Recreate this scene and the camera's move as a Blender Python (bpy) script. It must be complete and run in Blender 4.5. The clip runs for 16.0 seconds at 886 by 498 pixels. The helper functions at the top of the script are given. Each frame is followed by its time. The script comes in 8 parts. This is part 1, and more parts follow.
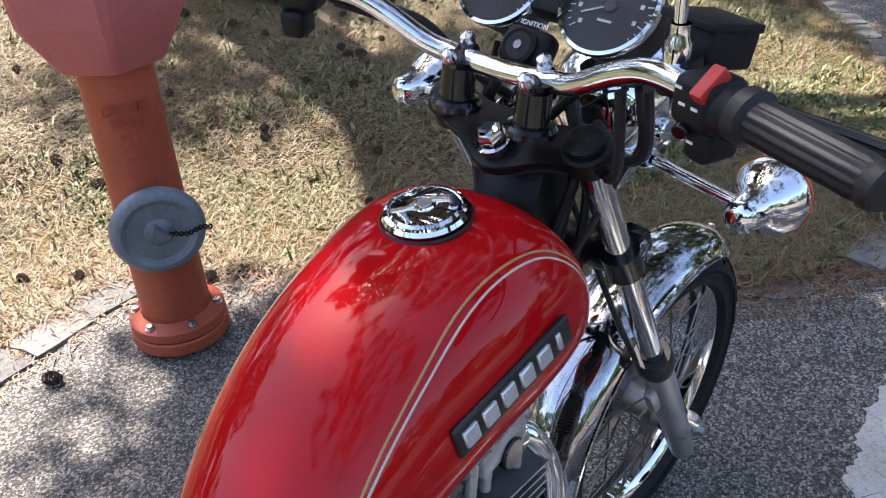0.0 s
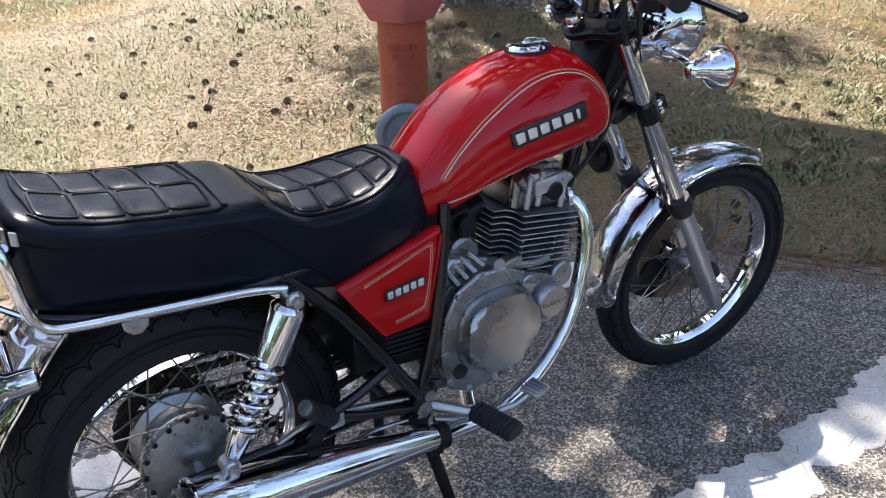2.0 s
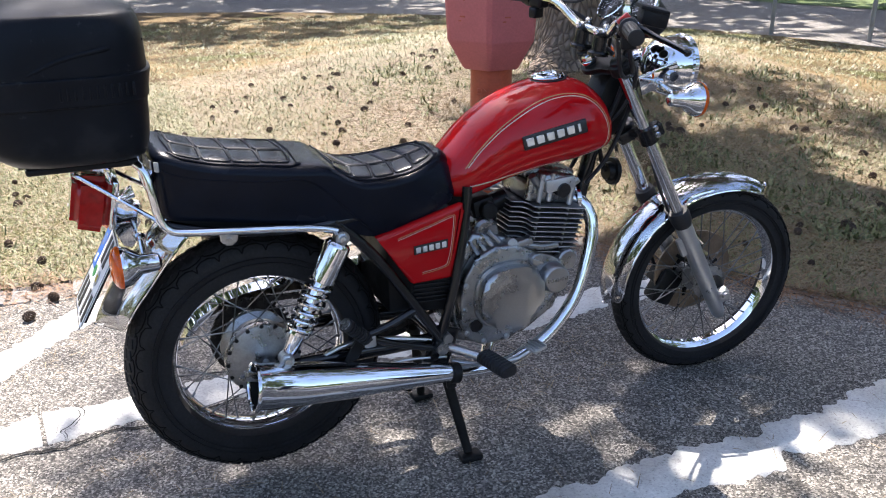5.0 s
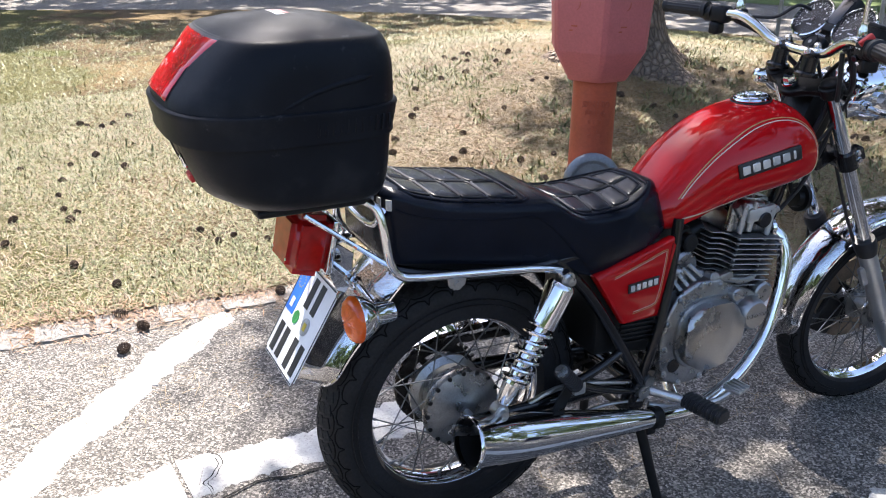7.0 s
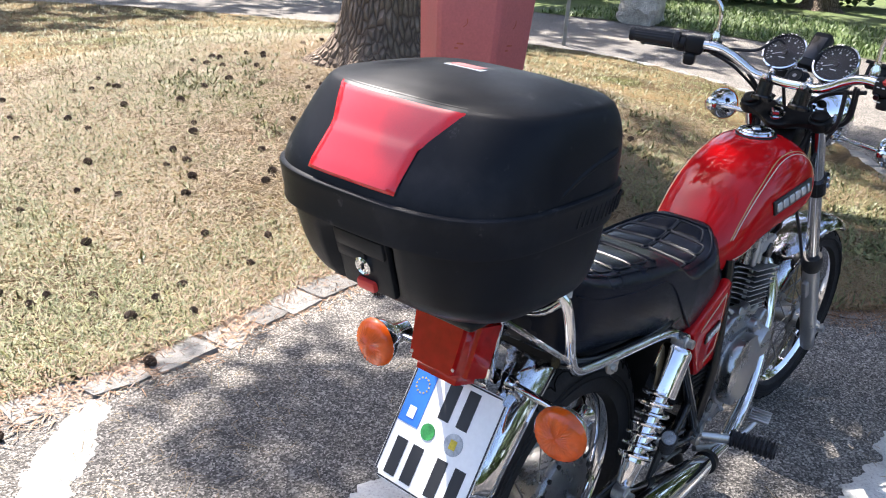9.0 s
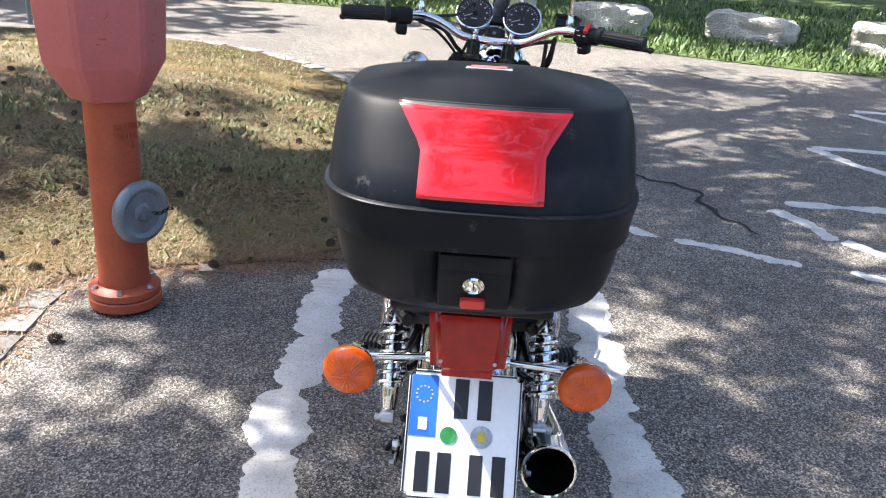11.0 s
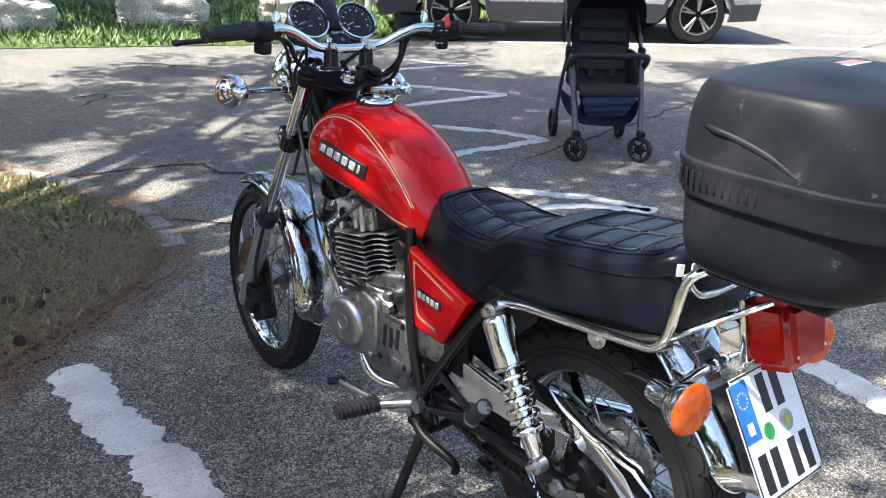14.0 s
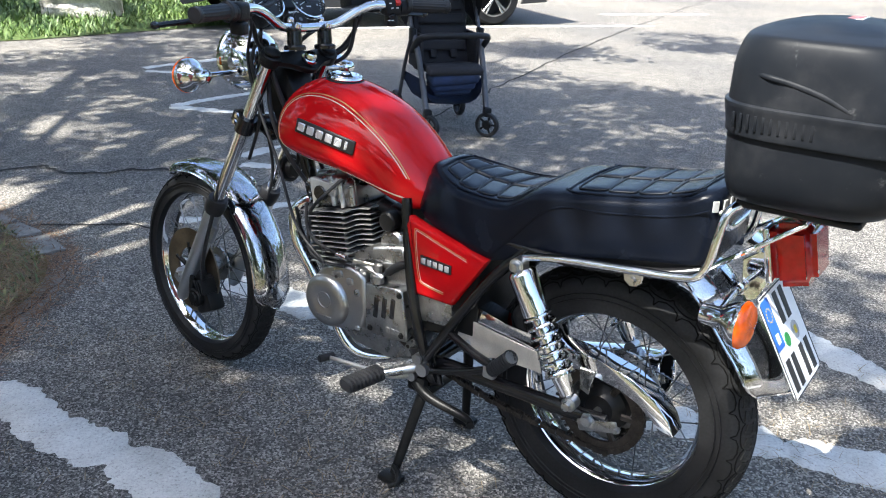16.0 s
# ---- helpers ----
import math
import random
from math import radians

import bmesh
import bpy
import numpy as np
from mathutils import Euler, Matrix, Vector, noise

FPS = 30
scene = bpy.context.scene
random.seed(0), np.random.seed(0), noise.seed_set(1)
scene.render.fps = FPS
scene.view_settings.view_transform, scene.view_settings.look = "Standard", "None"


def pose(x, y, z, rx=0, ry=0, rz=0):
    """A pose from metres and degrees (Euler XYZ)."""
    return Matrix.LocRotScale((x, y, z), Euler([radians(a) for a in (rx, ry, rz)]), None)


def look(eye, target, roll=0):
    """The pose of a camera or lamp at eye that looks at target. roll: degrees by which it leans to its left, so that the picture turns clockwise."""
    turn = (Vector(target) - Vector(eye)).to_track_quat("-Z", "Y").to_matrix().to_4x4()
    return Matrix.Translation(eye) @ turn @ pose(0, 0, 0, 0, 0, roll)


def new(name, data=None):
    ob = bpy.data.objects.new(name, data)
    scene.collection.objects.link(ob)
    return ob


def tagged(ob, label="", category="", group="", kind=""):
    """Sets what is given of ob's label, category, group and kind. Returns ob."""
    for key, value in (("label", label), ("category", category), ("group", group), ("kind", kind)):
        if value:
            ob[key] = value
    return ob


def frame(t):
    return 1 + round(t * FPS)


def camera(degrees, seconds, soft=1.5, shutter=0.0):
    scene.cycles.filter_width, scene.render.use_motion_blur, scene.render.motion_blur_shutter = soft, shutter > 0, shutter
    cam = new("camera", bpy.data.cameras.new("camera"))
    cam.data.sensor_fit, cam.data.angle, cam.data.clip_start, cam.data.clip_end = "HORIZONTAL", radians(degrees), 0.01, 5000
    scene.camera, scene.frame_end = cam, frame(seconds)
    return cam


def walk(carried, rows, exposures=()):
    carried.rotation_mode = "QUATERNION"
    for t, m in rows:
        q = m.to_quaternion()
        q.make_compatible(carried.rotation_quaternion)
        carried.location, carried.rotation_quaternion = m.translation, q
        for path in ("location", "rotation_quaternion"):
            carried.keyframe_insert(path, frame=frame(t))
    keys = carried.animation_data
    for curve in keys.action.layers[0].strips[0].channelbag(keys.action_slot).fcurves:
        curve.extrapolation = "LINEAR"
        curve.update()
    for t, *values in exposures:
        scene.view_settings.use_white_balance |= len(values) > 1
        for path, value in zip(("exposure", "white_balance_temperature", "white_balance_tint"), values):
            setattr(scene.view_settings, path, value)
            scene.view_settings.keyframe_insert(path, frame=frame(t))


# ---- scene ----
cam = camera(54.2, 16.0, soft=1.1)
PATH = [
    (0, (0.22, -0.454, 1.344), (1.539, 0.617, 0.29), -3.5),
    (0.5, (0.019, -0.623, 1.336), (1.291, 0.53, 0.311), -3.0),
    (1, (-0.111, -0.803, 1.337), (1.081, 0.469, 0.355), -2.4),
    (1.5, (-0.183, -1.073, 1.327), (0.884, 0.346, 0.406), -1.2),
    (2, (-0.265, -1.292, 1.339), (0.697, 0.215, 0.442), -1.4),
    (2.5, (-0.341, -1.516, 1.347), (0.595, 0.034, 0.498), 0.0),
    (3, (-0.32, -1.691, 1.348), (0.57, -0.097, 0.531), 0.7),
    (3.2, (-0.306, -1.733, 1.34), (0.546, -0.117, 0.526), 1.4),
    (5.3, (-0.3, -1.876, 1.33), (0.397, -0.149, 0.6), -0.7),
    (5.5, (-0.323, -1.864, 1.331), (0.365, -0.134, 0.601), -0.8),
    (6, (-0.492, -1.776, 1.336), (0.198, -0.049, 0.599), -0.8),
    (6.5, (-0.649, -1.666, 1.352), (0.079, 0.042, 0.607), -0.3),
    (7, (-0.731, -1.474, 1.352), (0.074, 0.199, 0.609), 0.5),
    (7.5, (-0.816, -1.292, 1.372), (0.045, 0.351, 0.626), 0.9),
    (8, (-1.023, -1.115, 1.374), (0.073, 0.383, 0.63), 3.5),
    (8.5, (-1.158, -0.958, 1.368), (0.12, 0.39, 0.627), 4.4),
    (9, (-1.225, -0.735, 1.373), (0.202, 0.459, 0.639), 4.7),
    (9.5, (-1.319, -0.546, 1.371), (0.296, 0.384, 0.645), 5.8),
    (10, (-1.467, -0.364, 1.384), (0.306, 0.225, 0.67), 5.7),
    (10.2, (-1.498, -0.32, 1.392), (0.304, 0.164, 0.672), 4.7),
    (12.3, (-1.351, 0.593, 1.346), (0.433, 0.046, 0.627), 4.2),
    (12.5, (-1.274, 0.663, 1.354), (0.474, 0.009, 0.635), 3.9),
    (13, (-1.128, 0.823, 1.352), (0.535, -0.028, 0.636), 4.2),
    (13.5, (-1.017, 1.055, 1.361), (0.51, -0.02, 0.645), 2.5),
    (14, (-0.912, 1.175, 1.351), (0.528, -0.011, 0.632), 1.8),
    (14.5, (-0.778, 1.248, 1.345), (0.555, -0.057, 0.624), 0.7),
    (15, (-0.689, 1.34, 1.338), (0.565, -0.038, 0.613), 0.5),
    (15.5, (-0.642, 1.488, 1.33), (0.522, 0.034, 0.602), 1.3),
    (16, (-0.644, 1.564, 1.32), (0.437, 0.047, 0.592), 2.1),
]
walk(cam, [(t, look(eye, target, roll)) for t, eye, target, roll in PATH], exposures=[(0.0, 2.36, 6550, 16), (10.0, 2.34, 6450, 15), (12.5, 2.45, 6500, 10), (16.0, 2.43, 6250, 8)])

# ---- light ----
SUN = Vector((0.15, 0.52, 0.84)).normalized()
world = bpy.data.worlds.new("sky")
scene.world = world
world.use_nodes = True
wn = world.node_tree
sky = wn.nodes.new("ShaderNodeTexSky")
sky.sky_type, sky.sun_disc = "NISHITA", False
sky.sun_elevation = math.asin(SUN.z)
sky.sun_rotation = math.atan2(SUN.x, SUN.y)
sky.air_density, sky.dust_density, sky.ozone_density = 1.0, 2.0, 1.0
wn.links.new(sky.outputs[0], wn.nodes["Background"].inputs[0])
wn.nodes["Background"].inputs[1].default_value = 0.098
sun = new("sun", bpy.data.lights.new("sun", "SUN"))
sun.data.energy, sun.data.angle, sun.data.color = 3.65, radians(0.55), (1.0, 0.95, 0.86)
sun.matrix_world = look(SUN * 30, (0, 0, 0))

# ---- materials ----
def nodes_of(name):
    m = bpy.data.materials.new(name)
    m.use_nodes = True
    return m, m.node_tree, m.node_tree.nodes["Principled BSDF"]


def noise_at(nt, scale, detail=4.0, rough=0.55, coord="Object"):
    tc = nt.nodes.new("ShaderNodeTexCoord")
    n = nt.nodes.new("ShaderNodeTexNoise")
    n.inputs["Scale"].default_value = scale
    n.inputs["Detail"].default_value = detail
    n.inputs["Roughness"].default_value = rough
    nt.links.new(tc.outputs[coord], n.inputs["Vector"])
    return n


def ramp(nt, src, stops):
    r = nt.nodes.new("ShaderNodeValToRGB")
    while len(r.color_ramp.elements) < len(stops):
        r.color_ramp.elements.new(0.5)
    for e, (p, c) in zip(r.color_ramp.elements, stops):
        e.position = p
        e.color = (*c, 1) if len(c) == 3 else c
    nt.links.new(src, r.inputs[0])
    return r


def blend(nt, fac, a, b, mode="MIX"):
    m = nt.nodes.new("ShaderNodeMix")
    m.data_type, m.blend_type = "RGBA", mode
    for sock, v in ((m.inputs[0], fac), (m.inputs[6], a), (m.inputs[7], b)):
        if isinstance(v, bpy.types.NodeSocket):
            nt.links.new(v, sock)
        elif isinstance(v, (int, float)):
            sock.default_value = v
        else:
            sock.default_value = (*v, 1)
    return m.outputs[2]


def relief(nt, bsdf, src, dist, strength=1.0):
    b = nt.nodes.new("ShaderNodeBump")
    b.inputs["Distance"].default_value = dist
    b.inputs["Strength"].default_value = strength
    nt.links.new(src, b.inputs["Height"])
    nt.links.new(b.outputs[0], bsdf.inputs["Normal"])


def paint(name, col, rough=0.5, metal=0.0, var=0.15, big=6.0, fine=120.0, bump=0.0, coat=0.0, rvar=0.1, spec=0.5):
    """A surface with variation at two scales, in its colour, its gloss and its relief."""
    m, nt, b = nodes_of(name)
    n1, n2 = noise_at(nt, big), noise_at(nt, fine, 3.0)
    lo, hi = tuple(c * (1 - var) for c in col), tuple(min(1, c * (1 + var)) for c in col)
    c1 = ramp(nt, n1.outputs[0], [(0.3, lo), (0.7, hi)])
    c2 = ramp(nt, n2.outputs[0], [(0.3, (1 - var,) * 3), (0.7, (1, 1, 1))])
    nt.links.new(blend(nt, 1.0, c1.outputs[0], c2.outputs[0], "MULTIPLY"), b.inputs["Base Color"])
    mr = nt.nodes.new("ShaderNodeMapRange")
    mr.inputs[1].default_value, mr.inputs[2].default_value = 0.3, 0.7
    mr.inputs[3].default_value, mr.inputs[4].default_value = max(0.01, rough - rvar), min(1, rough + rvar)
    nt.links.new(n1.outputs[0], mr.inputs[0])
    nt.links.new(mr.outputs[0], b.inputs["Roughness"])
    b.inputs["Metallic"].default_value = metal
    b.inputs["Coat Weight"].default_value = coat
    b.inputs["Coat Roughness"].default_value = 0.015
    b.inputs["Specular IOR Level"].default_value = spec
    if bump:
        relief(nt, b, n2.outputs[0], bump)
    return m


CHROME = paint("chrome", (0.74, 0.75, 0.77), 0.03, 1.0, 0.06, 9, 200, 0.0, rvar=0.02)
SATIN = paint("satin_steel", (0.66, 0.63, 0.58), 0.38, 0.7, 0.2, 14, 300, 0.0002)
STEEL = paint("brushed_steel", (0.52, 0.52, 0.51), 0.32, 1.0, 0.2, 14, 300, 0.0002)
ALU = paint("cast_aluminium", (0.36, 0.36, 0.355), 0.30, 0.95, 0.28, 26, 420, 0.0006)
POLISHED = paint("polished_aluminium", (0.40, 0.40, 0.395), 0.32, 1.0, 0.10, 12, 300, 0.0001)
FORKALU = paint("grey_slider", (0.46, 0.47, 0.48), 0.36, 0.85, 0.12, 10, 300, 0.0001)
REDPAINT = paint("red_paint", (0.43, 0.005, 0.007), 0.5, 0.0, 0.10, 3, 900, 0.0, coat=0.62, rvar=0.04, spec=0.0)
BLACKPAINT = paint("black_enamel", (0.009, 0.009, 0.010), 0.17, 0.0, 0.3, 12, 200, 0.0, rvar=0.07, spec=0.45)
BLACKMETAL = paint("dull_black_metal", (0.012, 0.012, 0.012), 0.42, 0.1, 0.35, 20, 300, 0.0003, spec=0.2)
RUBBER = paint("rubber", (0.018, 0.018, 0.020), 0.5, 0.0, 0.35, 15, 250, 0.0003, spec=0.32)
TYRE = paint("tyre_rubber", (0.015, 0.015, 0.016), 0.62, 0.0, 0.4, 10, 160, 0.0004, spec=0.24)
TREAD = paint("grey_tread", (0.026, 0.026, 0.026), 0.8, 0.0, 0.5, 14, 200, 0.0004, spec=0.15)
# the vinyl's blue cast puts the sky's reflection into its colour
VINYL = paint("black_vinyl", (0.0052, 0.0074, 0.0135), 0.23, 0.0, 0.25, 8, 420, 0.0004, rvar=0.08, spec=0.14)
PLASTIC = paint("worn_black_plastic", (0.008, 0.0085, 0.010), 0.46, 0.0, 0.35, 5, 700, 0.0004, rvar=0.12, spec=0.22)
GOLD = paint("gold_line", (0.46, 0.29, 0.11), 0.35, 0.2, 0.1)
CREAM = paint("cream_line", (0.58, 0.52, 0.42), 0.35, 0.0, 0.1)
BADGEBLACK = paint("badge_black", (0.012, 0.012, 0.012), 0.4, 0.0, 0.2)
SILVER = paint("badge_silver", (0.78, 0.78, 0.76), 0.25, 0.6, 0.1)
WHITE = paint("white_paint", (0.80, 0.80, 0.79), 0.4, 0.0, 0.06)
BLUE = paint("blue_paint", (0.02, 0.14, 0.55), 0.4, 0.0, 0.1)
INK = paint("black_ink", (0.012, 0.012, 0.014), 0.5, 0.0, 0.1)
GREENSEAL = paint("green_seal", (0.02, 0.22, 0.05), 0.5, 0.0, 0.4, 60, 300)
GREYSEAL = paint("grey_seal", (0.42, 0.44, 0.46), 0.4, 0.2, 0.3, 60, 300)
YELLOWSEAL = paint("yellow_seal", (0.60, 0.46, 0.03), 0.5, 0.0, 0.3, 60, 300)
SWITCHRED = paint("switch_red", (0.55, 0.03, 0.025), 0.45, 0.0, 0.1)
DISCMETAL = paint("brake_disc", (0.30, 0.24, 0.18), 0.38, 1.0, 0.3, 20, 400)
FINDARK = paint("dark_fin", (0.15, 0.15, 0.148), 0.48, 0.5, 0.3, 30, 500, 0.0002)
FINALU = paint("fin_aluminium", (0.52, 0.52, 0.51), 0.34, 0.55, 0.2, 30, 500, 0.0002)
SPOKE = paint("dull_spoke", (0.20, 0.20, 0.20), 0.35, 1.0, 0.3)
RUST = paint("oily_chain", (0.05, 0.042, 0.036), 0.5, 0.6, 0.5, 60, 300, 0.0005)


def lens(name, col, rough=0.12, clear=0.25):
    """Coloured translucent plastic with a moulded pattern inside."""
    m, nt, b = nodes_of(name)
    n = noise_at(nt, 60, 2)
    c = ramp(nt, n.outputs[0], [(0.3, tuple(v * 0.7 for v in col)), (0.7, col)])
    nt.links.new(c.outputs[0], b.inputs["Base Color"])
    b.inputs["Roughness"].default_value = rough
    b.inputs["Transmission Weight"].default_value = clear
    b.inputs["Coat Weight"].default_value = 0.6
    b.inputs["Specular IOR Level"].default_value = 0.15
    b.inputs["Subsurface Weight"].default_value = 0.15
    b.inputs["Subsurface Scale"].default_value = 0.01
    return m


AMBER = lens("amber_lens", (0.85, 0.125, 0.008))
REDLENS = lens("red_lens", (0.36, 0.007, 0.006), rough=0.08, clear=0.0)
REDGLOSS = paint("red_reflector", (0.52, 0.012, 0.018), 0.12, 0.0, 0.08, 4, 500, 0.0, coat=1.0, rvar=0.04, spec=0.1)
GLASS, gnt, gb = nodes_of("clear_glass")
gb.inputs["Transmission Weight"].default_value, gb.inputs["Roughness"].default_value, gb.inputs["IOR"].default_value = 1.0, 0.02, 1.45
DIALGLASS, dnt, db = nodes_of("thin_dial_glass")
db.inputs["Transmission Weight"].default_value, db.inputs["Roughness"].default_value, db.inputs["IOR"].default_value = 1.0, 0.01, 1.22
MIRROR, mnt, mb = nodes_of("mirror_glass")
mb.inputs["Metallic"].default_value, mb.inputs["Roughness"].default_value = 1.0, 0.015
mb.inputs["Base Color"].default_value = (0.88, 0.9, 0.92, 1)


# ---- building helpers ----
def part(name, bm, material, parent=None, label="", turn=None, sharp=38):
    """One bmesh as one mesh object, under a thing or a part."""
    if turn is not None:
        bm.transform(turn)
    bmesh.ops.recalc_face_normals(bm, faces=bm.faces)
    me = bpy.data.meshes.new(name)
    bm.to_mesh(me)
    bm.free()
    me.materials.append(material)
    me.shade_smooth()
    me.set_sharp_from_angle(angle=radians(sharp))
    ob = new(name, me)
    if parent is not None:
        ob.parent = parent
    if label:
        tagged(ob, label)
    return ob


def thing(name, label, category, at=(0, 0, 0), group="", kind=""):
    ob = new(name)
    ob.empty_display_size = 0.1
    ob.location = at
    return tagged(ob, label, category, group, kind)


def spline(pts, res=6, closed=False):
    """Points of a smooth curve through pts (Catmull-Rom)."""
    p = [Vector(v) for v in pts]
    n = len(p)
    if n < 3:
        return p
    out = []
    for i in range(n if closed else n - 1):
        if closed:
            a, b, c, d = p[i - 1], p[i], p[(i + 1) % n], p[(i + 2) % n]
        else:
            a, b, c, d = p[max(i - 1, 0)], p[i], p[i + 1], p[min(i + 2, n - 1)]
        for k in range(res):
            t = k / res
            out.append(0.5 * ((2 * b) + (c - a) * t + (2 * a - 5 * b + 4 * c - d) * t * t + (3 * b - a - 3 * c + d) * t ** 3))
    if not closed:
        out.append(p[-1])
    return out


def bridge(bm, rings, closed=False, caps=True):
    n = len(rings[0])
    for a, b in zip(rings, rings[1:] + ([rings[0]] if closed else [])):
        for i in range(n):
            j = (i + 1) % n
            bm.faces.new((a[i], a[j], b[j], b[i]))
    if caps and not closed:
        bm.faces.new(rings[0][::-1])
        bm.faces.new(rings[-1])


def tube(bm, pts, r, seg=10, res=6, closed=False, flat=1.0, caps=True):
    """A round bar along a smooth curve; r a number or one number for each point."""
    p = spline(pts, res, closed)
    m = len(p)
    if isinstance(r, (int, float)):
        rr = [r] * m
    else:
        k = len(r) - 1
        rr = []
        for i in range(m):
            f = i / max(m - 1, 1) * k
            a = min(int(f), k - 1)
            rr.append(r[a] + (r[a + 1] - r[a]) * (f - a))
    t0 = (p[1] - p[0]).normalized()
    u = t0.orthogonal().normalized() if abs(t0.y) > 0.9 else t0.cross(Vector((0, 1, 0))).normalized()
    rings = []
    for i in range(m):
        if closed:
            t = (p[(i + 1) % m] - p[i - 1]).normalized()
        else:
            t = (p[min(i + 1, m - 1)] - p[max(i - 1, 0)]).normalized()
        u = (u - t * u.dot(t)).normalized()
        v = t.cross(u)
        rings.append([bm.verts.new(p[i] + (u * math.cos(a) + v * math.sin(a) * flat) * rr[i]) for a in (2 * math.pi * k / seg for k in range(seg))])
    bridge(bm, rings, closed, caps)


def cyl(bm, a, b, r, r2=None, seg=20, bev=0.0):
    a, b = Vector(a), Vector(b)
    r2 = r if r2 is None else r2
    d = (b - a)
    L = d.length
    if bev:
        lathe(bm, [(0, r - bev), (bev, r), (L - bev, r2), (L, r2 - bev)], a, d, seg, True)
    else:
        lathe(bm, [(0, r), (L, r2)], a, d, seg, True)


def lathe(bm, prof, a, d, seg=32, caps=False):
    """A turned shape: prof holds (way along the axis, radius)."""
    a, d = Vector(a), Vector(d).normalized()
    u = d.orthogonal().normalized()
    v = d.cross(u)
    rings = []
    for s, r in prof:
        rings.append([bm.verts.new(a + d * s + (u * math.cos(t) + v * math.sin(t)) * max(r, 1e-5)) for t in (2 * math.pi * k / seg for k in range(seg))])
    bridge(bm, rings, False, caps)


def ring(bm, prof, a, d, seg=48):
    """A turned shape whose section is a closed loop."""
    a, d = Vector(a), Vector(d).normalized()
    u = d.orthogonal().normalized()
    v = d.cross(u)
    rings = []
    for k in range(seg):
        t = 2 * math.pi * k / seg
        w = u * math.cos(t) + v * math.sin(t)
        rings.append([bm.verts.new(a + d * s + w * r) for s, r in prof])
    bridge(bm, rings, True)


def box(bm, c, size, rot=(0, 0, 0), bev=0.003, seg=2, m=None):
    t = bmesh.new()
    bmesh.ops.create_cube(t, size=1.0)
    bmesh.ops.scale(t, vec=size, verts=t.verts)
    if bev:
        bmesh.ops.bevel(t, geom=t.edges[:], offset=bev, segments=seg, profile=0.5, affect="EDGES")
    t.transform(m if m is not None else pose(*c, *rot))
    join(bm, t)


def join(bm, t):
    t.verts.index_update()
    vs = [bm.verts.new(v.co) for v in t.verts]
    for f in t.faces:
        bm.faces.new([vs[v.index] for v in f.verts])
    t.free()


def plate(bm, outline, y0, y1, bev=0.004, seg=2):
    """A slab with an outline of (x, z), from y0 to y1, its rims rounded."""
    t = bmesh.new()
    a = [t.verts.new((x, y0, z)) for x, z in outline]
    b = [t.verts.new((x, y1, z)) for x, z in outline]
    n = len(a)
    f0, f1 = t.faces.new(a), t.faces.new(b[::-1])
    for i in range(n):
        t.faces.new((a[i], b[i], b[(i + 1) % n], a[(i + 1) % n]))
    if bev:
        es = [e for e in t.edges if abs(e.verts[0].co.y - e.verts[1].co.y) < 1e-6]
        bmesh.ops.bevel(t, geom=es, offset=bev, segments=seg, profile=0.5, affect="EDGES")
    join(bm, t)


def basis(c, u, n):
    """A pose with its x along u and its z along n."""
    u, n = Vector(u).normalized(), Vector(n).normalized()
    v = n.cross(u).normalized()
    u = v.cross(n)
    m = Matrix((u, v, n)).transposed().to_4x4()
    m.translation = c
    return m


def curve_of(keys):
    """A smooth function through (x, value, ...) rows."""
    xs = [k[0] for k in keys]

    def at(x, c):
        x = min(max(x, xs[0]), xs[-1])
        i = max(k for k in range(len(xs) - 1) if xs[k] <= x)
        p = [keys[j][c] for j in (max(i - 1, 0), i, i + 1, min(i + 2, len(xs) - 1))]
        q = [xs[j] for j in (max(i - 1, 0), i, i + 1, min(i + 2, len(xs) - 1))]
        h = q[2] - q[1]
        m1 = (p[2] - p[0]) / (q[2] - q[0])
        m2 = (p[3] - p[1]) / (q[3] - q[1])
        t = (x - q[1]) / h
        return ((2 * t ** 3 - 3 * t * t + 1) * p[1] + (t ** 3 - 2 * t * t + t) * h * m1 + (3 * t * t - 2 * t ** 3) * p[2] + (t ** 3 - t * t) * h * m2)
    return at


def bolt(bm, c, n, r=0.006, h=0.005):
    lathe(bm, [(0, r * 1.4), (h * 0.3, r * 1.4), (h * 0.3, r), (h, r * 0.92), (h, 0)], c, n, 6)


def both(fn):
    """The two sides of the bike."""
    for side in (-1, 1):
        fn(side)

# ---- ground ----
ASPHALT, ant, ab = nodes_of("worn_asphalt")
an = noise_at(ant, 0.55, 5)
av = ant.nodes.new("ShaderNodeTexVoronoi")
av.inputs["Scale"].default_value = 205
avt = ant.nodes.new("ShaderNodeTexCoord")
ant.links.new(avt.outputs["Object"], av.inputs["Vector"])
sep = ant.nodes.new("ShaderNodeSeparateColor")
ant.links.new(av.outputs["Color"], sep.inputs[0])
stone = ramp(ant, sep.outputs[0], [(0.0, (0.044, 0.042, 0.039)), (0.36, (0.090, 0.085, 0.078)), (0.60, (0.157, 0.148, 0.136)), (0.80, (0.255, 0.240, 0.217)), (1.0, (0.41, 0.387, 0.350))])
wide = ramp(ant, an.outputs[0], [(0.35, (0.78, 0.78, 0.80)), (0.65, (1.12, 1.09, 1.04))])
mid = ramp(ant, noise_at(ant, 9, 5).outputs[0], [(0.35, (0.82, 0.82, 0.82)), (0.65, (1.1, 1.1, 1.1))])
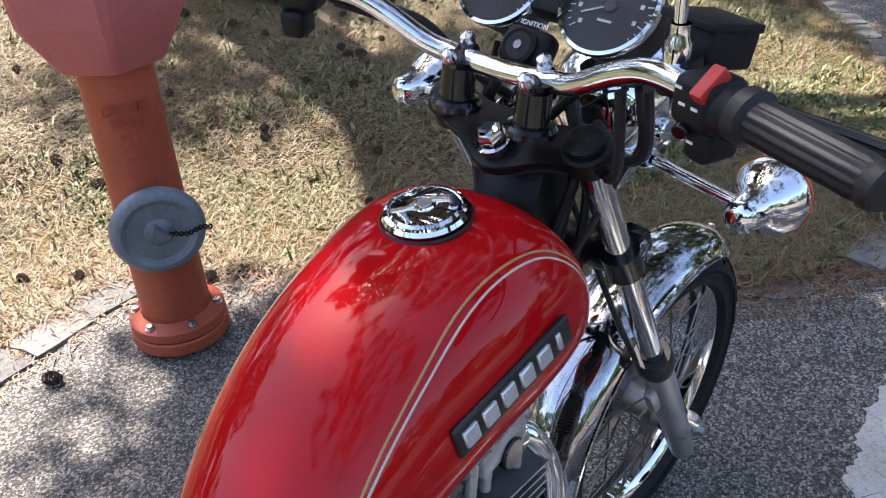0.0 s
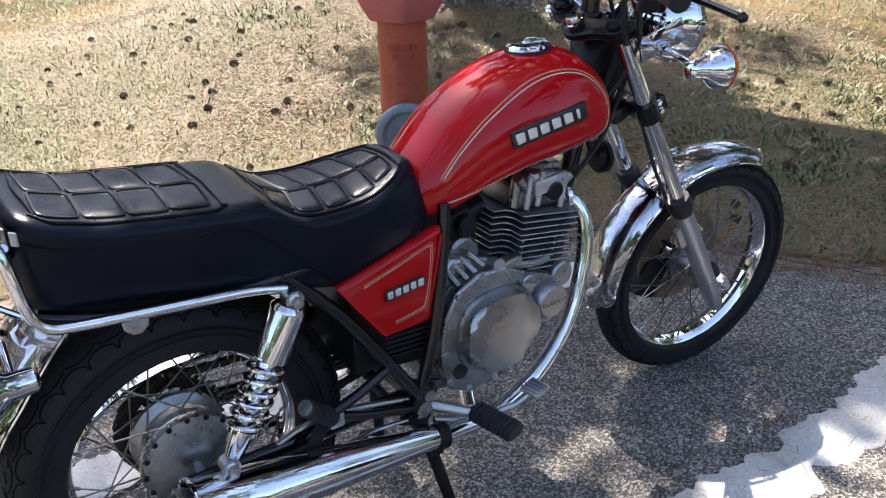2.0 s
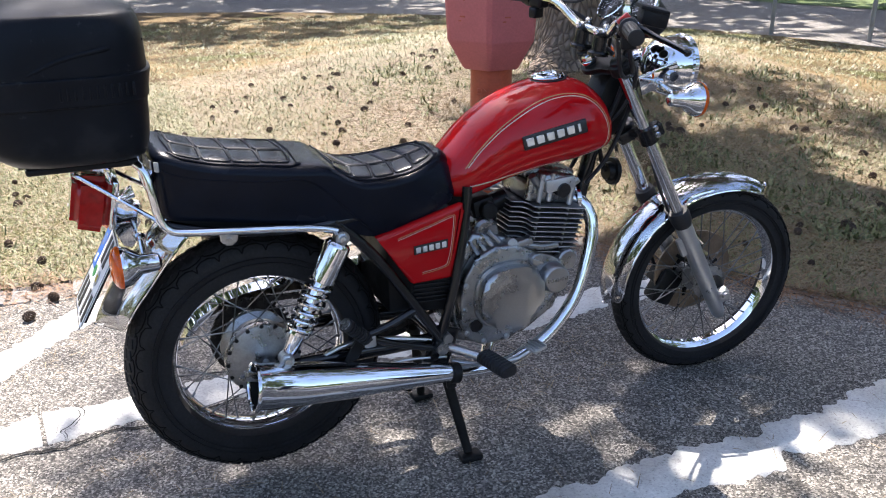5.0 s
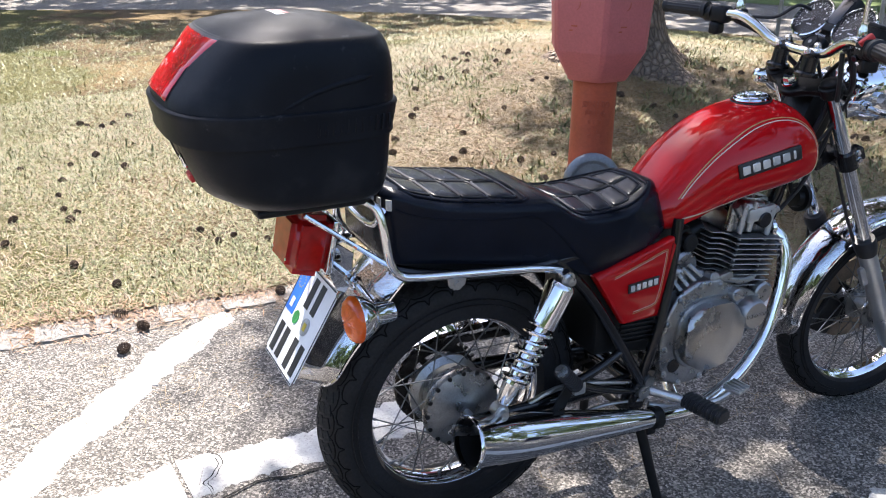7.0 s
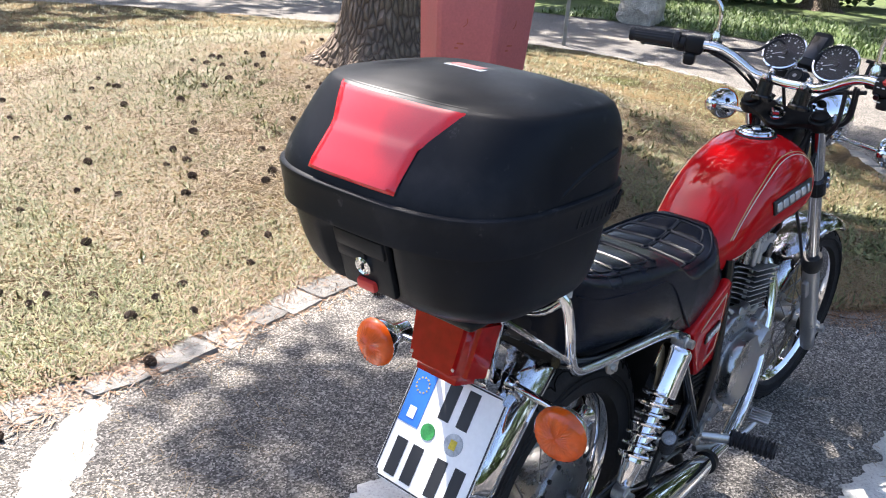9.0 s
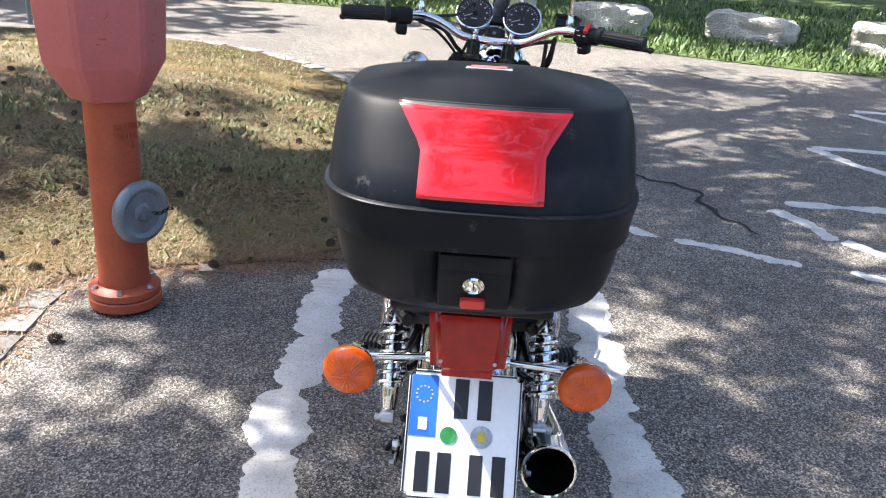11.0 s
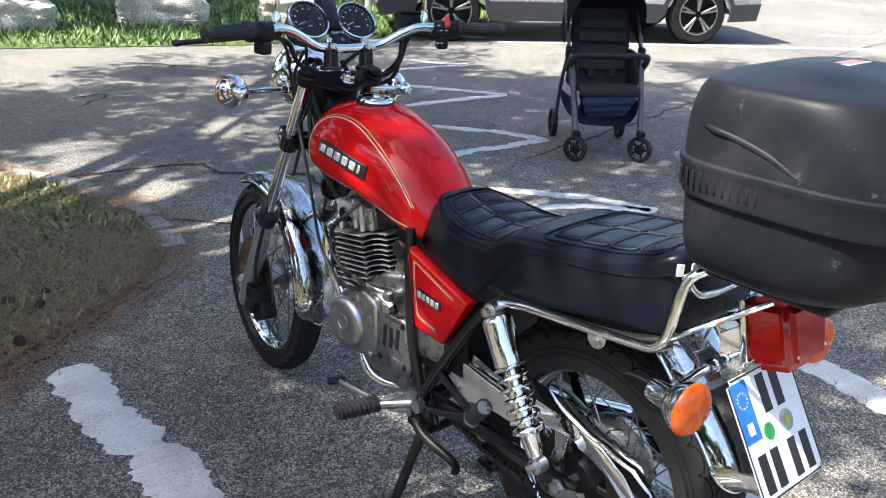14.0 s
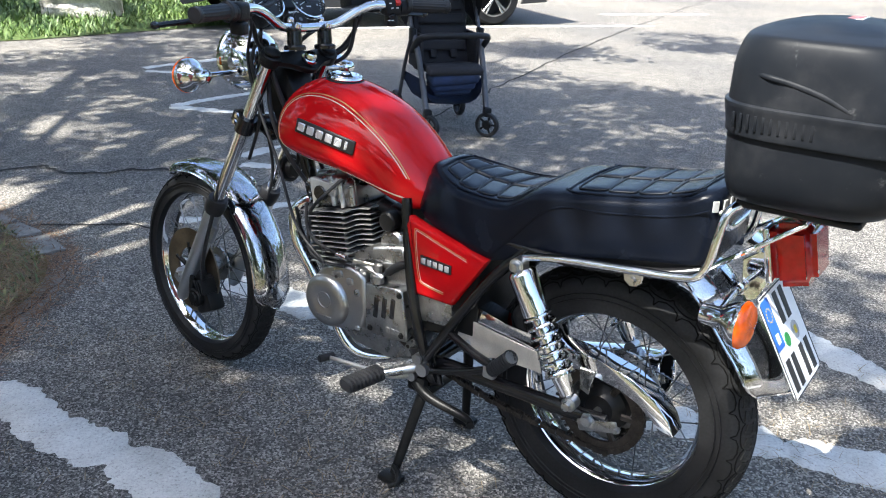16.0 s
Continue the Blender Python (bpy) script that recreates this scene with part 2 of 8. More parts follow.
ant.links.new(blend(ant, 1.0, blend(ant, 1.0, stone.outputs[0], wide.outputs[0], "MULTIPLY"), mid.outputs[0], "MULTIPLY"), ab.inputs["Base Color"])
ab.inputs["Roughness"].default_value = 0.85
ab.inputs["Specular IOR Level"].default_value = 0.3
relief(ant, ab, av.outputs["Distance"], 0.004, 0.9)
GRANITE = paint("granite_kerb", (0.29, 0.285, 0.272), 0.85, 0.0, 0.32, 7, 150, 0.004)
gi = GRANITE.node_tree.nodes.new("ShaderNodeObjectInfo")
gtone = ramp(GRANITE.node_tree, gi.outputs["Random"], [(0.0, (0.70, 0.69, 0.67)), (0.5, (0.92, 0.91, 0.90)), (1.0, (1.22, 1.19, 1.13))])
gbs = GRANITE.node_tree.nodes["Principled BSDF"]
gin = gbs.inputs["Base Color"].links[0].from_socket
GRANITE.node_tree.links.new(blend(GRANITE.node_tree, 1.0, gin, gtone.outputs[0], "MULTIPLY"), gbs.inputs["Base Color"])
ROADPAINT, rnt, rb = nodes_of("road_marking")
rn = noise_at(rnt, 160, 4)
rw = noise_at(rnt, 7, 5)
rc = ramp(rnt, rn.outputs[0], [(0.28, (0.30, 0.295, 0.28)), (0.42, (0.53, 0.525, 0.50)), (0.75, (0.66, 0.655, 0.62))])
rc2 = ramp(rnt, rw.outputs[0], [(0.3, (0.75, 0.74, 0.72)), (0.65, (1, 1, 1))])
rnt.links.new(blend(rnt, 1.0, rc.outputs[0], rc2.outputs[0], "MULTIPLY"), rb.inputs["Base Color"])
rb.inputs["Roughness"].default_value = 0.8
relief(rnt, rb, rn.outputs[0], 0.002)
SOIL, snt, sb = nodes_of("thatch_soil")
sn1, sn2, sn3 = noise_at(snt, 0.9, 5), noise_at(snt, 40, 6, 0.7), noise_at(snt, 220, 4, 0.7)
sc1 = ramp(snt, sn1.outputs[0], [(0.36, (0.25, 0.18, 0.098)), (0.48, (0.17, 0.125, 0.065)), (0.56, (0.10, 0.07, 0.04)), (0.66, (0.10, 0.11, 0.035))])
sc2 = ramp(snt, sn2.outputs[0], [(0.34, (0.50, 0.47, 0.43)), (0.62, (1.18, 1.14, 1.06))])
sc3 = ramp(snt, sn3.outputs[0], [(0.30, (0.55, 0.55, 0.55)), (0.65, (1.15, 1.15, 1.15))])
stc = snt.nodes.new("ShaderNodeTexCoord")
sxyz = snt.nodes.new("ShaderNodeSeparateXYZ")
snt.links.new(stc.outputs["Object"], sxyz.inputs[0])
sside = snt.nodes.new("ShaderNodeMath")
sside.operation = "MULTIPLY_ADD"
snt.links.new(sn1.outputs[0], sside.inputs[0])
sside.inputs[1].default_value = 2.6
snt.links.new(sxyz.outputs["X"], sside.inputs[2])
smix = ramp(snt, sside.outputs[0], [(0.70, (1, 1, 1)), (1.0, (0, 0, 0))])
sgreen = blend(snt, smix.outputs[0], sc1.outputs[0], (0.115, 0.112, 0.045))
snt.links.new(blend(snt, 1.0, blend(snt, 1.0, sgreen, sc2.outputs[0], "MULTIPLY"), sc3.outputs[0], "MULTIPLY"), sb.inputs["Base Color"])
sb.inputs["Roughness"].default_value = 0.95
sb.inputs["Specular IOR Level"].default_value = 0.15
relief(snt, sb, sn2.outputs[0], 0.03)


def sheet(name, xs, ys, height, mat, keep=None, label="", kind="structure"):
    """A ground sheet on a grid with heights; keep says which places belong to it."""
    vid, verts, faces = {}, [], []

    def vert(i, j):
        if (i, j) not in vid:
            vid[i, j] = len(verts)
            verts.append((xs[i], ys[j], height(xs[i], ys[j])))
        return vid[i, j]
    for i in range(len(xs) - 1):
        for j in range(len(ys) - 1):
            if keep is None or keep((xs[i] + xs[i + 1]) / 2, (ys[j] + ys[j + 1]) / 2):
                faces.append((vert(i, j), vert(i + 1, j), vert(i + 1, j + 1), vert(i, j + 1)))
    me = bpy.data.meshes.new(name)
    me.from_pydata(verts, [], faces)
    me.materials.append(mat)
    me.shade_smooth()
    ob = new(name, me)
    return tagged(ob, label, "ground", kind=kind)


# the lawn island: its near kerb runs past the hydrant to a rounded tip, then back along the path behind
KERB = [(-9, 2.11), (-6, 1.86), (-3, 1.64), (-1.4, 1.515), (-0.744, 1.489), (-0.234, 1.464), (0.161, 1.469), (0.52, 1.538), (0.823, 1.573), (1.042, 1.602), (1.18, 1.606), (1.378, 1.543), (1.556, 1.21), (1.693, 0.822), (1.947, 0.451), (2.193, 0.085), (2.497, -0.101), (2.934, -0.146), (3.518, -0.052), (3.931, 0.15), (4.544, 0.547), (5.35, 1.145), (6.216, 1.876), (6.825, 2.787), (7.121, 4.103), (6.569, 5.871), (5.465, 7.477), (3.705, 9.304), (0.4, 11.0), (-9, 14)]


def inside(x, y, poly):
    r = False
    for (a, b), (c, d) in zip(poly, poly[1:] + poly[:1]):
        if (b > y) != (d > y) and x < (c - a) * (y - b) / (d - b) + a:
            r = not r
    return r


def kerb_gap(x, y):
    """How far a place lies from the kerb line."""
    best = 1e9
    for (a, b), (c, d) in zip(KERB, KERB[1:]):
        t = min(1, max(0, ((x - a) * (c - a) + (y - b) * (d - b)) / ((c - a) ** 2 + (d - b) ** 2)))
        best = min(best, math.hypot(x - a - t * (c - a), y - b - t * (d - b)))
    return best


def mound(x, y):
    g = min(1.0, kerb_gap(x, y) / 1.0)
    g = g * g * (3 - 2 * g)
    return 0.010 + g * (0.36 * math.exp(-((x - 3.0) ** 2 + (y - 4.0) ** 2) / 5.2) + 0.012 * noise.noise((x * 1.7, y * 1.7, 0)))


far = [v * 1.0 for v in (-300, -120, -60, -30, -15)] + [-8 + 0.5 * k for k in range(61)] + [30, 45, 70, 130, 300]
sheet("road", far, far, lambda x, y: 0.0, ASPHALT, label="worn grey asphalt with pale aggregate")
# lawn as one fan of rows between the near and the far kerb, following its outline
def outline_lawn():
    b = bmesh.new()
    vs = [b.verts.new((x, y, 0.010)) for x, y in [(p.x, p.y) for p in spline([(a, c, 0) for a, c in KERB], 5)]]
    b.faces.new(vs)
    bmesh.ops.triangulate(b, faces=b.faces[:])
    for _ in range(5):
        es = [e for e in b.edges if e.calc_length() > 0.45]
        if not es:
            break
        bmesh.ops.subdivide_edges(b, edges=es, cuts=1)
        bmesh.ops.triangulate(b, faces=[f for f in b.faces if len(f.verts) > 3])
    for v in b.verts:
        v.co.z = mound(v.co.x, v.co.y)
    return b


lawn = tagged(part("lawn", outline_lawn(), SOIL, sharp=80), "dry patchy lawn with straw and green tufts", "lawn", kind="structure")
FARLAWN = [(34, -60), (8.811, -9.291), (7.337, -5.628), (7.671, -3.061), (8.701, -0.342), (9.926, 0.864), (10.605, 2.452), (10.631, 5.184), (8.917, 8.917), (5.2, 13.0), (-9, 17.5), (-60, 30), (-60, 90), (90, 90), (90, -60)]
b = bmesh.new()
vs = [b.verts.new((x, y, 0.008)) for x, y in FARLAWN]
b.faces.new(vs)
bmesh.ops.triangulate(b, faces=b.faces[:])
PARK = paint("park_grass", (0.085, 0.125, 0.028), 0.9, 0.0, 0.35, 1.2, 30, 0.02)
tagged(part("park_lawn", b, PARK), "green park lawn across the road", "lawn", kind="structure")


def marking(pts, width, seed, label="worn white road marking with ragged edges", breaks=(), waists=()):
    """A ragged band of thick paint along a line on the road."""
    rnd = random.Random(seed)
    p = []
    for a, c in zip(pts, pts[1:]):
        a, c = Vector((*a, 0)), Vector((*c, 0))
        n = max(2, int((c - a).length / 0.01))
        p += [a + (c - a) * k / n for k in range(n)]
    p.append(Vector((*pts[-1], 0)))
    b = bmesh.new()
    rows = []
    for i, q in enumerate(p):
        t = (p[min(i + 2, len(p) - 1)] - p[max(i - 2, 0)]).normalized()
        nrm = Vector((-t.y, t.x, 0))
        f = min(1.0, min(i, len(p) - 1 - i) / 5 + 0.55)
        for d in waists:
            f *= 1 - 0.48 * math.exp(-((i * 0.01 - d) / 0.035) ** 2)
        wl = width / 2 * f + 0.030 * noise.noise((q.x * 5, q.y * 5, seed)) + 0.020 * noise.noise((q.x * 22, q.y * 22, seed + 3)) + 0.012 * noise.noise((q.x * 55, q.y * 55, seed + 4)) + rnd.uniform(-0.004, 0.004)
        wr = width / 2 * f + 0.030 * noise.noise((q.x * 5, q.y * 5, seed + 7)) + 0.020 * noise.noise((q.x * 22, q.y * 22, seed + 9)) + 0.012 * noise.noise((q.x * 55, q.y * 55, seed + 8)) + rnd.uniform(-0.004, 0.004)
        o = t * 0.012 * noise.noise((i * 0.3, seed, 0))
        rows.append([b.verts.new((*(q + nrm * wl + o).xy, 0.0)), b.verts.new((*(q + nrm * (wl - 0.004) + o).xy, 0.0035)), b.verts.new((*(q - nrm * (wr - 0.004) + o).xy, 0.0035)), b.verts.new((*(q - nrm * wr + o).xy, 0.0))])
    L = 0.0
    for i, (x, y) in enumerate(zip(rows, rows[1:])):
        if any(abs(i * 0.01 - d) < 0.006 for d in breaks):
            continue
        for j in range(3):
            b.faces.new((x[j], x[j + 1], y[j + 1], y[j]))
    return tagged(part("road_marking", b, ROADPAINT, sharp=80), label, "road marking", group="road markings", kind="structure")


marking([(2.054, -0.337), (1.66, -0.396), (1.185, -0.423), (0.89, -0.419), (0.49, -0.456), (-0.018, -0.549), (-0.47, -0.656), (-0.9, -0.74)], 0.16, 3, breaks=(1.72, 2.1), waists=(0.8, 1.3, 2.3))
marking([(1.657, 0.559), (1.268, 0.557), (1.023, 0.516), (0.68, 0.537), (0.286, 0.478), (-0.116, 0.446), (-0.47, 0.426), (-0.728, 0.402), (-1.2, 0.37)], 0.155, 5, breaks=(2.16,), waists=(0.56, 0.91, 1.22))
marking([(-0.232, 1.338), (-0.429, 1.124), (-0.712, 0.809), (-1.03, 0.441)], 0.125, 8)
# the zigzag band beside the bay, and the bay's further lines
marking([(2.482, -0.609), (2.327, -0.797)], 0.06, 11)
marking([(2.308, -0.876), (2.232, -1.124), (2.095, -1.393)], 0.07, 12)
marking([(1.515, -2.181), (1.164, -1.969), (0.871, -1.796), (0.417, -1.564)], 0.12, 13)
marking([(1.068, -1.511), (0.774, -1.456), (0.399, -1.423), (-0.073, -1.336), (-0.474, -1.157), (-0.9, -0.98)], 0.13, 14)
marking([(2.467, -1.663), (2.705, -1.59), (2.892, -1.476)], 0.075, 15)
marking([(3.007, -1.574), (3.017, -1.947), (2.978, -2.538), (2.95, -2.864)], 0.085, 16)
marking([(2.95, -2.864), (3.317, -2.705), (3.644, -2.48), (3.997, -2.246), (4.31, -2.111)], 0.085, 17)
marking([(4.328, -2.13), (4.32, -2.5), (4.274, -3.182), (4.219, -3.671)], 0.085, 18)
marking([(4.219, -3.671), (4.614, -3.441), (5.114, -3.104), (5.564, -2.829)], 0.085, 19)
marking([(5.698, -2.891), (5.654, -3.325), (5.611, -3.999), (5.531, -4.369)], 0.085, 20)
marking([(5.531, -4.369), (5.791, -4.183), (6.102, -3.997)], 0.085, 21)
marking([(1.592, -2.259), (1.959, -2.15), (2.467, -1.703)], 0.085, 22)
marking([(1.611, -2.238), (1.844, -2.053), (2.075, -1.592)], 0.085, 23)
marking([(6.638, -5.766), (5.84, -6.974), (4.915, -8.283), (3.984, -9.527)], 0.11, 24)
marking([(5.094, -10.213), (4.056, -11.635)], 0.11, 25)
CRACK = paint("crack_dark", (0.018, 0.017, 0.015), 0.95, 0.0, 0.4, 20, 200, 0.002)


def crack(pts, width, seed):
    """A ragged dark ribbon for a crack, lower along its middle than at its edges."""
    p = spline([(x, y, 0) for x, y in pts], 14)
    b = bmesh.new()
    rows = []
    for i, q in enumerate(p):
        t = (p[min(i + 1, len(p) - 1)] - p[max(i - 1, 0)]).normalized()
        n = Vector((-t.y, t.x, 0))
        f = min(1, min(i, len(p) - 1 - i) / 6 + 0.15)
        o = n * 0.05 * noise.noise((q.x * 7, q.y * 7, seed)) + n * 0.016 * noise.noise((q.x * 30, q.y * 30, seed))
        w = width * f * (0.6 + 0.8 * abs(noise.noise((q.x * 12, q.y * 12, seed + 5))))
        rows.append([b.verts.new(q + o + n * w + Vector((0, 0, 0.0045))), b.verts.new(q + o + Vector((0, 0, 0.002))), b.verts.new(q + o - n * w + Vector((0, 0, 0.0045)))])
    for x, y in zip(rows, rows[1:]):
        for j in range(2):
            b.faces.new((x[j], x[j + 1], y[j + 1], y[j]))
    return tagged(part("road_crack", b, CRACK, sharp=80), "dark ragged crack in the asphalt", "crack", group="road cracks", kind="structure")


crack([(3.799, 0.131), (3.725, -0.181), (3.688, -0.461), (3.61, -0.743), (3.414, -0.765), (3.255, -0.943), (3.085, -1.121), (2.802, -1.135), (2.466, -1.317)], 0.016, 1)
crack([(2.878, -0.16), (2.663, -0.381), (2.444, -0.54), (2.138, -0.602)], 0.008, 2)
crack([(2.657, -2.33), (3.042, -4.113), (3.829, -7.623), (5.137, -15.268)], 0.010, 3)
crack([(-0.469, 0.339), (-0.451, 0.432), (-0.472, 0.514)], 0.008, 4)
crack([(-2.2, 0.25), (-1.2, 0.27), (-0.693, 0.297), (-0.267, 0.351), (0.287, 0.395)], 0.005, 5)
crack([(7.2, -1.575), (6.864, -1.925), (6.707, -1.863)], 0.02, 6)
crack([(5.783, -0.742), (5.789, -0.991), (5.47, -0.669)], 0.014, 7)
crack([(1.556, 1.23), (1.703, 0.741), (1.947, 0.371), (2.227, -0.027)], 0.008, 8)

# ---- the motorcycle: x ahead, y to its left, rear axle over the origin ----
bike = thing("motorcycle", "red and chrome classic motorcycle parked on its centre stand", "motorcycle")
bike.location.y, bike.rotation_euler = -0.003, (0, 0, radians(1.0))
STEM = Vector((0.88, 0, 0.98))
AXIS = Vector((-0.4772, 0, 0.8788))
STEER = Matrix.Translation(STEM) @ Matrix.Rotation(radians(-6.8), 4, AXIS) @ Matrix.Translation(-STEM)
FORK = STEER @ basis(STEM, (0.8788, 0, 0.4772), AXIS)
FW, RW = Vector((1.322, 0, 0.299)), Vector((0.0, 0, 0.348))


def B():
    return bmesh.new()


GROOVE = paint("groove_line_black", (0.006, 0.006, 0.006), 0.9, spec=0.1)


def wheel(c, r_tyre, w_tyre, r_rim, name, turn, hub_parts, n_spoke, hub_r, hub_w):
    """Spoked wheel: tyre with tread blocks, chrome rim, hub and laced spokes."""
    b = B()
    prof = []
    for k in range(15):
        a = math.pi * (k / 14) - math.pi / 2
        prof.append((math.sin(a) * w_tyre / 2 * (1 - 0.12 * (math.cos(a) < 0.25)), r_rim - 0.004 + (r_tyre - r_rim + 0.004) * max(0, math.cos(a)) ** 0.62))
    prof.append((-w_tyre * 0.3, r_rim - 0.010))
    prof.append((w_tyre * 0.3, r_rim - 0.010))
    ring(b, prof[:15] + [prof[16], prof[15]], c, (0, 1, 0), 96)
    top = part(name, b, TYRE, bike, turn=turn)
    b = B()
    n = 64 if w_tyre > 0.1 else 60
    for k in range(n):
        for row in (-1, 1):
            a = 2 * math.pi * (k + (0.5 if row > 0 else 0)) / n
            for s0, wid in ((0.16, 0.22), (0.42, 0.24)):
                s = row * s0 * w_tyre / 2
                cosb = math.sqrt(max(0.02, 1 - s0 ** 2))
                rad = r_rim + (r_tyre - r_rim) * cosb ** 0.62 - (0.0030 if s0 < 0.3 else 0.0036)
                t = (Vector((math.cos(a), 0, math.sin(a))) * cosb + Vector((0, row * s0 * 0.9, 0))).normalized()
                pos = Vector(c) + Vector((math.cos(a) * rad, s, math.sin(a) * rad))
                around = Vector((-math.sin(a), row * 0.35, math.cos(a)))
                box(b, None, (2 * math.pi * r_tyre / n * 0.74, w_tyre * wid * 0.62, 0.0085), bev=0.0, m=basis(pos, around, t))
    tagged(part("tread", b, TREAD, top, turn=turn), kind="stuff")
    # wavy black lines over the shoulders, the grooves' shade drawn as colour
    b = B()
    for k in range(n // 2):
        for row in (-1, 1):
            for s_in, s_out, half in ((0.88, 0.72, 0), (0.56, 0.70, 1)):
                pts = []
                for q in range(6):
                    t = math.pi * q / 5
                    a = 2 * math.pi * (k + 0.5 * half) / (n // 2) + math.cos(t) * math.pi / (n // 2)
                    s0 = s_in + (s_out - s_in) * math.sin(t)
                    rad = r_rim + (r_tyre - r_rim) * math.sqrt(max(0.02, 1 - s0 ** 2)) ** 0.62 - 0.0006
                    pts.append(Vector(c) + Vector((math.cos(a) * rad, row * s0 * w_tyre / 2, math.sin(a) * rad)))
                tube(b, pts, 0.0015, 4, 1)
    tagged(part("groove_line", b, GROOVE, top, turn=turn), kind="stuff")
    b = B()
    for sgn in (-1, 1):
        for q in (0.985, 0.960):
            yy, rr0 = q * w_tyre / 2, r_rim - 0.004 + (r_tyre - r_rim + 0.004) * math.sqrt(1 - q * q) ** 0.62
            ring(b, [(sgn * (yy - 0.002), rr0 - 0.0012), (sgn * (yy + 0.0006), rr0), (sgn * (yy - 0.002), rr0 + 0.0012)], c, (0, 1, 0), 96)
    part("sidewall_ring", b, TYRE, top, turn=turn)
    b = B()
    wr = w_tyre * 0.30
    ring(b, [(-wr, r_rim + 0.003), (-wr, r_rim - 0.004), (-wr * 0.8, r_rim - 0.013), (-wr * 0.35, r_rim - 0.022), (wr * 0.35, r_rim - 0.022), (wr * 0.8, r_rim - 0.013),
             (wr, r_rim - 0.004), (wr, r_rim + 0.003), (wr * 0.8, r_rim + 0.002), (wr * 0.7, r_rim - 0.008), (-wr * 0.7, r_rim - 0.008), (-wr * 0.8, r_rim + 0.002)], c, (0, 1, 0), 96)
    part("rim", b, CHROME, top, "chromed steel rim", turn=turn)
    for k in range(n_spoke):
        b = B()
        side = 1 if k % 2 else -1
        a = 2 * math.pi * k / n_spoke
        lean = radians(52) * (1 if (k // 2) % 2 else -1)
        p0 = Vector(c) + Vector((math.cos(a + lean) * hub_r, side * hub_w, math.sin(a + lean) * hub_r))
        p1 = Vector(c) + Vector((math.cos(a) * (r_rim - 0.02), side * 0.006, math.sin(a) * (r_rim - 0.02)))
        tube(b, [p0, p1], 0.0017, 5)
        cyl(b, p1 + (p0 - p1) * 0.07, p1, 0.0030, seg=6)
        part("spoke", b, SPOKE, top, turn=turn)
    for nm, bb, mm, lab in hub_parts:
        part(nm, bb, mm, top, lab, turn=turn)
    return top


# front wheel with its disc on the left
b1, b2, b3 = B(), B(), B()
lathe(b1, [(-0.055, 0.0), (-0.055, 0.03), (-0.04, 0.036), (-0.036, 0.052), (-0.030, 0.052), (-0.026, 0.032), (0.02, 0.032), (0.024, 0.052), (0.03, 0.052), (0.034, 0.04), (0.05, 0.035), (0.05, 0.0)], FW, (0, 1, 0), 36)
ring(b2, [(0.055, 0.07), (0.060, 0.07), (0.060, 0.128), (0.055, 0.128)], FW, (0, 1, 0), 64)
for k in range(6):
    a = k * math.pi / 3
    tube(b3, [FW + Vector((math.cos(a) * 0.03, 0.052, math.sin(a) * 0.03)), FW + Vector((math.cos(a + 0.3) * 0.085, 0.058, math.sin(a + 0.3) * 0.085))], 0.007, 6)
b4 = B()
lathe(b4, [(-0.085, 0.0), (-0.085, 0.016), (-0.06, 0.034), (-0.055, 0.034)], FW, (0, 1, 0), 24)
wheel(FW, 0.293, 0.084, 0.236, "front_wheel", STEER, [("hub", b1, ALU, ""), ("brake_disc", b2, DISCMETAL, "drilled brake disc, brown in the light"), ("disc_carrier", b3, BLACKMETAL, ""), ("speedometer_drive", b4, BLACKMETAL, "")], 36, 0.046, 0.033)
# rear wheel with a drum on the right and the sprocket on the left
b1, b3, b4 = B(), B(), B()
HOLES = []
lathe(b1, [(-0.072, 0.0), (-0.072, 0.022), (-0.068, 0.03), (-0.062, 0.052), (-0.058, 0.072), (-0.056, 0.080), (-0.054, 0.086), (-0.046, 0.090), (-0.040, 0.090), (-0.036, 0.086), (0.02, 0.07), (0.03, 0.085), (0.04, 0.085), (0.045, 0.0)], RW, (0, 1, 0), 48)
# black discs proud of the drum, painting the dark of its holes
for k in range(16):
    a = k * math.pi / 8
    b2 = B()
    cyl(b2, RW + Vector((math.cos(a) * 0.084, -0.0520, math.sin(a) * 0.084)), RW + Vector((math.cos(a) * 0.084, -0.0572, math.sin(a) * 0.084)), 0.005, seg=8)
    HOLES.append(("drum_hole_disc", b2, BLACKMETAL, ""))
ring(b3, [(0.070, 0.074), (0.0762, 0.074), (0.0762, 0.094), (0.070, 0.094)], RW, (0, 1, 0), 64)
for k in range(42):
    a = 2 * math.pi * k / 42
    box(b3, None, (0.012, 0.0055, 0.005), bev=0.0, m=basis(RW + Vector((math.cos(a) * 0.097, 0.073, math.sin(a) * 0.097)), (math.cos(a), 0, math.sin(a)), (0, 1, 0)))
for k in range(6):
    a = k * math.pi / 3
    tube(b3, [RW + Vector((math.cos(a) * 0.05, 0.073, math.sin(a) * 0.05)), RW + Vector((math.cos(a) * 0.080, 0.073, math.sin(a) * 0.080))], 0.008, 6, flat=0.5)
lathe(b4, [(0.045, 0.0), (0.045, 0.06), (0.062, 0.056), (0.070, 0.040), (0.078, 0.032), (0.078, 0.0)], RW, (0, 1, 0), 32)
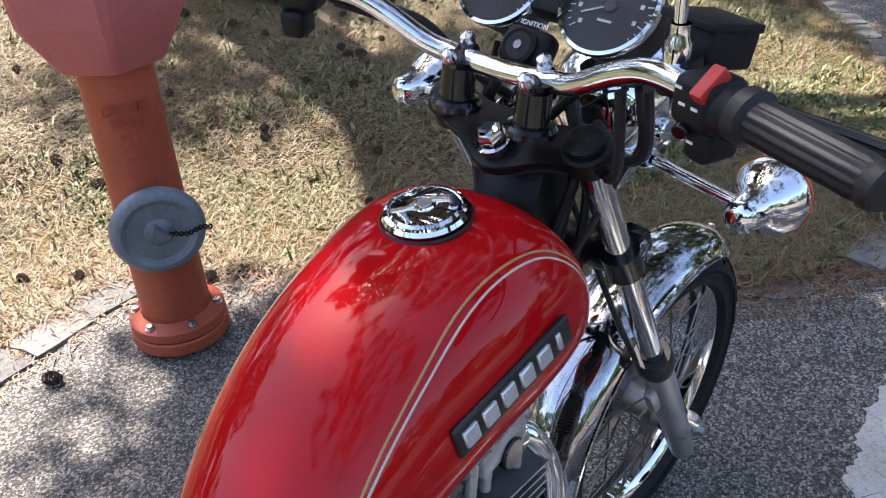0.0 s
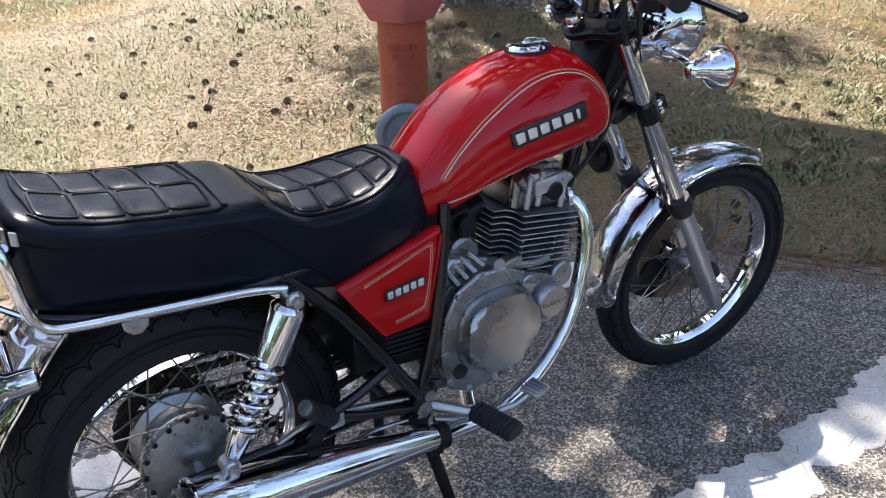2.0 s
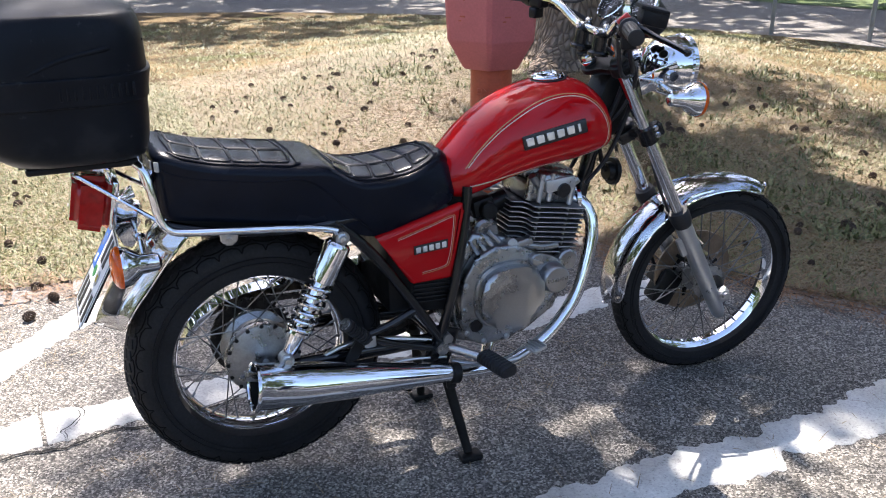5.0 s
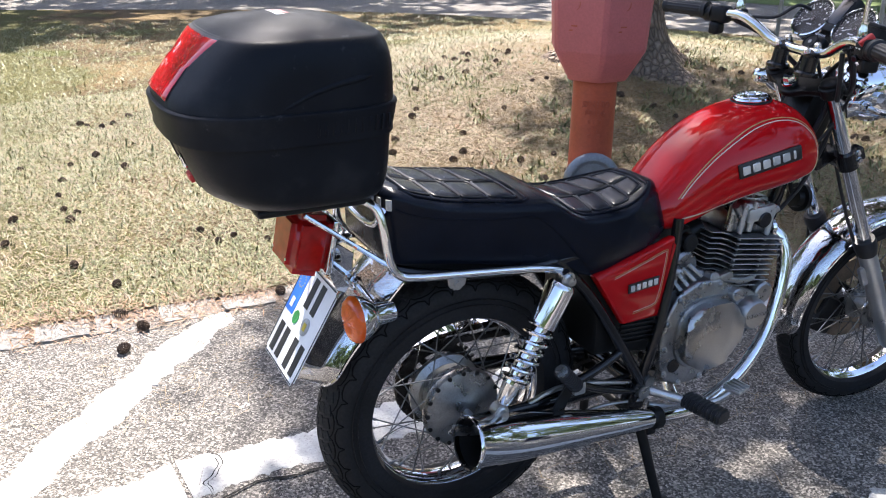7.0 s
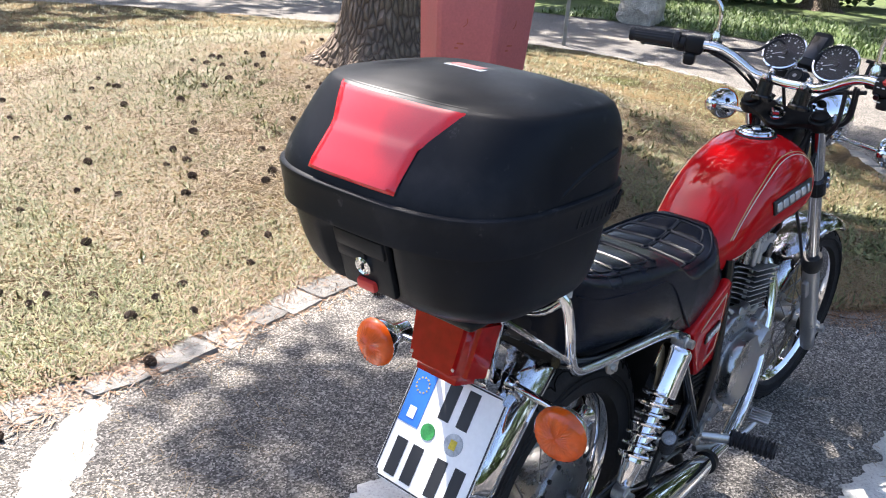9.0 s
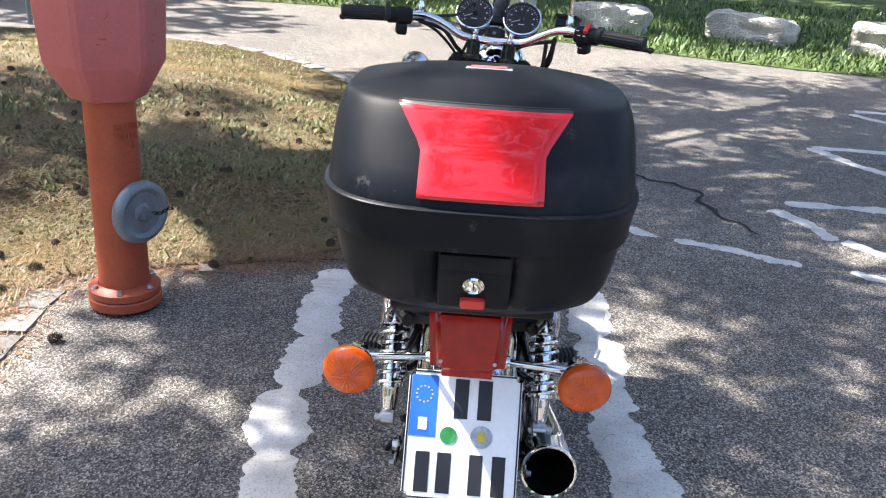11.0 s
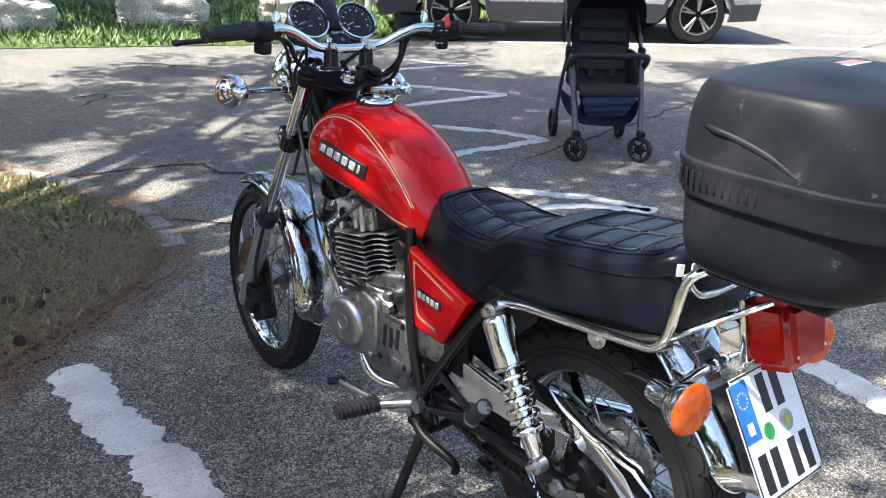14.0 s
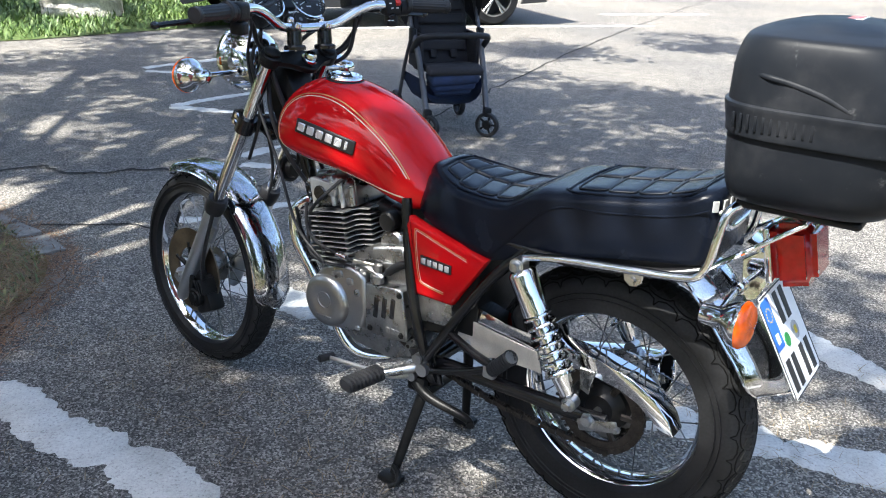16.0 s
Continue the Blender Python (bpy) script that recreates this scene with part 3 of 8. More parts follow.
wheel(RW, 0.304, 0.116, 0.212, "rear_wheel", None, [("brake_drum", b1, ALU, "grey cast drum brake hub"), *HOLES, ("sprocket", b3, RUST, "oily steel sprocket"), ("sprocket_carrier", b4, BLACKMETAL, "")], 36, 0.080, 0.040)
# axles
b = B()
cyl(b, (FW.x, -0.115, FW.z), (FW.x, 0.115, FW.z), 0.008)
bolt(b, (FW.x, -0.113, FW.z), (0, -1, 0), 0.011, 0.012)
part("front_axle", b, STEEL, bike, turn=STEER)
b = B()
cyl(b, (RW.x, -0.135, RW.z), (RW.x, 0.135, RW.z), 0.008)
bolt(b, (RW.x, -0.128, RW.z), (0, -1, 0), 0.012, 0.012)
bolt(b, (RW.x, 0.128, RW.z), (0, 1, 0), 0.012, 0.012)
part("rear_axle", b, STEEL, bike)


# ---- fork ----
def fork_leg(s):
    y = s * 0.09
    b = B()
    cyl(b, (0.035, y, -0.02), (0.035, y, -0.53), 0.0165, seg=24)
    leg = part("fork_tube", b, CHROME, bike, "chromed fork tube", turn=FORK)
    b = B()
    lathe(b, [(0, 0.017), (0, 0.026), (0.012, 0.029), (0.03, 0.0285), (0.05, 0.024), (0.05, 0.02)], (0.035, y, -0.488), (0, 0, -1), 24)
    part("dust_boot", b, RUBBER, leg, "black rubber dust boot", turn=FORK)
    b = B()
    lathe(b, [(0, 0.018), (0, 0.0235), (0.18, 0.0235), (0.26, 0.0225), (0.31, 0.0215), (0.345, 0.020), (0.36, 0.014), (0.362, 0)], (0.035, y, -0.525), (0, 0, -1), 28)
    box(b, (0.061, y, -0.823), (0.05, 0.034, 0.040), bev=0.010)
    box(b, (0.012, y, -0.60), (0.03, 0.016, 0.06), bev=0.006)
    part("fork_slider", b, FORKALU, leg, "grey aluminium fork slider", turn=FORK)
    b = B()
    lathe(b, [(0, 0.018), (0, 0.0245), (0.044, 0.0245), (0.044, 0.018)], (0.035, y, -0.255), (0, 0, 1), 24, True)
    box(b, (0.062, y * 1.02, -0.232), (0.03, 0.032, 0.036), bev=0.006)
    part("lower_clamp", b, BLACKPAINT, leg, turn=FORK)
    for bx, bz in ((0.055, -0.24), (0.055, -0.22), (0.061, -0.81)):
        b = B()
        bolt(b, (bx, y + s * 0.017, bz), (0, s, 0), 0.006, 0.007)
        part("clamp_bolt", b, CHROME, leg, turn=FORK)
    b = B()
    lathe(b, [(0, 0.020), (0.005, 0.020), (0.008, 0.016), (0.009, 0.0)], (0.035, y, -0.016), (0, 0, 1), 24)
    part("fork_cap", b, BLACKMETAL, leg, turn=FORK)


both(fork_leg)
b = B()
t = B()
half = [(0.046, 0.0), (0.050, 0.045), (0.058, 0.075), (0.061, 0.095), (0.054, 0.112), (0.036, 0.119), (0.018, 0.112), (0.010, 0.085), (0.004, 0.052), (-0.014, 0.030), (-0.024, 0.016), (-0.027, 0.0)]
plate(t, half + [(x, -y) for x, y in half[-2:0:-1]], -0.007, 0.007, 0.004, 3)
t.transform(Matrix.Translation((0, 0, -0.032)) @ Matrix.Rotation(math.pi / 2, 4, "X"))
join(b, t)
for s in (-1, 1):
    lathe(b, [(0, 0.02), (0, 0.024), (0.003, 0.026), (0.026, 0.026), (0.029, 0.023), (0.029, 0.0)], (0.035, s * 0.09, -0.048), (0, 0, 1), 28)
part("upper_yoke", b, BLACKMETAL, bike, "black enamelled upper fork yoke", turn=FORK)
b = B()
for s in (-1, 1):
    box(b, (0.035, s * 0.06, -0.235), (0.04, 0.07, 0.034), bev=0.006)
box(b, (0.015, 0, -0.235), (0.075, 0.10, 0.036), bev=0.010)
part("lower_yoke", b, BLACKPAINT, bike, "black enamelled lower fork yoke", turn=FORK)
b = B()
lathe(b, [(0, 0.018), (0.006, 0.020), (0.010, 0.020), (0.010, 0.015)], (0, 0, -0.020), (0, 0, 1), 24)
lathe(b, [(0, 0.0145), (0.012, 0.0145), (0.016, 0.011), (0.016, 0)], (0, 0, -0.011), (0, 0, 1), 6)
part("stem_nut", b, CHROME, bike, "chromed hexagon stem bolt", turn=FORK)
b = B()
lathe(b, [(0, 0.024), (0.02, 0.027), (0.17, 0.027), (0.19, 0.024)], (0, 0, -0.225), (0, 0, 1), 24)
lathe(b, [(0, 0.0), (0, 0.034), (0.022, 0.034), (0.022, 0)], (0, 0, -0.075), (0, 0, 1), 24)
part("steering_head", b, BLACKPAINT, bike)
# front mudguard
def guard(c, r, a0, a1, half, lip, name, label, turn, end_round=True, crown=0.02, rise=0.0):
    b = B()
    n, m = 64, 14
    rows = []
    for i in range(n + 1):
        a = radians(a0 + (a1 - a0) * i / n)
        f = min(i, n - i) / n * abs(a1 - a0)
        wid = half * math.sqrt(1 - (0.97 if end_round else 0.0) * max(0, 1 - f / 10.5) ** 2.0)
        row = []
        for j in range(m + 1):
            s = -1 + 2 * j / m
            rr = r + rise * max(0, (138 - math.degrees(a)) / 34) ** 1.6 + crown * (1 - abs(s) ** 2.2) - lip * max(0, abs(s) - 0.82) / 0.18
            row.append(b.verts.new((c[0] + math.cos(a) * rr, c[1] + s * wid, c[2] + math.sin(a) * rr)))
        rows.append(row)
    for x, y in zip(rows, rows[1:]):
        for j in range(m):
            b.faces.new((x[j], x[j + 1], y[j + 1], y[j]))
    edge = [v.co.copy() for v in rows[0]] + [q[-1].co.copy() for q in rows[1:-1]] + [v.co.copy() for v in rows[-1][::-1]] + [q[0].co.copy() for q in rows[-2:0:-1]]
    bmesh.ops.solidify(b, geom=b.faces[:], thickness=0.0015)
    g = part(name, b, CHROME, bike, label, turn=turn)
    b = B()
    tube(b, edge, 0.0030, 6, 1, True)
    part("rolled_edge", b, CHROME, g, turn=turn)
    return g


fender = guard(FW, 0.309, 60, 186, 0.060, 0.012, "front_mudguard", "chromed front mudguard with rolled edge", STEER, crown=0.018)
for s in (-1, 1):
    q = [FW + Vector((math.cos(radians(a)) * 0.310, s * 0.062, math.sin(radians(a)) * 0.310)) for a in (100, 116, 132)]
    b = B()
    tube(b, [q[0], q[1], FW + Vector((-0.11, s * 0.072, 0.20)), FW + Vector((-0.075, s * 0.078, 0.155))], 0.0053, 8)
    part("mudguard_stay", b, CHROME, fender, turn=STEER)
# brake caliper and hose, on the left
b = B()
box(b, (FW.x - 0.085, 0.068, FW.z - 0.045), (0.075, 0.055, 0.11), (0, 25, 0), 0.012)
cyl(b, (FW.x - 0.08, 0.09, FW.z - 0.05), (FW.x - 0.08, 0.112, FW.z - 0.05), 0.028, bev=0.004)
box(b, (FW.x - 0.06, 0.075, FW.z + 0.02), (0.03, 0.03, 0.09), (0, 30, 0), 0.006)
cyl(b, (FW.x - 0.08, 0.110, FW.z - 0.05), (FW.x - 0.08, 0.118, FW.z - 0.05), 0.019, bev=0.003)
for k in range(3):
    box(b, (FW.x - 0.112 + 0.012 * k, 0.080, FW.z - 0.010 - 0.004 * k), (0.005, 0.060, 0.045), (0, 25, 0), 0.0015)
tube(b, [(FW.x - 0.045, 0.090, FW.z - 0.085), (FW.x - 0.060, 0.104, FW.z - 0.030), (FW.x - 0.050, 0.092, FW.z + 0.040)], 0.008, 8)
cal = part("brake_caliper", b, BLACKMETAL, bike, "black brake caliper", turn=STEER)
b = B()
tube(b, [(FW.x - 0.10, 0.095, FW.z - 0.0), (FW.x - 0.14, 0.115, FW.z + 0.10), (FW.x - 0.17, 0.105, FW.z + 0.22), (FW.x - 0.22, 0.10, FW.z + 0.36), (FW.x - 0.29, 0.085, FW.z + 0.48), (FW.x - 0.33, 0.04, FW.z + 0.60), (FW.x - 0.36, -0.06, FW.z + 0.72), (0.93, -0.17, 1.06)], 0.0055, 8)
part("brake_hose", b, RUBBER, bike, turn=STEER)
for line, r in (([(FW.x - 0.02, -0.075, FW.z + 0.02), (FW.x - 0.10, -0.075, FW.z + 0.12), (FW.x - 0.22, -0.06, FW.z + 0.32), (FW.x - 0.27, 0.02, FW.z + 0.55), (1.0, 0.06, 1.03)], 0.0045),
                ([(0.86, 0.20, 1.075), (0.92, 0.15, 1.04), (1.0, 0.10, 0.96), (0.98, 0.09, 0.86), (0.88, 0.10, 0.72), (0.80, 0.105, 0.58), (0.70, 0.10, 0.51)], 0.004),
                ([(0.875, -0.165, 1.075), (0.92, -0.150, 1.00), (0.96, -0.11, 0.94), (0.93, -0.08, 0.84), (0.80, -0.06, 0.74)], 0.004),
                ([(0.89, -0.165, 1.07), (0.915, -0.158, 1.00), (0.945, -0.12, 0.965), (0.985, -0.06, 0.97)], 0.006),
                ([(0.88, -0.145, 1.065), (0.895, -0.142, 0.985), (0.925, -0.115, 0.95), (0.97, -0.08, 0.95)], 0.0055),
                ([(0.89, 0.20, 1.07), (0.93, 0.14, 1.05), (0.96, 0.10, 1.00), (0.98, 0.05, 0.97)], 0.006),
                ([(0.97, 0.068, 1.12), (0.93, 0.07, 1.13), (0.90, 0.10, 1.10), (0.88, 0.16, 1.09)], 0.004)):
    b = B()
    tube(b, line, r, 8)
    part("control_cable", b, RUBBER, bike, "black rubber-sheathed control cable", turn=STEER)

# wires and cables that crowd round the steering head
for line, rr0 in (([(0.965, 0.045, 1.00), (0.95, 0.065, 0.94), (0.93, 0.050, 0.86), (0.88, 0.045, 0.79), (0.83, 0.035, 0.74)], 0.007),
                  ([(0.975, -0.040, 1.00), (0.955, -0.062, 0.93), (0.935, -0.048, 0.85), (0.885, -0.045, 0.78), (0.83, -0.035, 0.735)], 0.007),
                  ([(1.00, 0.020, 0.95), (0.975, 0.055, 0.90), (0.95, 0.070, 0.82), (0.915, 0.055, 0.73), (0.86, 0.040, 0.66)], 0.006),
                  ([(1.01, -0.030, 0.95), (0.985, -0.058, 0.88), (0.955, -0.060, 0.80), (0.92, -0.050, 0.72), (0.87, -0.040, 0.66)], 0.0055),
                  ([(0.99, 0.060, 1.03), (1.00, 0.085, 0.96), (0.99, 0.075, 0.88), (1.00, 0.070, 0.80), (1.04, 0.072, 0.70)], 0.0045)):
    b = B()
    tube(b, line, rr0, 8)
    part("wiring_loom", b, RUBBER, bike, "black wires round the steering head")
b = B()
box(b, (0.945, 0, 0.865), (0.10, 0.085, 0.16), (0, 28, 0), 0.014)
part("head_shroud", b, BLACKMETAL, bike, "dark bracket behind the headlamp")

# horn under the steering head
b = B()
lathe(b, [(-0.020, 0.0), (-0.020, 0.022), (-0.006, 0.026), (-0.004, 0.036), (0.006, 0.037), (0.010, 0.033), (0.010, 0.0)], (0.972, -0.008, 0.672), (1, 0, -0.1), 32)
horn = part("horn", b, BLACKMETAL, bike, "small round black horn")
b = B()
lathe(b, [(0.010, 0.030), (0.013, 0.024), (0.011, 0.014), (0.014, 0.006), (0.014, 0.0)], (0.972, -0.008, 0.672), (1, 0, -0.1), 28)
part("horn_grille", b, BLACKPAINT, horn)
b = B()
tube(b, [(0.955, -0.008, 0.675), (0.94, -0.006, 0.70), (0.93, 0.0, 0.76)], 0.006, 8)
part("horn_bracket", b, BLACKMETAL, horn)

# ---- handlebar and controls ----
bar = []
for s in (1, -1):
    side = [(0.895, s * 0.03, 1.042), (0.895, s * 0.065, 1.043), (0.888, s * 0.095, 1.050), (0.874, s * 0.145, 1.076), (0.862, s * 0.185, 1.088), (0.845, s * 0.24, 1.086), (0.795, s * 0.376, 1.0800)]
    bar += side[::-1] if s > 0 else side
b = B()
tube(b, bar, 0.0112, 14, 6)
for v in b.verts:
    v.co.z += 0.034 * abs(v.co.y) - 0.024 * v.co.y
handlebar = part("handlebar", b, CHROME, bike, "chromed swept handlebar", turn=STEER)


def controls(s):
    bt = STEER @ Matrix(((1, 0, 0, 0), (0, 1, 0, 0), (0, 0.034 * s - 0.024, 1, 0), (0, 0, 0, 1)))
    p0, p1 = Vector((0.832, s * 0.274, 1.0855)), Vector((0.785, s * 0.393, 1.0795))
    d = (p1 - p0).normalized()
    L = (p1 - p0).length
    b = B()
    u = d.orthogonal().normalized()
    v = d.cross(u)
    rings = []
    for f, r, rib in ((0, 0.012, 0), (0, 0.0215, 0), (0.012, 0.0215, 0), (0.016, 0.0160, 0), (0.020, 0.0152, 1), (L - 0.020, 0.0148, 1), (L - 0.014, 0.0150, 0), (L - 0.010, 0.0172, 0), (L - 0.002, 0.0172, 0), (L, 0.015, 0), (L, 0.004, 0)):
        rings.append([b.verts.new(p0 + d * f + (u * math.cos(math.pi * k / 28) + v * math.sin(math.pi * k / 28)) * (r + (0.0018 if rib and k % 4 < 2 else 0.0))) for k in range(56)])
    bridge(b, rings)
    g = part("handle_grip", b, RUBBER, handlebar, "black ribbed rubber grip", turn=bt)
    b = B()
    m = basis((0.848, s * 0.240, 1.082), d, (0, 0, 1))
    box(b, None, (0.048, 0.040, 0.043), bev=0.010, seg=3, m=m)
    box(b, None, (0.028, 0.036, 0.030), bev=0.007, seg=3, m=m @ Matrix.Translation((0.004, 0.006, -0.034)))
    lathe(b, [(0, 0.013), (0.001, 0.021), (0.020, 0.021), (0.024, 0.018)], m.translation + d * 0.020, d, 24)
    sw = part("switch_housing", b, PLASTIC, handlebar, "black switch housing", turn=bt)
    if s < 0:
        b = B()
        box(b, None, (0.014, 0.030, 0.014), bev=0.003, m=m @ pose(0.010, -0.011, 0.018, 42, 0, 0))
        part("kill_switch", b, SWITCHRED, sw, "red rocker switch", turn=bt)
        b = B()
        cyl(b, (0.838, -0.230, 1.064), (0.826, -0.230, 1.060), 0.007, bev=0.001)
        part("start_button", b, BLACKPAINT, sw, turn=bt)
        for uu, vv, ww in ((-0.012, -0.0212, 0.012), (-0.006, -0.0212, 0.0), (0.008, -0.0212, 0.0), (-0.010, -0.0130, -0.032), (0.0, -0.0130, -0.032)):
            b = B()
            box(b, None, (0.007, 0.0008, 0.0022), bev=0.0, m=m @ Matrix.Translation((uu, vv, ww)))
            part("switch_marking", b, WHITE, sw, "tiny white switch marking", turn=bt)
    else:
        b = B()
        box(b, None, (0.014, 0.012, 0.010), bev=0.003, m=m @ Matrix.Translation((0.0, -0.022, 0.006)))
        box(b, None, (0.010, 0.012, 0.008), bev=0.002, m=m @ Matrix.Translation((0.0, -0.022, -0.012)))
        part("switch_slider", b, BLACKPAINT, sw, turn=bt)
    # lever
    b = B()
    q = [(0.884, s * 0.205, 1.078), (0.897, s * 0.235, 1.070), (0.902, s * 0.275, 1.062), (0.902, s * 0.340, 1.055), (0.893, s * 0.414, 1.049)]
    tube(b, q, [0.010, 0.009, 0.007, 0.0065, 0.0065], 10, 6, flat=0.65)
    lathe(b, [(-0.009, 0), (-0.007, 0.006), (0, 0.009), (0.007, 0.006), (0.009, 0)], (0.892, s * 0.418, 1.049), (0, 1, 0), 14)
    part("lever", b, BLACKPAINT, handlebar, "black ball-end hand lever", turn=bt)
    b = B()
    box(b, (0.874, s * 0.200, 1.086), (0.030, 0.030, 0.034), (0, 0, 0), 0.007)
    part("lever_perch", b, BLACKMETAL, handlebar, turn=bt)
    # mirror
    b = B()
    base = Vector((0.868, s * 0.198, 1.096))
    lathe(b, [(0, 0.011), (0.018, 0.011), (0.024, 0.008), (0.034, 0.008)], base, (0, 0, 1), 12)
    tube(b, [base + Vector((0, 0, 0.02)), base + Vector((-0.002, 0, 0.075)), base + Vector((-0.006, s * 0.022, 0.105)), base + Vector((-0.02, s * 0.115, 0.155)), base + Vector((-0.024, s * 0.135, 0.168))], 0.0052, 10, 6)
    mir = part("mirror", b, CHROME, handlebar, "round chromed mirror on a bent stalk", turn=bt)
    mc = base + Vector((-0.030, s * 0.175, 0.190))
    nrm = Vector((-1, -s * 0.12, 0.12)).normalized()
    b = B()
    lathe(b, [(-0.022, 0.0), (-0.020, 0.02), (-0.010, 0.046), (0.0, 0.053), (0.004, 0.053), (0.004, 0.049)], mc, nrm, 36)
    part("mirror_shell", b, CHROME, mir, turn=bt)
    b = B()
    lathe(b, [(0.001, 0.0495), (0.002, 0.0)], mc, nrm, 36)
    part("mirror_glass", b, MIRROR, mir, turn=bt)


both(controls)
b = B()
box(b, (0.938, -0.192, 1.094), (0.062, 0.052, 0.036), (0, 12, -14), 0.005)
box(b, (0.936, -0.192, 1.114), (0.068, 0.058, 0.008), (0, 12, -14), 0.002)
part("brake_reservoir", b, PLASTIC, handlebar, "square black brake fluid reservoir", turn=STEER @ Matrix.Translation((0, 0, 0.011)))
for s in (-1, 1):
    b = B()
    lathe(b, [(0, 0.0), (0, 0.026), (0.007, 0.027), (0.011, 0.024), (0.012, 0.0185), (0.044, 0.0175), (0.044, 0.0)], (0.884, s * 0.048, 0.992), (0.10, 0, 1), 24)
    box(b, (0.893, s * 0.048, 1.040), (0.042, 0.024, 0.027), (0, -22, 0), 0.008)
    rs = part("bar_riser", b, BLACKPAINT, handlebar, "black handlebar clamp", turn=STEER)
    b = B()
    for dx, dz in ((-0.014, 0.006), (0.014, 0.016)):
        lathe(b, [(0, 0.008), (0.004, 0.0085), (0.010, 0.007), (0.013, 0.0)], (0.889 + dx, s * 0.048, 1.040 + dz), (-0.35, 0, 0.94), 12)
    part("acorn_nut", b, CHROME, rs, turn=STEER)

# ---- instruments ----
GN = Vector((-0.77, 0, 0.64)).normalized()


def gauge(s):
    c = Vector((0.980, s * 0.066, 1.099))
    gt = STEER @ Matrix.Translation(c) @ Matrix.Scale(1.13, 4) @ Matrix.Translation(-c)
    b = B()
    lathe(b, [(-0.062, 0.0), (-0.060, 0.028), (-0.045, 0.039), (-0.004, 0.0455), (-0.004, 0.0)], c, GN, 36)
    g = part("gauge", b, PLASTIC, bike, "round black dial instrument with chrome bezel", turn=gt)
    b = B()
    ring(b, [(-0.006, 0.0455), (0.001, 0.048), (0.005, 0.047), (0.006, 0.0438), (-0.001, 0.0428)], c, GN, 48)
    part("bezel", b, CHROME, g, turn=gt)
    b = B()
    lathe(b, [(-0.0035, 0.0435), (-0.003, 0.0)], c, GN, 40)
    part("dial", b, BADGEBLACK, g, turn=gt)
    u = Vector((0, -1, 0))
    v = GN.cross(u)
    b = B()
    for k in range(27):
        a = radians(220 - 260 * k / 26)
        w = u * math.cos(a) + v * -math.sin(a) * -1
        L = 0.006 if k % 3 == 0 else 0.003
        box(b, None, (L, 0.0009, 0.0004), bev=0.0, m=basis(c + w * (0.0395 - L / 2) - GN * 0.002, w, GN))
        if k % 3 == 0:
            box(b, None, (0.0036, 0.0040, 0.0003), bev=0.0, m=basis(c + w * 0.029 - GN * 0.002, u, GN))
    box(b, None, (0.014, 0.0022, 0.0003), bev=0.0, m=basis(c - v * 0.014 - GN * 0.002, u, GN))
    part("dial_marking", b, WHITE, g, "white dial markings", turn=gt)
    b = B()
    w = (u * math.cos(radians(205)) + v * math.sin(radians(205)))
    box(b, None, (0.030, 0.0014, 0.0008), bev=0.0, m=basis(c + w * 0.012 - GN * 0.0008, w, GN))
    part("needle", b, WHITE, g, turn=gt)
    b = B()
    lathe(b, [(0.000, 0.0), (0.0, 0.006), (-0.0025, 0.006)], c, GN, 16)
    part("needle_hub", b, BLACKPAINT, g, turn=gt)
    b = B()
    lathe(b, [(0.003, 0.044), (0.0042, 0.02), (0.0045, 0.0)], c, GN, 36)
    gl = part("glass", b, DIALGLASS, g, turn=gt)
    gl.visible_shadow = False


both(gauge)
b = B()
m = basis((0.993, 0, 1.116), (0, 1, 0), GN)
box(b, None, (0.046, 0.100, 0.034), bev=0.008, m=m @ Matrix.Translation((0, -0.004, -0.012)))
box(b, None, (0.090, 0.030, 0.020), bev=0.006, m=m @ Matrix.Translation((0, -0.01, -0.03)))
box(b, None, (0.056, 0.040, 0.030), bev=0.010, seg=3, m=basis((0.940, 0, 1.050), (0, 1, 0), GN))
warn = part("warning_lamp_panel", b, PLASTIC, bike, "black warning lamp panel between the dials", turn=STEER)
b = B()
lathe(b, [(0, 0.020), (0.004, 0.020), (0.006, 0.0165), (0.004, 0.014), (0.004, 0.0)], Vector((0.934, 0, 1.050)) + GN * 0.012, GN, 28)
part("ignition_switch", b, BLACKMETAL, warn, turn=STEER)
b = B()
lathe(b, [(0.0045, 0.005), (0.0055, 0.0045), (0.0055, 0.0)], Vector((0.934, 0, 1.050)) + GN * 0.012, GN, 20)
part("key_slot", b, SPOKE, warn, turn=STEER)
fc = bpy.data.curves.new("ignition_lettering", "FONT")
fc.body, fc.size, fc.extrude, fc.align_x = "IGNITION", 0.0075, 0.0002, "CENTER"
ig = new("ignition_lettering", fc)
ig.data.materials.append(WHITE)
ig.matrix_world = STEER @ basis(Vector((0.952, 0, 1.067)) + GN * 0.0075, (0, -1, 0), GN)
ig.parent = warn
b = B()
box(b, None, (0.034, 0.066, 0.0030), bev=0.001, m=m @ Matrix.Translation((0, -0.006, 0.005)))
part("warning_window", b, BLACKPAINT, warn, "smoked window over the warning lamps", turn=STEER)

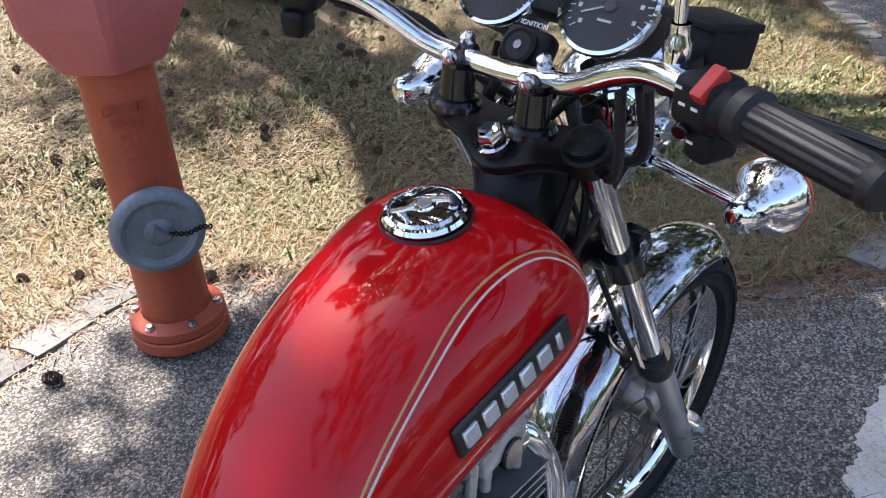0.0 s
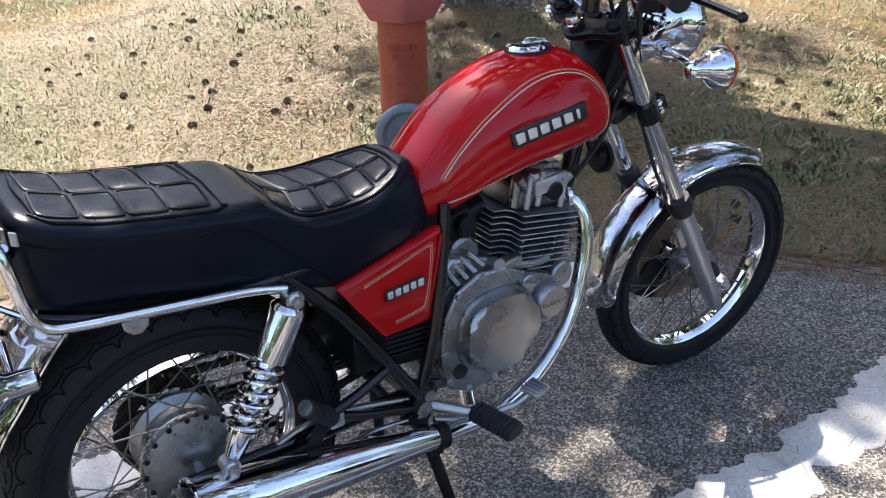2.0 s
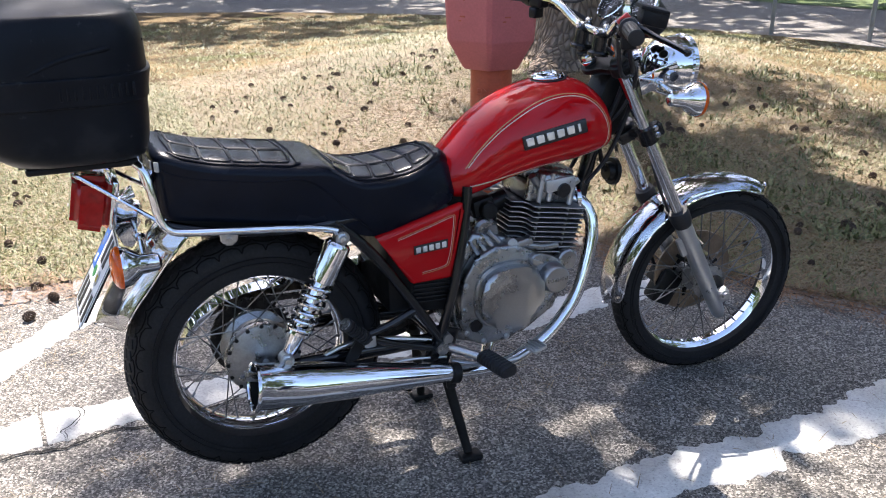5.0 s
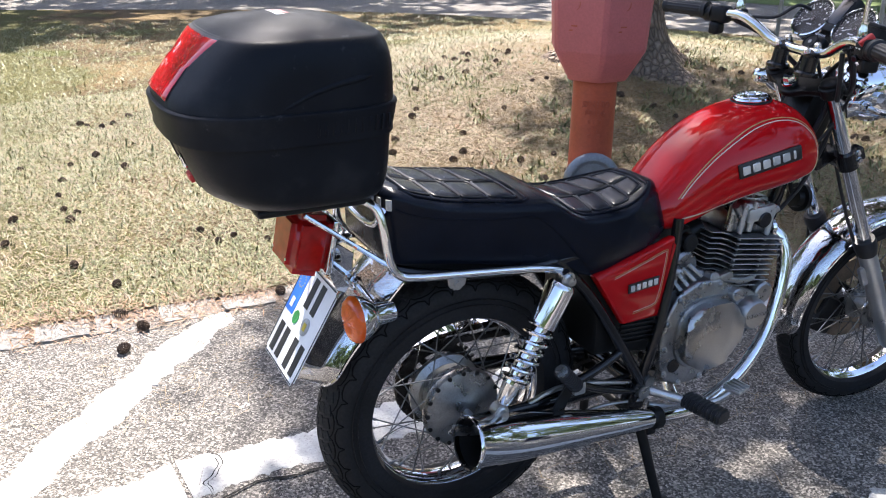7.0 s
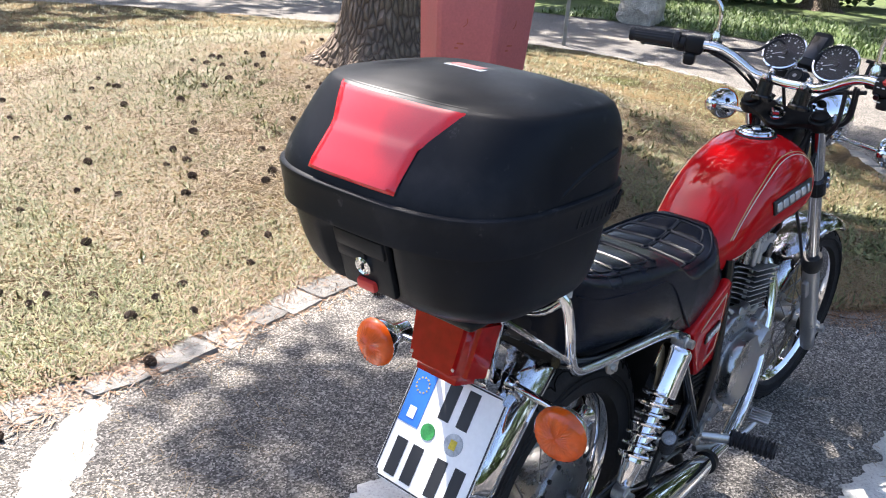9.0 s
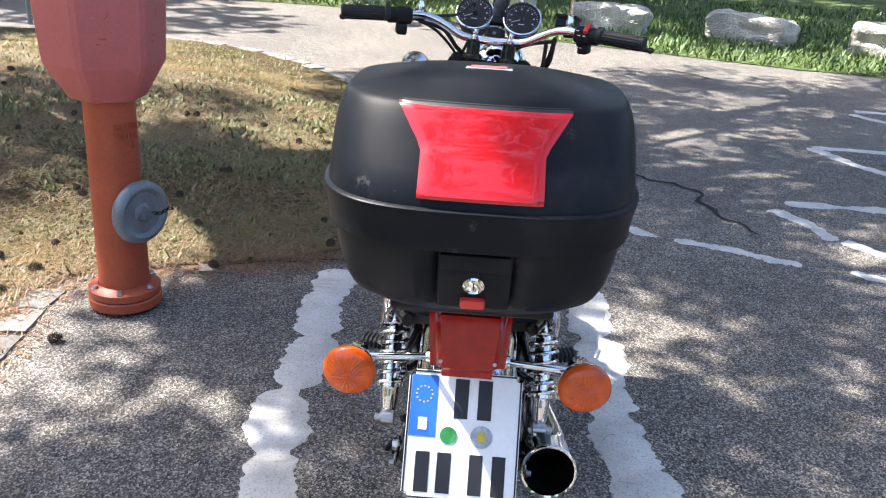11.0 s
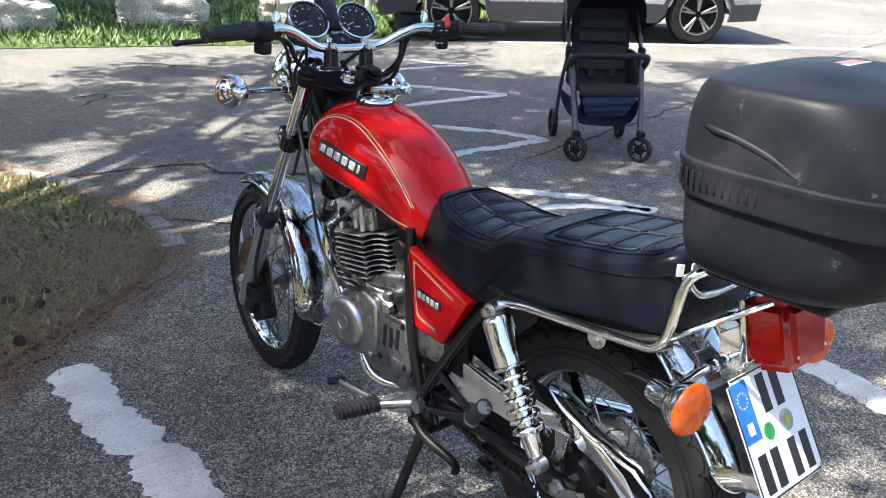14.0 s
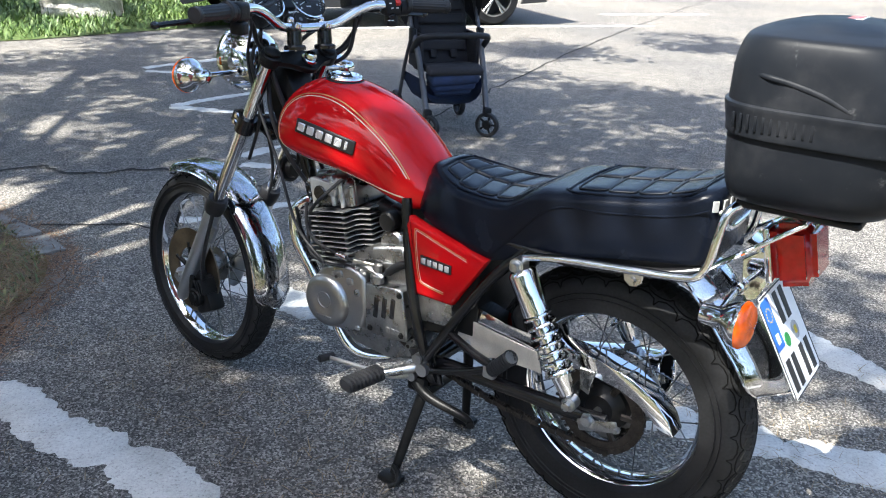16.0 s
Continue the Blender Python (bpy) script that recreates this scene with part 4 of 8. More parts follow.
# ---- headlamp and front indicators ----
HD = Vector((1, 0, -0.10)).normalized()
HC = Vector((1.090, 0, 0.945))
b = B()
lathe(b, [(-0.045, 0.0), (-0.043, 0.022), (-0.034, 0.047), (-0.012, 0.066), (0.020, 0.077), (0.050, 0.081)], HC, HD, 40)
hl = part("headlamp", b, CHROME, bike, "round chromed headlamp", turn=STEER)
b = B()
ring(b, [(0.048, 0.081), (0.052, 0.0845), (0.064, 0.0835), (0.066, 0.078), (0.056, 0.076)], HC, HD, 48)
part("headlamp_rim", b, CHROME, hl, turn=STEER)
b = B()
lathe(b, [(0.055, 0.078), (0.066, 0.058), (0.072, 0.03), (0.074, 0.0)], HC, HD, 40)
part("headlamp_lens", b, GLASS, hl, turn=STEER)
b = B()
lathe(b, [(0.05, 0.076), (0.02, 0.058), (0.0, 0.03), (-0.01, 0.0)], HC, HD, 40)
part("reflector", b, CHROME, hl, turn=STEER)
for s in (-1, 1):
    b = B()
    box(b, (1.04, s * 0.086, 0.935), (0.11, 0.006, 0.05), (0, -18, 0), 0.002)
    cyl(b, (1.075, s * 0.080, 0.94), (1.075, s * 0.098, 0.94), 0.014, bev=0.002)
    part("headlamp_stay", b, CHROME, hl, turn=STEER)


def indicator(c, d, root, turn, name):
    """A round indicator that looks along d, with its stalk from root."""
    c, d = Vector(c), Vector(d).normalized()
    b = B()
    lathe(b, [(-0.0745, 0.0), (-0.0738, 0.006), (-0.0715, 0.0125), (-0.067, 0.0175), (-0.034, 0.0205), (-0.026, 0.028), (-0.010, 0.0385), (0.0, 0.0415), (0.004, 0.0415), (0.004, 0.036)], c, d, 32)
    t = part(name, b, CHROME, bike, "chromed round indicator with amber lens", turn=turn)
    b = B()
    prof = [(0.004, 0.0425), (0.010, 0.0420), (0.016, 0.036), (0.020, 0.025), (0.022, 0.012), (0.0225, 0.0)]
    u = d.orthogonal().normalized()
    v = d.cross(u)
    bridge(b, [[b.verts.new(c + d * (f + (0.0012 if k % 2 and 0.011 < f < 0.0223 else 0.0)) + (u * math.cos(math.pi * k / 28) + v * math.sin(math.pi * k / 28)) * max(r, 1e-4)) for k in range(56)] for f, r in prof])
    part("lens", b, AMBER, t, "ribbed amber lens", turn=turn)
    b = B()
    tube(b, [Vector(root), c - d * 0.042], 0.0065, 10)
    lathe(b, [(0, 0.013), (0.004, 0.014), (0.014, 0.010)], root, c - d * 0.042 - Vector(root), 16)
    part("stalk", b, CHROME, t, turn=turn)


for s in (-1, 1):
    indicator((1.052, s * 0.232, 0.918), (1, s * 0.02, -0.08), (1.040, s * 0.092, 0.922), STEER, "front_indicator")
    indicator((-0.281, s * 0.187, 0.680), (-1, s * 0.05, 0.0), (-0.235, s * 0.055, 0.688), None, "rear_indicator")

# ---- tank ----
TK = curve_of([(0.462, 0.768, 0.680, 0.076), (0.50, 0.806, 0.674, 0.096), (0.55, 0.853, 0.682, 0.109), (0.62, 0.897, 0.703, 0.119), (0.70, 0.925, 0.722, 0.129), (0.78, 0.938, 0.733, 0.137),
               (0.84, 0.930, 0.744, 0.135), (0.880, 0.903, 0.752, 0.120), (0.903, 0.868, 0.764, 0.094), (0.917, 0.825, 0.785, 0.052)])


def tank_at(x, th):
    """The tank's skin at x; th from 0 on top to pi below, on the left side for th > 0."""
    zt, zb, w = TK(x, 1), TK(x, 2), TK(x, 3)
    zm = zb + (zt - zb) * (0.40 - 0.10 * max(0.0, min(1.0, (0.60 - x) / 0.12)))
    s, c = math.sin(abs(th)), math.cos(th)
    y = w * abs(s) ** 0.86
    z = zm + ((zt - zm) * abs(c) ** 0.92 if c > 0 else -(zm - zb) * abs(c) ** 0.70)
    return Vector((x, math.copysign(y, th) if th else 0.0, z))


def tank_th(x, z):
    lo, hi = 0.0, math.pi
    for _ in range(40):
        mid = (lo + hi) / 2
        lo, hi = (mid, hi) if tank_at(x, mid).z > z else (lo, mid)
    return lo


def tank_normal(x, th):
    a = tank_at(x + 0.003, th) - tank_at(x - 0.003, th)
    c = tank_at(x, th + 0.02) - tank_at(x, th - 0.02)
    n = a.cross(c).normalized()
    return n if n.y * th > 0 else -n


b = B()
rings = []
for i in range(65):
    f = i / 64
    x = 0.462 + 0.455 * (0.5 - 0.5 * math.cos(math.pi * f)) if f > 0.5 else 0.462 + 0.455 * f
    rings.append([b.verts.new(tank_at(x, -math.pi + 2 * math.pi * (k + 0.5) / 56)) for k in range(56)])
bridge(b, rings)
tank = part("fuel_tank", b, REDPAINT, bike, "glossy red teardrop fuel tank with gold pinstripes", sharp=60)


def pinstripe(s):
    up = [(0.503, 0.757), (0.54, 0.800), (0.60, 0.850), (0.68, 0.893), (0.75, 0.911), (0.81, 0.907), (0.850, 0.880), (0.875, 0.835), (0.877, 0.795), (0.856, 0.768), (0.80, 0.752), (0.70, 0.739), (0.60, 0.727), (0.505, 0.712)]
    for mat, off, r in ((GOLD, 0.0, 0.0021), (CREAM, 0.0058, 0.0018)):
        b = B()
        cx, cz = 0.70, 0.80
        pts = []
        for x, z in up:
            k = 1 - off / math.hypot(x - cx, z - cz)
            x, z = cx + (x - cx) * k, cz + (z - cz) * k
            pts.append((x, z))
        p3 = [Vector((x, 0, z)) for x, z in pts]
        q = [tank_at(v.x, s * tank_th(v.x, v.z)) - tank_normal(v.x, s * tank_th(v.x, v.z)) * (r - 0.0006) for v in spline(p3, 6)]
        tube(b, q, r, 6, 1)
        part("pinstripe", b, mat, tank, "fine gold and cream pinstripe")


both(pinstripe)


def word(bm, m, widths, h, depth, gap, slant=0.0):
    """A row of plain bars that stands in for lettering, centred on the pose m."""
    total = sum(widths) + gap * (len(widths) - 1)
    x = -total / 2
    for w in widths:
        t = bmesh.new()
        bmesh.ops.create_cube(t, size=1.0)
        bmesh.ops.scale(t, vec=(w, h, depth), verts=t.verts)
        bmesh.ops.bevel(t, geom=t.edges[:], offset=min(w, h, depth) * 0.22, segments=1, affect="EDGES")
        t.transform(m @ Matrix.Translation((x + w / 2, 0, 0)) @ Matrix.Shear("XZ", 4, (0, 0)))
        join(bm, t)
        x += w + gap


def tank_badge(s):
    p0, p1 = tank_at(0.640, s * tank_th(0.640, 0.810)), tank_at(0.797, s * tank_th(0.797, 0.842))
    c = (p0 + p1) / 2
    xm = c.x
    th = s * tank_th(xm, c.z)
    c, n = tank_at(xm, th), tank_normal(xm, th)
    u = (p1 - p0) if s < 0 else (p0 - p1)
    m = basis(c + n * 0.001, u, n)
    if (m.to_3x3() @ Vector((0, 1, 0))).z < 0:
        m = m @ Matrix.Diagonal((1, -1, 1, 1))
    b = B()
    box(b, None, (0.166, 0.034, 0.007), bev=0.0033, seg=3, m=m)
    bd = part("tank_badge", b, BADGEBLACK, tank, "black badge with silver blocks")
    for k in range(6):
        b = B()
        w = 0.0190 if k < 5 else 0.007
        x = -0.0655 + k * 0.0262 if k < 5 else 0.062
        box(b, None, (w, 0.0195, 0.005), bev=0.0015, seg=1, m=m @ Matrix.Translation((x, 0, 0.0042)))
        part("badge_block", b, SILVER, bd)


both(tank_badge)
# filler cap
CN = (tank_at(0.768, 0.05).cross(Vector((0, 0, 0))) + Vector((-0.10, 0, 1))).normalized()
CC = Vector((0.770, 0, TK(0.770, 1) - 0.001))
b = B()
lathe(b, [(-0.004, 0.042), (0.004, 0.043), (0.008, 0.0405), (0.009, 0.037), (0.008, 0.036), (0.011, 0.033), (0.0125, 0.018), (0.0125, 0.011), (0.0145, 0.010), (0.015, 0.0)], CC, CN, 48)
fillcap = part("filler_cap", b, CHROME, tank, "chromed round filler cap")
b = B()
lathe(b, [(0.0148, 0.0075), (0.016, 0.007), (0.016, 0.0)], CC, CN, 24)
part("cap_lock", b, STEEL, fillcap)
b = B()
for k in range(26):
    a = math.pi * k / 25 - math.pi * 1.02
    w = Vector((math.cos(a), math.sin(a), 0))
    box(b, None, (0.0022, 0.0012, 0.0004), bev=0.0, m=basis(CC + w * 0.027 + CN * 0.0118, w, CN))
part("cap_lettering", b, INK, fillcap)
b = B()
ring(b, [(-0.006, 0.0445), (-0.001, 0.0465), (0.001, 0.0445)], CC, CN, 48)
part("cap_gasket", b, RUBBER, fillcap)

# ---- seat ----
ST = curve_of([(-0.200, 0.860, 0.840, 0.752, 0.078), (-0.196, 0.873, 0.854, 0.742, 0.098), (-0.186, 0.880, 0.861, 0.736, 0.114), (-0.168, 0.879, 0.859, 0.732, 0.124), (-0.14, 0.868, 0.848, 0.728, 0.129), (-0.08, 0.851, 0.830, 0.719, 0.132), (0.0, 0.839, 0.817, 0.705, 0.136),
               (0.06, 0.831, 0.809, 0.694, 0.138), (0.12, 0.823, 0.802, 0.684, 0.138), (0.155, 0.818, 0.797, 0.680, 0.137), (0.175, 0.808, 0.789, 0.667, 0.136), (0.205, 0.787, 0.771, 0.652, 0.135), (0.23, 0.775, 0.758, 0.641, 0.134), (0.26, 0.770, 0.753, 0.633, 0.133), (0.30, 0.769, 0.752, 0.631, 0.130),
               (0.35, 0.773, 0.756, 0.650, 0.127), (0.40, 0.784, 0.766, 0.662, 0.121), (0.435, 0.795, 0.776, 0.672, 0.112), (0.455, 0.798, 0.778, 0.678, 0.104), (0.470, 0.790, 0.768, 0.684, 0.094), (0.482, 0.766, 0.748, 0.690, 0.078)])


def nose(x):
    """How far the upper skin narrows towards the tank."""
    f = max(0.0, min(1.0, (x - 0.335) / 0.145))
    return 1 - 0.46 * f * f * (3 - 2 * f) ** 0.5


def seat_at(x, s):
    """The seat's upper skin at x; s from -1 to 1 across."""
    zt, ze, w = ST(x, 1), ST(x, 2), ST(x, 4) * nose(x)
    return Vector((x, w * s, ze + (zt - ze) * (1 - abs(s) ** 7.0) ** 0.6))


b = B()
rings = []
for i in range(91):
    x = -0.200 + 0.682 * (i / 90) ** 1.25
    zt, ze, zb, w = (ST(x, k) for k in (1, 2, 3, 4))
    loop = [Vector((x, 0.75 * w, zb)), Vector((x, 0.93 * w, zb + 0.004)), Vector((x, 0.975 * w, zb + 0.016)), Vector((x, w * (0.7 + 0.3 * nose(x)), zb + (ze - zb) * 0.5)), Vector((x, w * (0.2 + 0.8 * nose(x)) * 1.005, ze - 0.004))]
    up = [seat_at(x, math.cos(math.pi * k / 22)) for k in range(23)]
    rings.append([b.verts.new(v) for v in loop + up + [Vector((v.x, -v.y, v.z)) for v in loop[::-1]]])
bridge(b, rings)
seat = part("seat", b, VINYL, bike, "black stepped vinyl seat with quilted panels", sharp=50)

# lighter than the seat: the gloss along the seams is put in the colour
SEAMVINYL = paint("lightened_seam_vinyl", (0.018, 0.020, 0.024), 0.40, 0.0, 0.3, 20, 300, spec=0.3)


def quilt(x0, x1, s0, s1, x0b=None, x1b=None):
    """One padded field of the seat's top with its seam."""
    b = B()
    n = 12
    grid = []
    x0b, x1b = (x0 if x0b is None else x0b), (x1 if x1b is None else x1b)
    edge = []
    for i in range(n + 1):
        row = []
        for j in range(n + 1):
            u, v = -1 + 2 * i / n, -1 + 2 * j / n
            u, v = u * (1 - 0.09 * v ** 6), v * (1 - 0.07 * u ** 6)
            f = (v + 1) / 2
            s = s0 + (s1 - s0) * f
            x = (x0 + (x0b - x0) * f) + ((x1 + (x1b - x1) * f) - (x0 + (x0b - x0) * f)) * (u + 1) / 2
            p = seat_at(x, s)
            nn = (seat_at(x + 0.004, s) - seat_at(x - 0.004, s)).cross(seat_at(x, s + 0.02) - seat_at(x, s - 0.02)).normalized()
            lift = 0.0042 * max(0.0, (1 - abs(u) ** 4) * (1 - abs(v) ** 5)) ** 0.7
            row.append(b.verts.new(p + nn * (lift - 0.001)))
            if i in (0, n) or j in (0, n):
                edge.append((i, j, p + nn * 0.0014))
        grid.append(row)
    for x, y in zip(grid, grid[1:]):
        for j in range(n):
            b.faces.new((x[j], x[j + 1], y[j + 1], y[j]))
    q = part("seat_panel", b, VINYL, seat, sharp=80)
    loop = [p for i, j, p in edge if j == 0] + [p for i, j, p in edge if i == n and j > 0] + [p for i, j, p in edge[::-1] if j == n and i < n] + [p for i, j, p in edge[::-1] if i == 0 and 0 < j < n]
    b = B()
    tube(b, loop[::2], 0.0018, 5, 2, True)
    part("seam", b, SEAMVINYL, q)


for x0, x1, bow, hw in ((-0.152, -0.098, 0.002, 0.78), (-0.0945, -0.0375, 0.002, 0.78), (-0.034, 0.0235, 0.003, 0.78), (0.027, 0.088, 0.005, 0.76), (0.192, 0.2295, 0.012, 0.72), (0.233, 0.2795, 0.010, 0.74), (0.283, 0.3295, 0.008, 0.74), (0.333, 0.3795, 0.006, 0.72), (0.383, 0.428, 0.004, 0.64)):
    for s0, s1 in ((-hw, -0.02), (0.02, hw)):
        if s0 < 0:
            quilt(x0 - bow, x1 - bow, s0, s1, x0 + bow, x1 + bow)
        else:
            quilt(x0 + bow, x1 + bow, s0, s1, x0 - bow, x1 - bow)


def welt(line, r):
    b = B()
    tube(b, line, r, 6, 4)
    part("piping", b, VINYL, seat, "raised vinyl piping")


# border seams round the two quilted fields, and the line where the cushions meet
for x0, x1, hw in ((-0.164, 0.104, 0.88), (0.182, 0.440, 0.85)):
    xs = [x0 + (x1 - x0) * k / 12 for k in range(13)]
    lift = Vector((0, 0, 0.0012))
    for s in (-1, 1):
        welt([seat_at(x, s * hw * (0.90 if k in (0, 12) else 1.0)) + lift for k, x in enumerate(xs)], 0.0024)
    for x in (x0, x1):
        welt([seat_at(x + (0.004 if x == x0 else -0.004) * abs(s) * 2, s) + lift for s in (-hw * 0.9, -0.45, 0, 0.45, hw * 0.9)], 0.0024)
for s in (-1, 1):
    welt([(0.255, s * 0.134, 0.652), (0.215, s * 0.1355, 0.692), (0.165, s * 0.1375, 0.747), (0.125, s * 0.1388, 0.782), (0.085, s * 0.1392, 0.797), (0.03, s * 0.138, 0.800), (-0.05, s * 0.1345, 0.810), (-0.11, s * 0.1312, 0.820), (-0.155, s * 0.128, 0.833), (-0.182, s * 0.124, 0.845)], 0.0019)
b = B()
back = [(ST(q / 4000, 4), q / 4000) for q in range(-800, -600, 4)]
arc, way = 0.0, [(0.0, 0.0, -0.2012), (0.072, 0.074, -0.2010)]
for (w0, x0), (w1, x1) in zip(back, back[1:]):
    arc += math.hypot(w1 - w0, x1 - x0)
    way.append((0.076 + arc, w1 + 0.0006, x1 - 0.0006))
rim_line = curve_of(way)
for k in range(5):
    for j in (-1, 1):
        d0 = 0.0125 + k * 0.025
        y, x = rim_line(d0, 1), rim_line(d0, 2)
        ty, tx = rim_line(d0 + 0.004, 1) - rim_line(d0 - 0.004, 1), rim_line(d0 + 0.004, 2) - rim_line(d0 - 0.004, 2)
        box(b, None, (0.0115, 0.020, 0.003), bev=0.0005, seg=1, m=basis((x, j * y, 0.851), (tx, j * ty, 0), (-ty, j * tx, 0)))
part("seat_lettering", b, paint("worn_lettering", (0.40, 0.40, 0.39), 0.5, 0.0, 0.2, 60), seat, "white block marking on the seat's back")

b = B()
plate(b, [(-0.175, 0.742), (-0.10, 0.728), (0.0, 0.712), (0.12, 0.694), (0.24, 0.665), (0.24, 0.640), (0.12, 0.664), (0.0, 0.684), (-0.10, 0.700), (-0.175, 0.715)], -0.108, 0.108, 0.006, 2)
part("seat_pan", b, BLACKMETAL, seat, "black pan under the seat")

# ---- side covers ----
def side_cover(s):
    lean = Matrix(((1, 0, 0, 0), (-s * 0.11, 1, 0, s * 0.11 * 0.26), (0, 0, 1, 0), (0, 0, 0, 1)))
    o = [(0.258, 0.638), (0.478, 0.682), (0.486, 0.680), (0.485, 0.665), (0.458, 0.506), (0.452, 0.498), (0.352, 0.503), (0.344, 0.508), (0.262, 0.632)]
    b = B()
    plate(b, o, s * 0.116, s * 0.144, 0.012, 4)
    sc = part("side_cover", b, REDPAINT, bike, "red side cover with gold pinstripes", turn=lean, sharp=50)
    for mat, k, r in ((GOLD, 0.0, 0.0007), (CREAM, 0.0042, 0.0006)):
        b = B()
        y = s * 0.1442
        tube(b, [(0.310, y, 0.627 - k), (0.40, y, 0.647 - k), (0.452, y, 0.659 - k), (0.461 - k, y, 0.650 - k), (0.455 - k, y, 0.59), (0.446 - k, y, 0.545 + k), (0.430, y, 0.532 + k), (0.372, y, 0.527 + k)], r, 6, 6)
        part("pinstripe", b, mat, sc, turn=lean)
    b = B()
    m = basis((0.395, s * 0.1465, 0.592), (-s * -1, 0, 0) if s < 0 else (-1, 0, 0), (0, s, 0))
    if s < 0:
        m = basis((0.395, s * 0.1465, 0.592), (1, 0, 0.02), (0, s, 0))
    box(b, None, (0.090, 0.022, 0.004), bev=0.0018, m=m)
    bd = part("cover_badge", b, BADGEBLACK, sc, "small black badge with silver blocks", turn=lean)
    for k in range(5):
        b = B()
        box(b, None, (0.0118, 0.0140, 0.003), bev=0.001, seg=1, m=m @ Matrix.Translation((-0.0340 + k * 0.0170, 0, 0.0025)))
        part("badge_block", b, SILVER, bd, turn=lean)


both(side_cover)
# battery box and rear inner panels under the seat
b = B()
box(b, (0.375, 0, 0.555), (0.16, 0.215, 0.26), bev=0.012)
box(b, (0.40, 0, 0.46), (0.11, 0.22, 0.09), (0, 8, 0), 0.01)
# black filler block, added to darken the gap between tank and seat
box(b, (0.465, 0, 0.685), (0.11, 0.15, 0.075), (0, -10, 0), 0.012)
part("air_box", b, BLACKMETAL, bike, "black air box under the side covers")
b = B()
box(b, (0.405, 0.062, 0.475), (0.10, 0.112, 0.075), (0, 4, 0), 0.008)
part("lower_side_panel", b, ALU, bike, "bare grey metal panel under the side cover")
b = B()
box(b, (0.405, -0.062, 0.475), (0.10, 0.10, 0.075), (0, 4, 0), 0.008)
ribbed = part("ribbed_side_panel", b, BLACKMETAL, bike, "black ribbed lower panel")
for k in range(6):
    b = B()
    box(b, (0.405, -0.114, 0.446 + k * 0.011), (0.10, 0.008, 0.006), (0, 4, 0), 0.002)
    part("panel_rib", b, BLACKMETAL, ribbed)

# ---- frame ----
b = B()
tube(b, [(0.925, 0, 0.80), (0.89, 0, 0.66), (0.855, 0, 0.52), (0.82, 0, 0.42)], 0.019, 12, 6)
tube(b, [(0.90, 0, 0.85), (0.70, 0, 0.80), (0.48, 0, 0.74), (0.30, 0, 0.70)], 0.02, 12, 6)
for s in (-1, 1):
    y = s * 0.125
    tube(b, [(0.505, s * 0.095, 0.715), (0.490, s * 0.108, 0.62), (0.455, y, 0.47), (0.415, s * 0.12, 0.325), (0.405, s * 0.11, 0.285)], 0.0125, 12, 6)
    tube(b, [(0.165, y, 0.688), (0.25, y, 0.60), (0.33, y, 0.485), (0.40, y, 0.375), (0.445, s * 0.118, 0.305)], 0.0125, 12, 6)
    tube(b, [(-0.185, s * 0.105, 0.725), (-0.10, y, 0.705), (0.05, y, 0.685), (0.165, y, 0.685), (0.34, s * 0.11, 0.70), (0.48, s * 0.06, 0.735)], 0.011, 10, 6)
    tube(b, [(0.355, y, 0.435), (0.28, s * 0.14, 0.415), (0.215, s * 0.15, 0.405)], 0.010, 10, 5)
    tube(b, [(0.415, s * 0.12, 0.315), (0.30, s * 0.135, 0.360), (0.225, s * 0.15, 0.400)], 0.009, 10, 5)
    box(b, (0.43, s * 0.105, 0.315), (0.07, 0.012, 0.10), (0, 20, 0), 0.004)
part("frame", b, BLACKPAINT, bike, "black enamelled tube frame")
# swing arm
b = B()
for s in (-1, 1):
    tube(b, [(0.43, s * 0.085, 0.325), (0.25, s * 0.098, 0.335), (0.05, s * 0.112, 0.345), (-0.035, s * 0.112, 0.348)], 0.018, 12, 5, flat=0.7)
cyl(b, (0.43, -0.12, 0.325), (0.43, 0.12, 0.325), 0.02)
part("swing_arm", b, BLACKPAINT, bike, "black swing arm")
for s in (-1, 1):
    b = B()
    box(b, (-0.022, s * 0.128, 0.343), (0.090, 0.006, 0.026), (0, 16, 0), 0.003)
    bolt(b, (-0.066, s * 0.13, 0.352), (0, s, 0), 0.006, 0.01)
    part("chain_adjuster", b, ALU, bike)


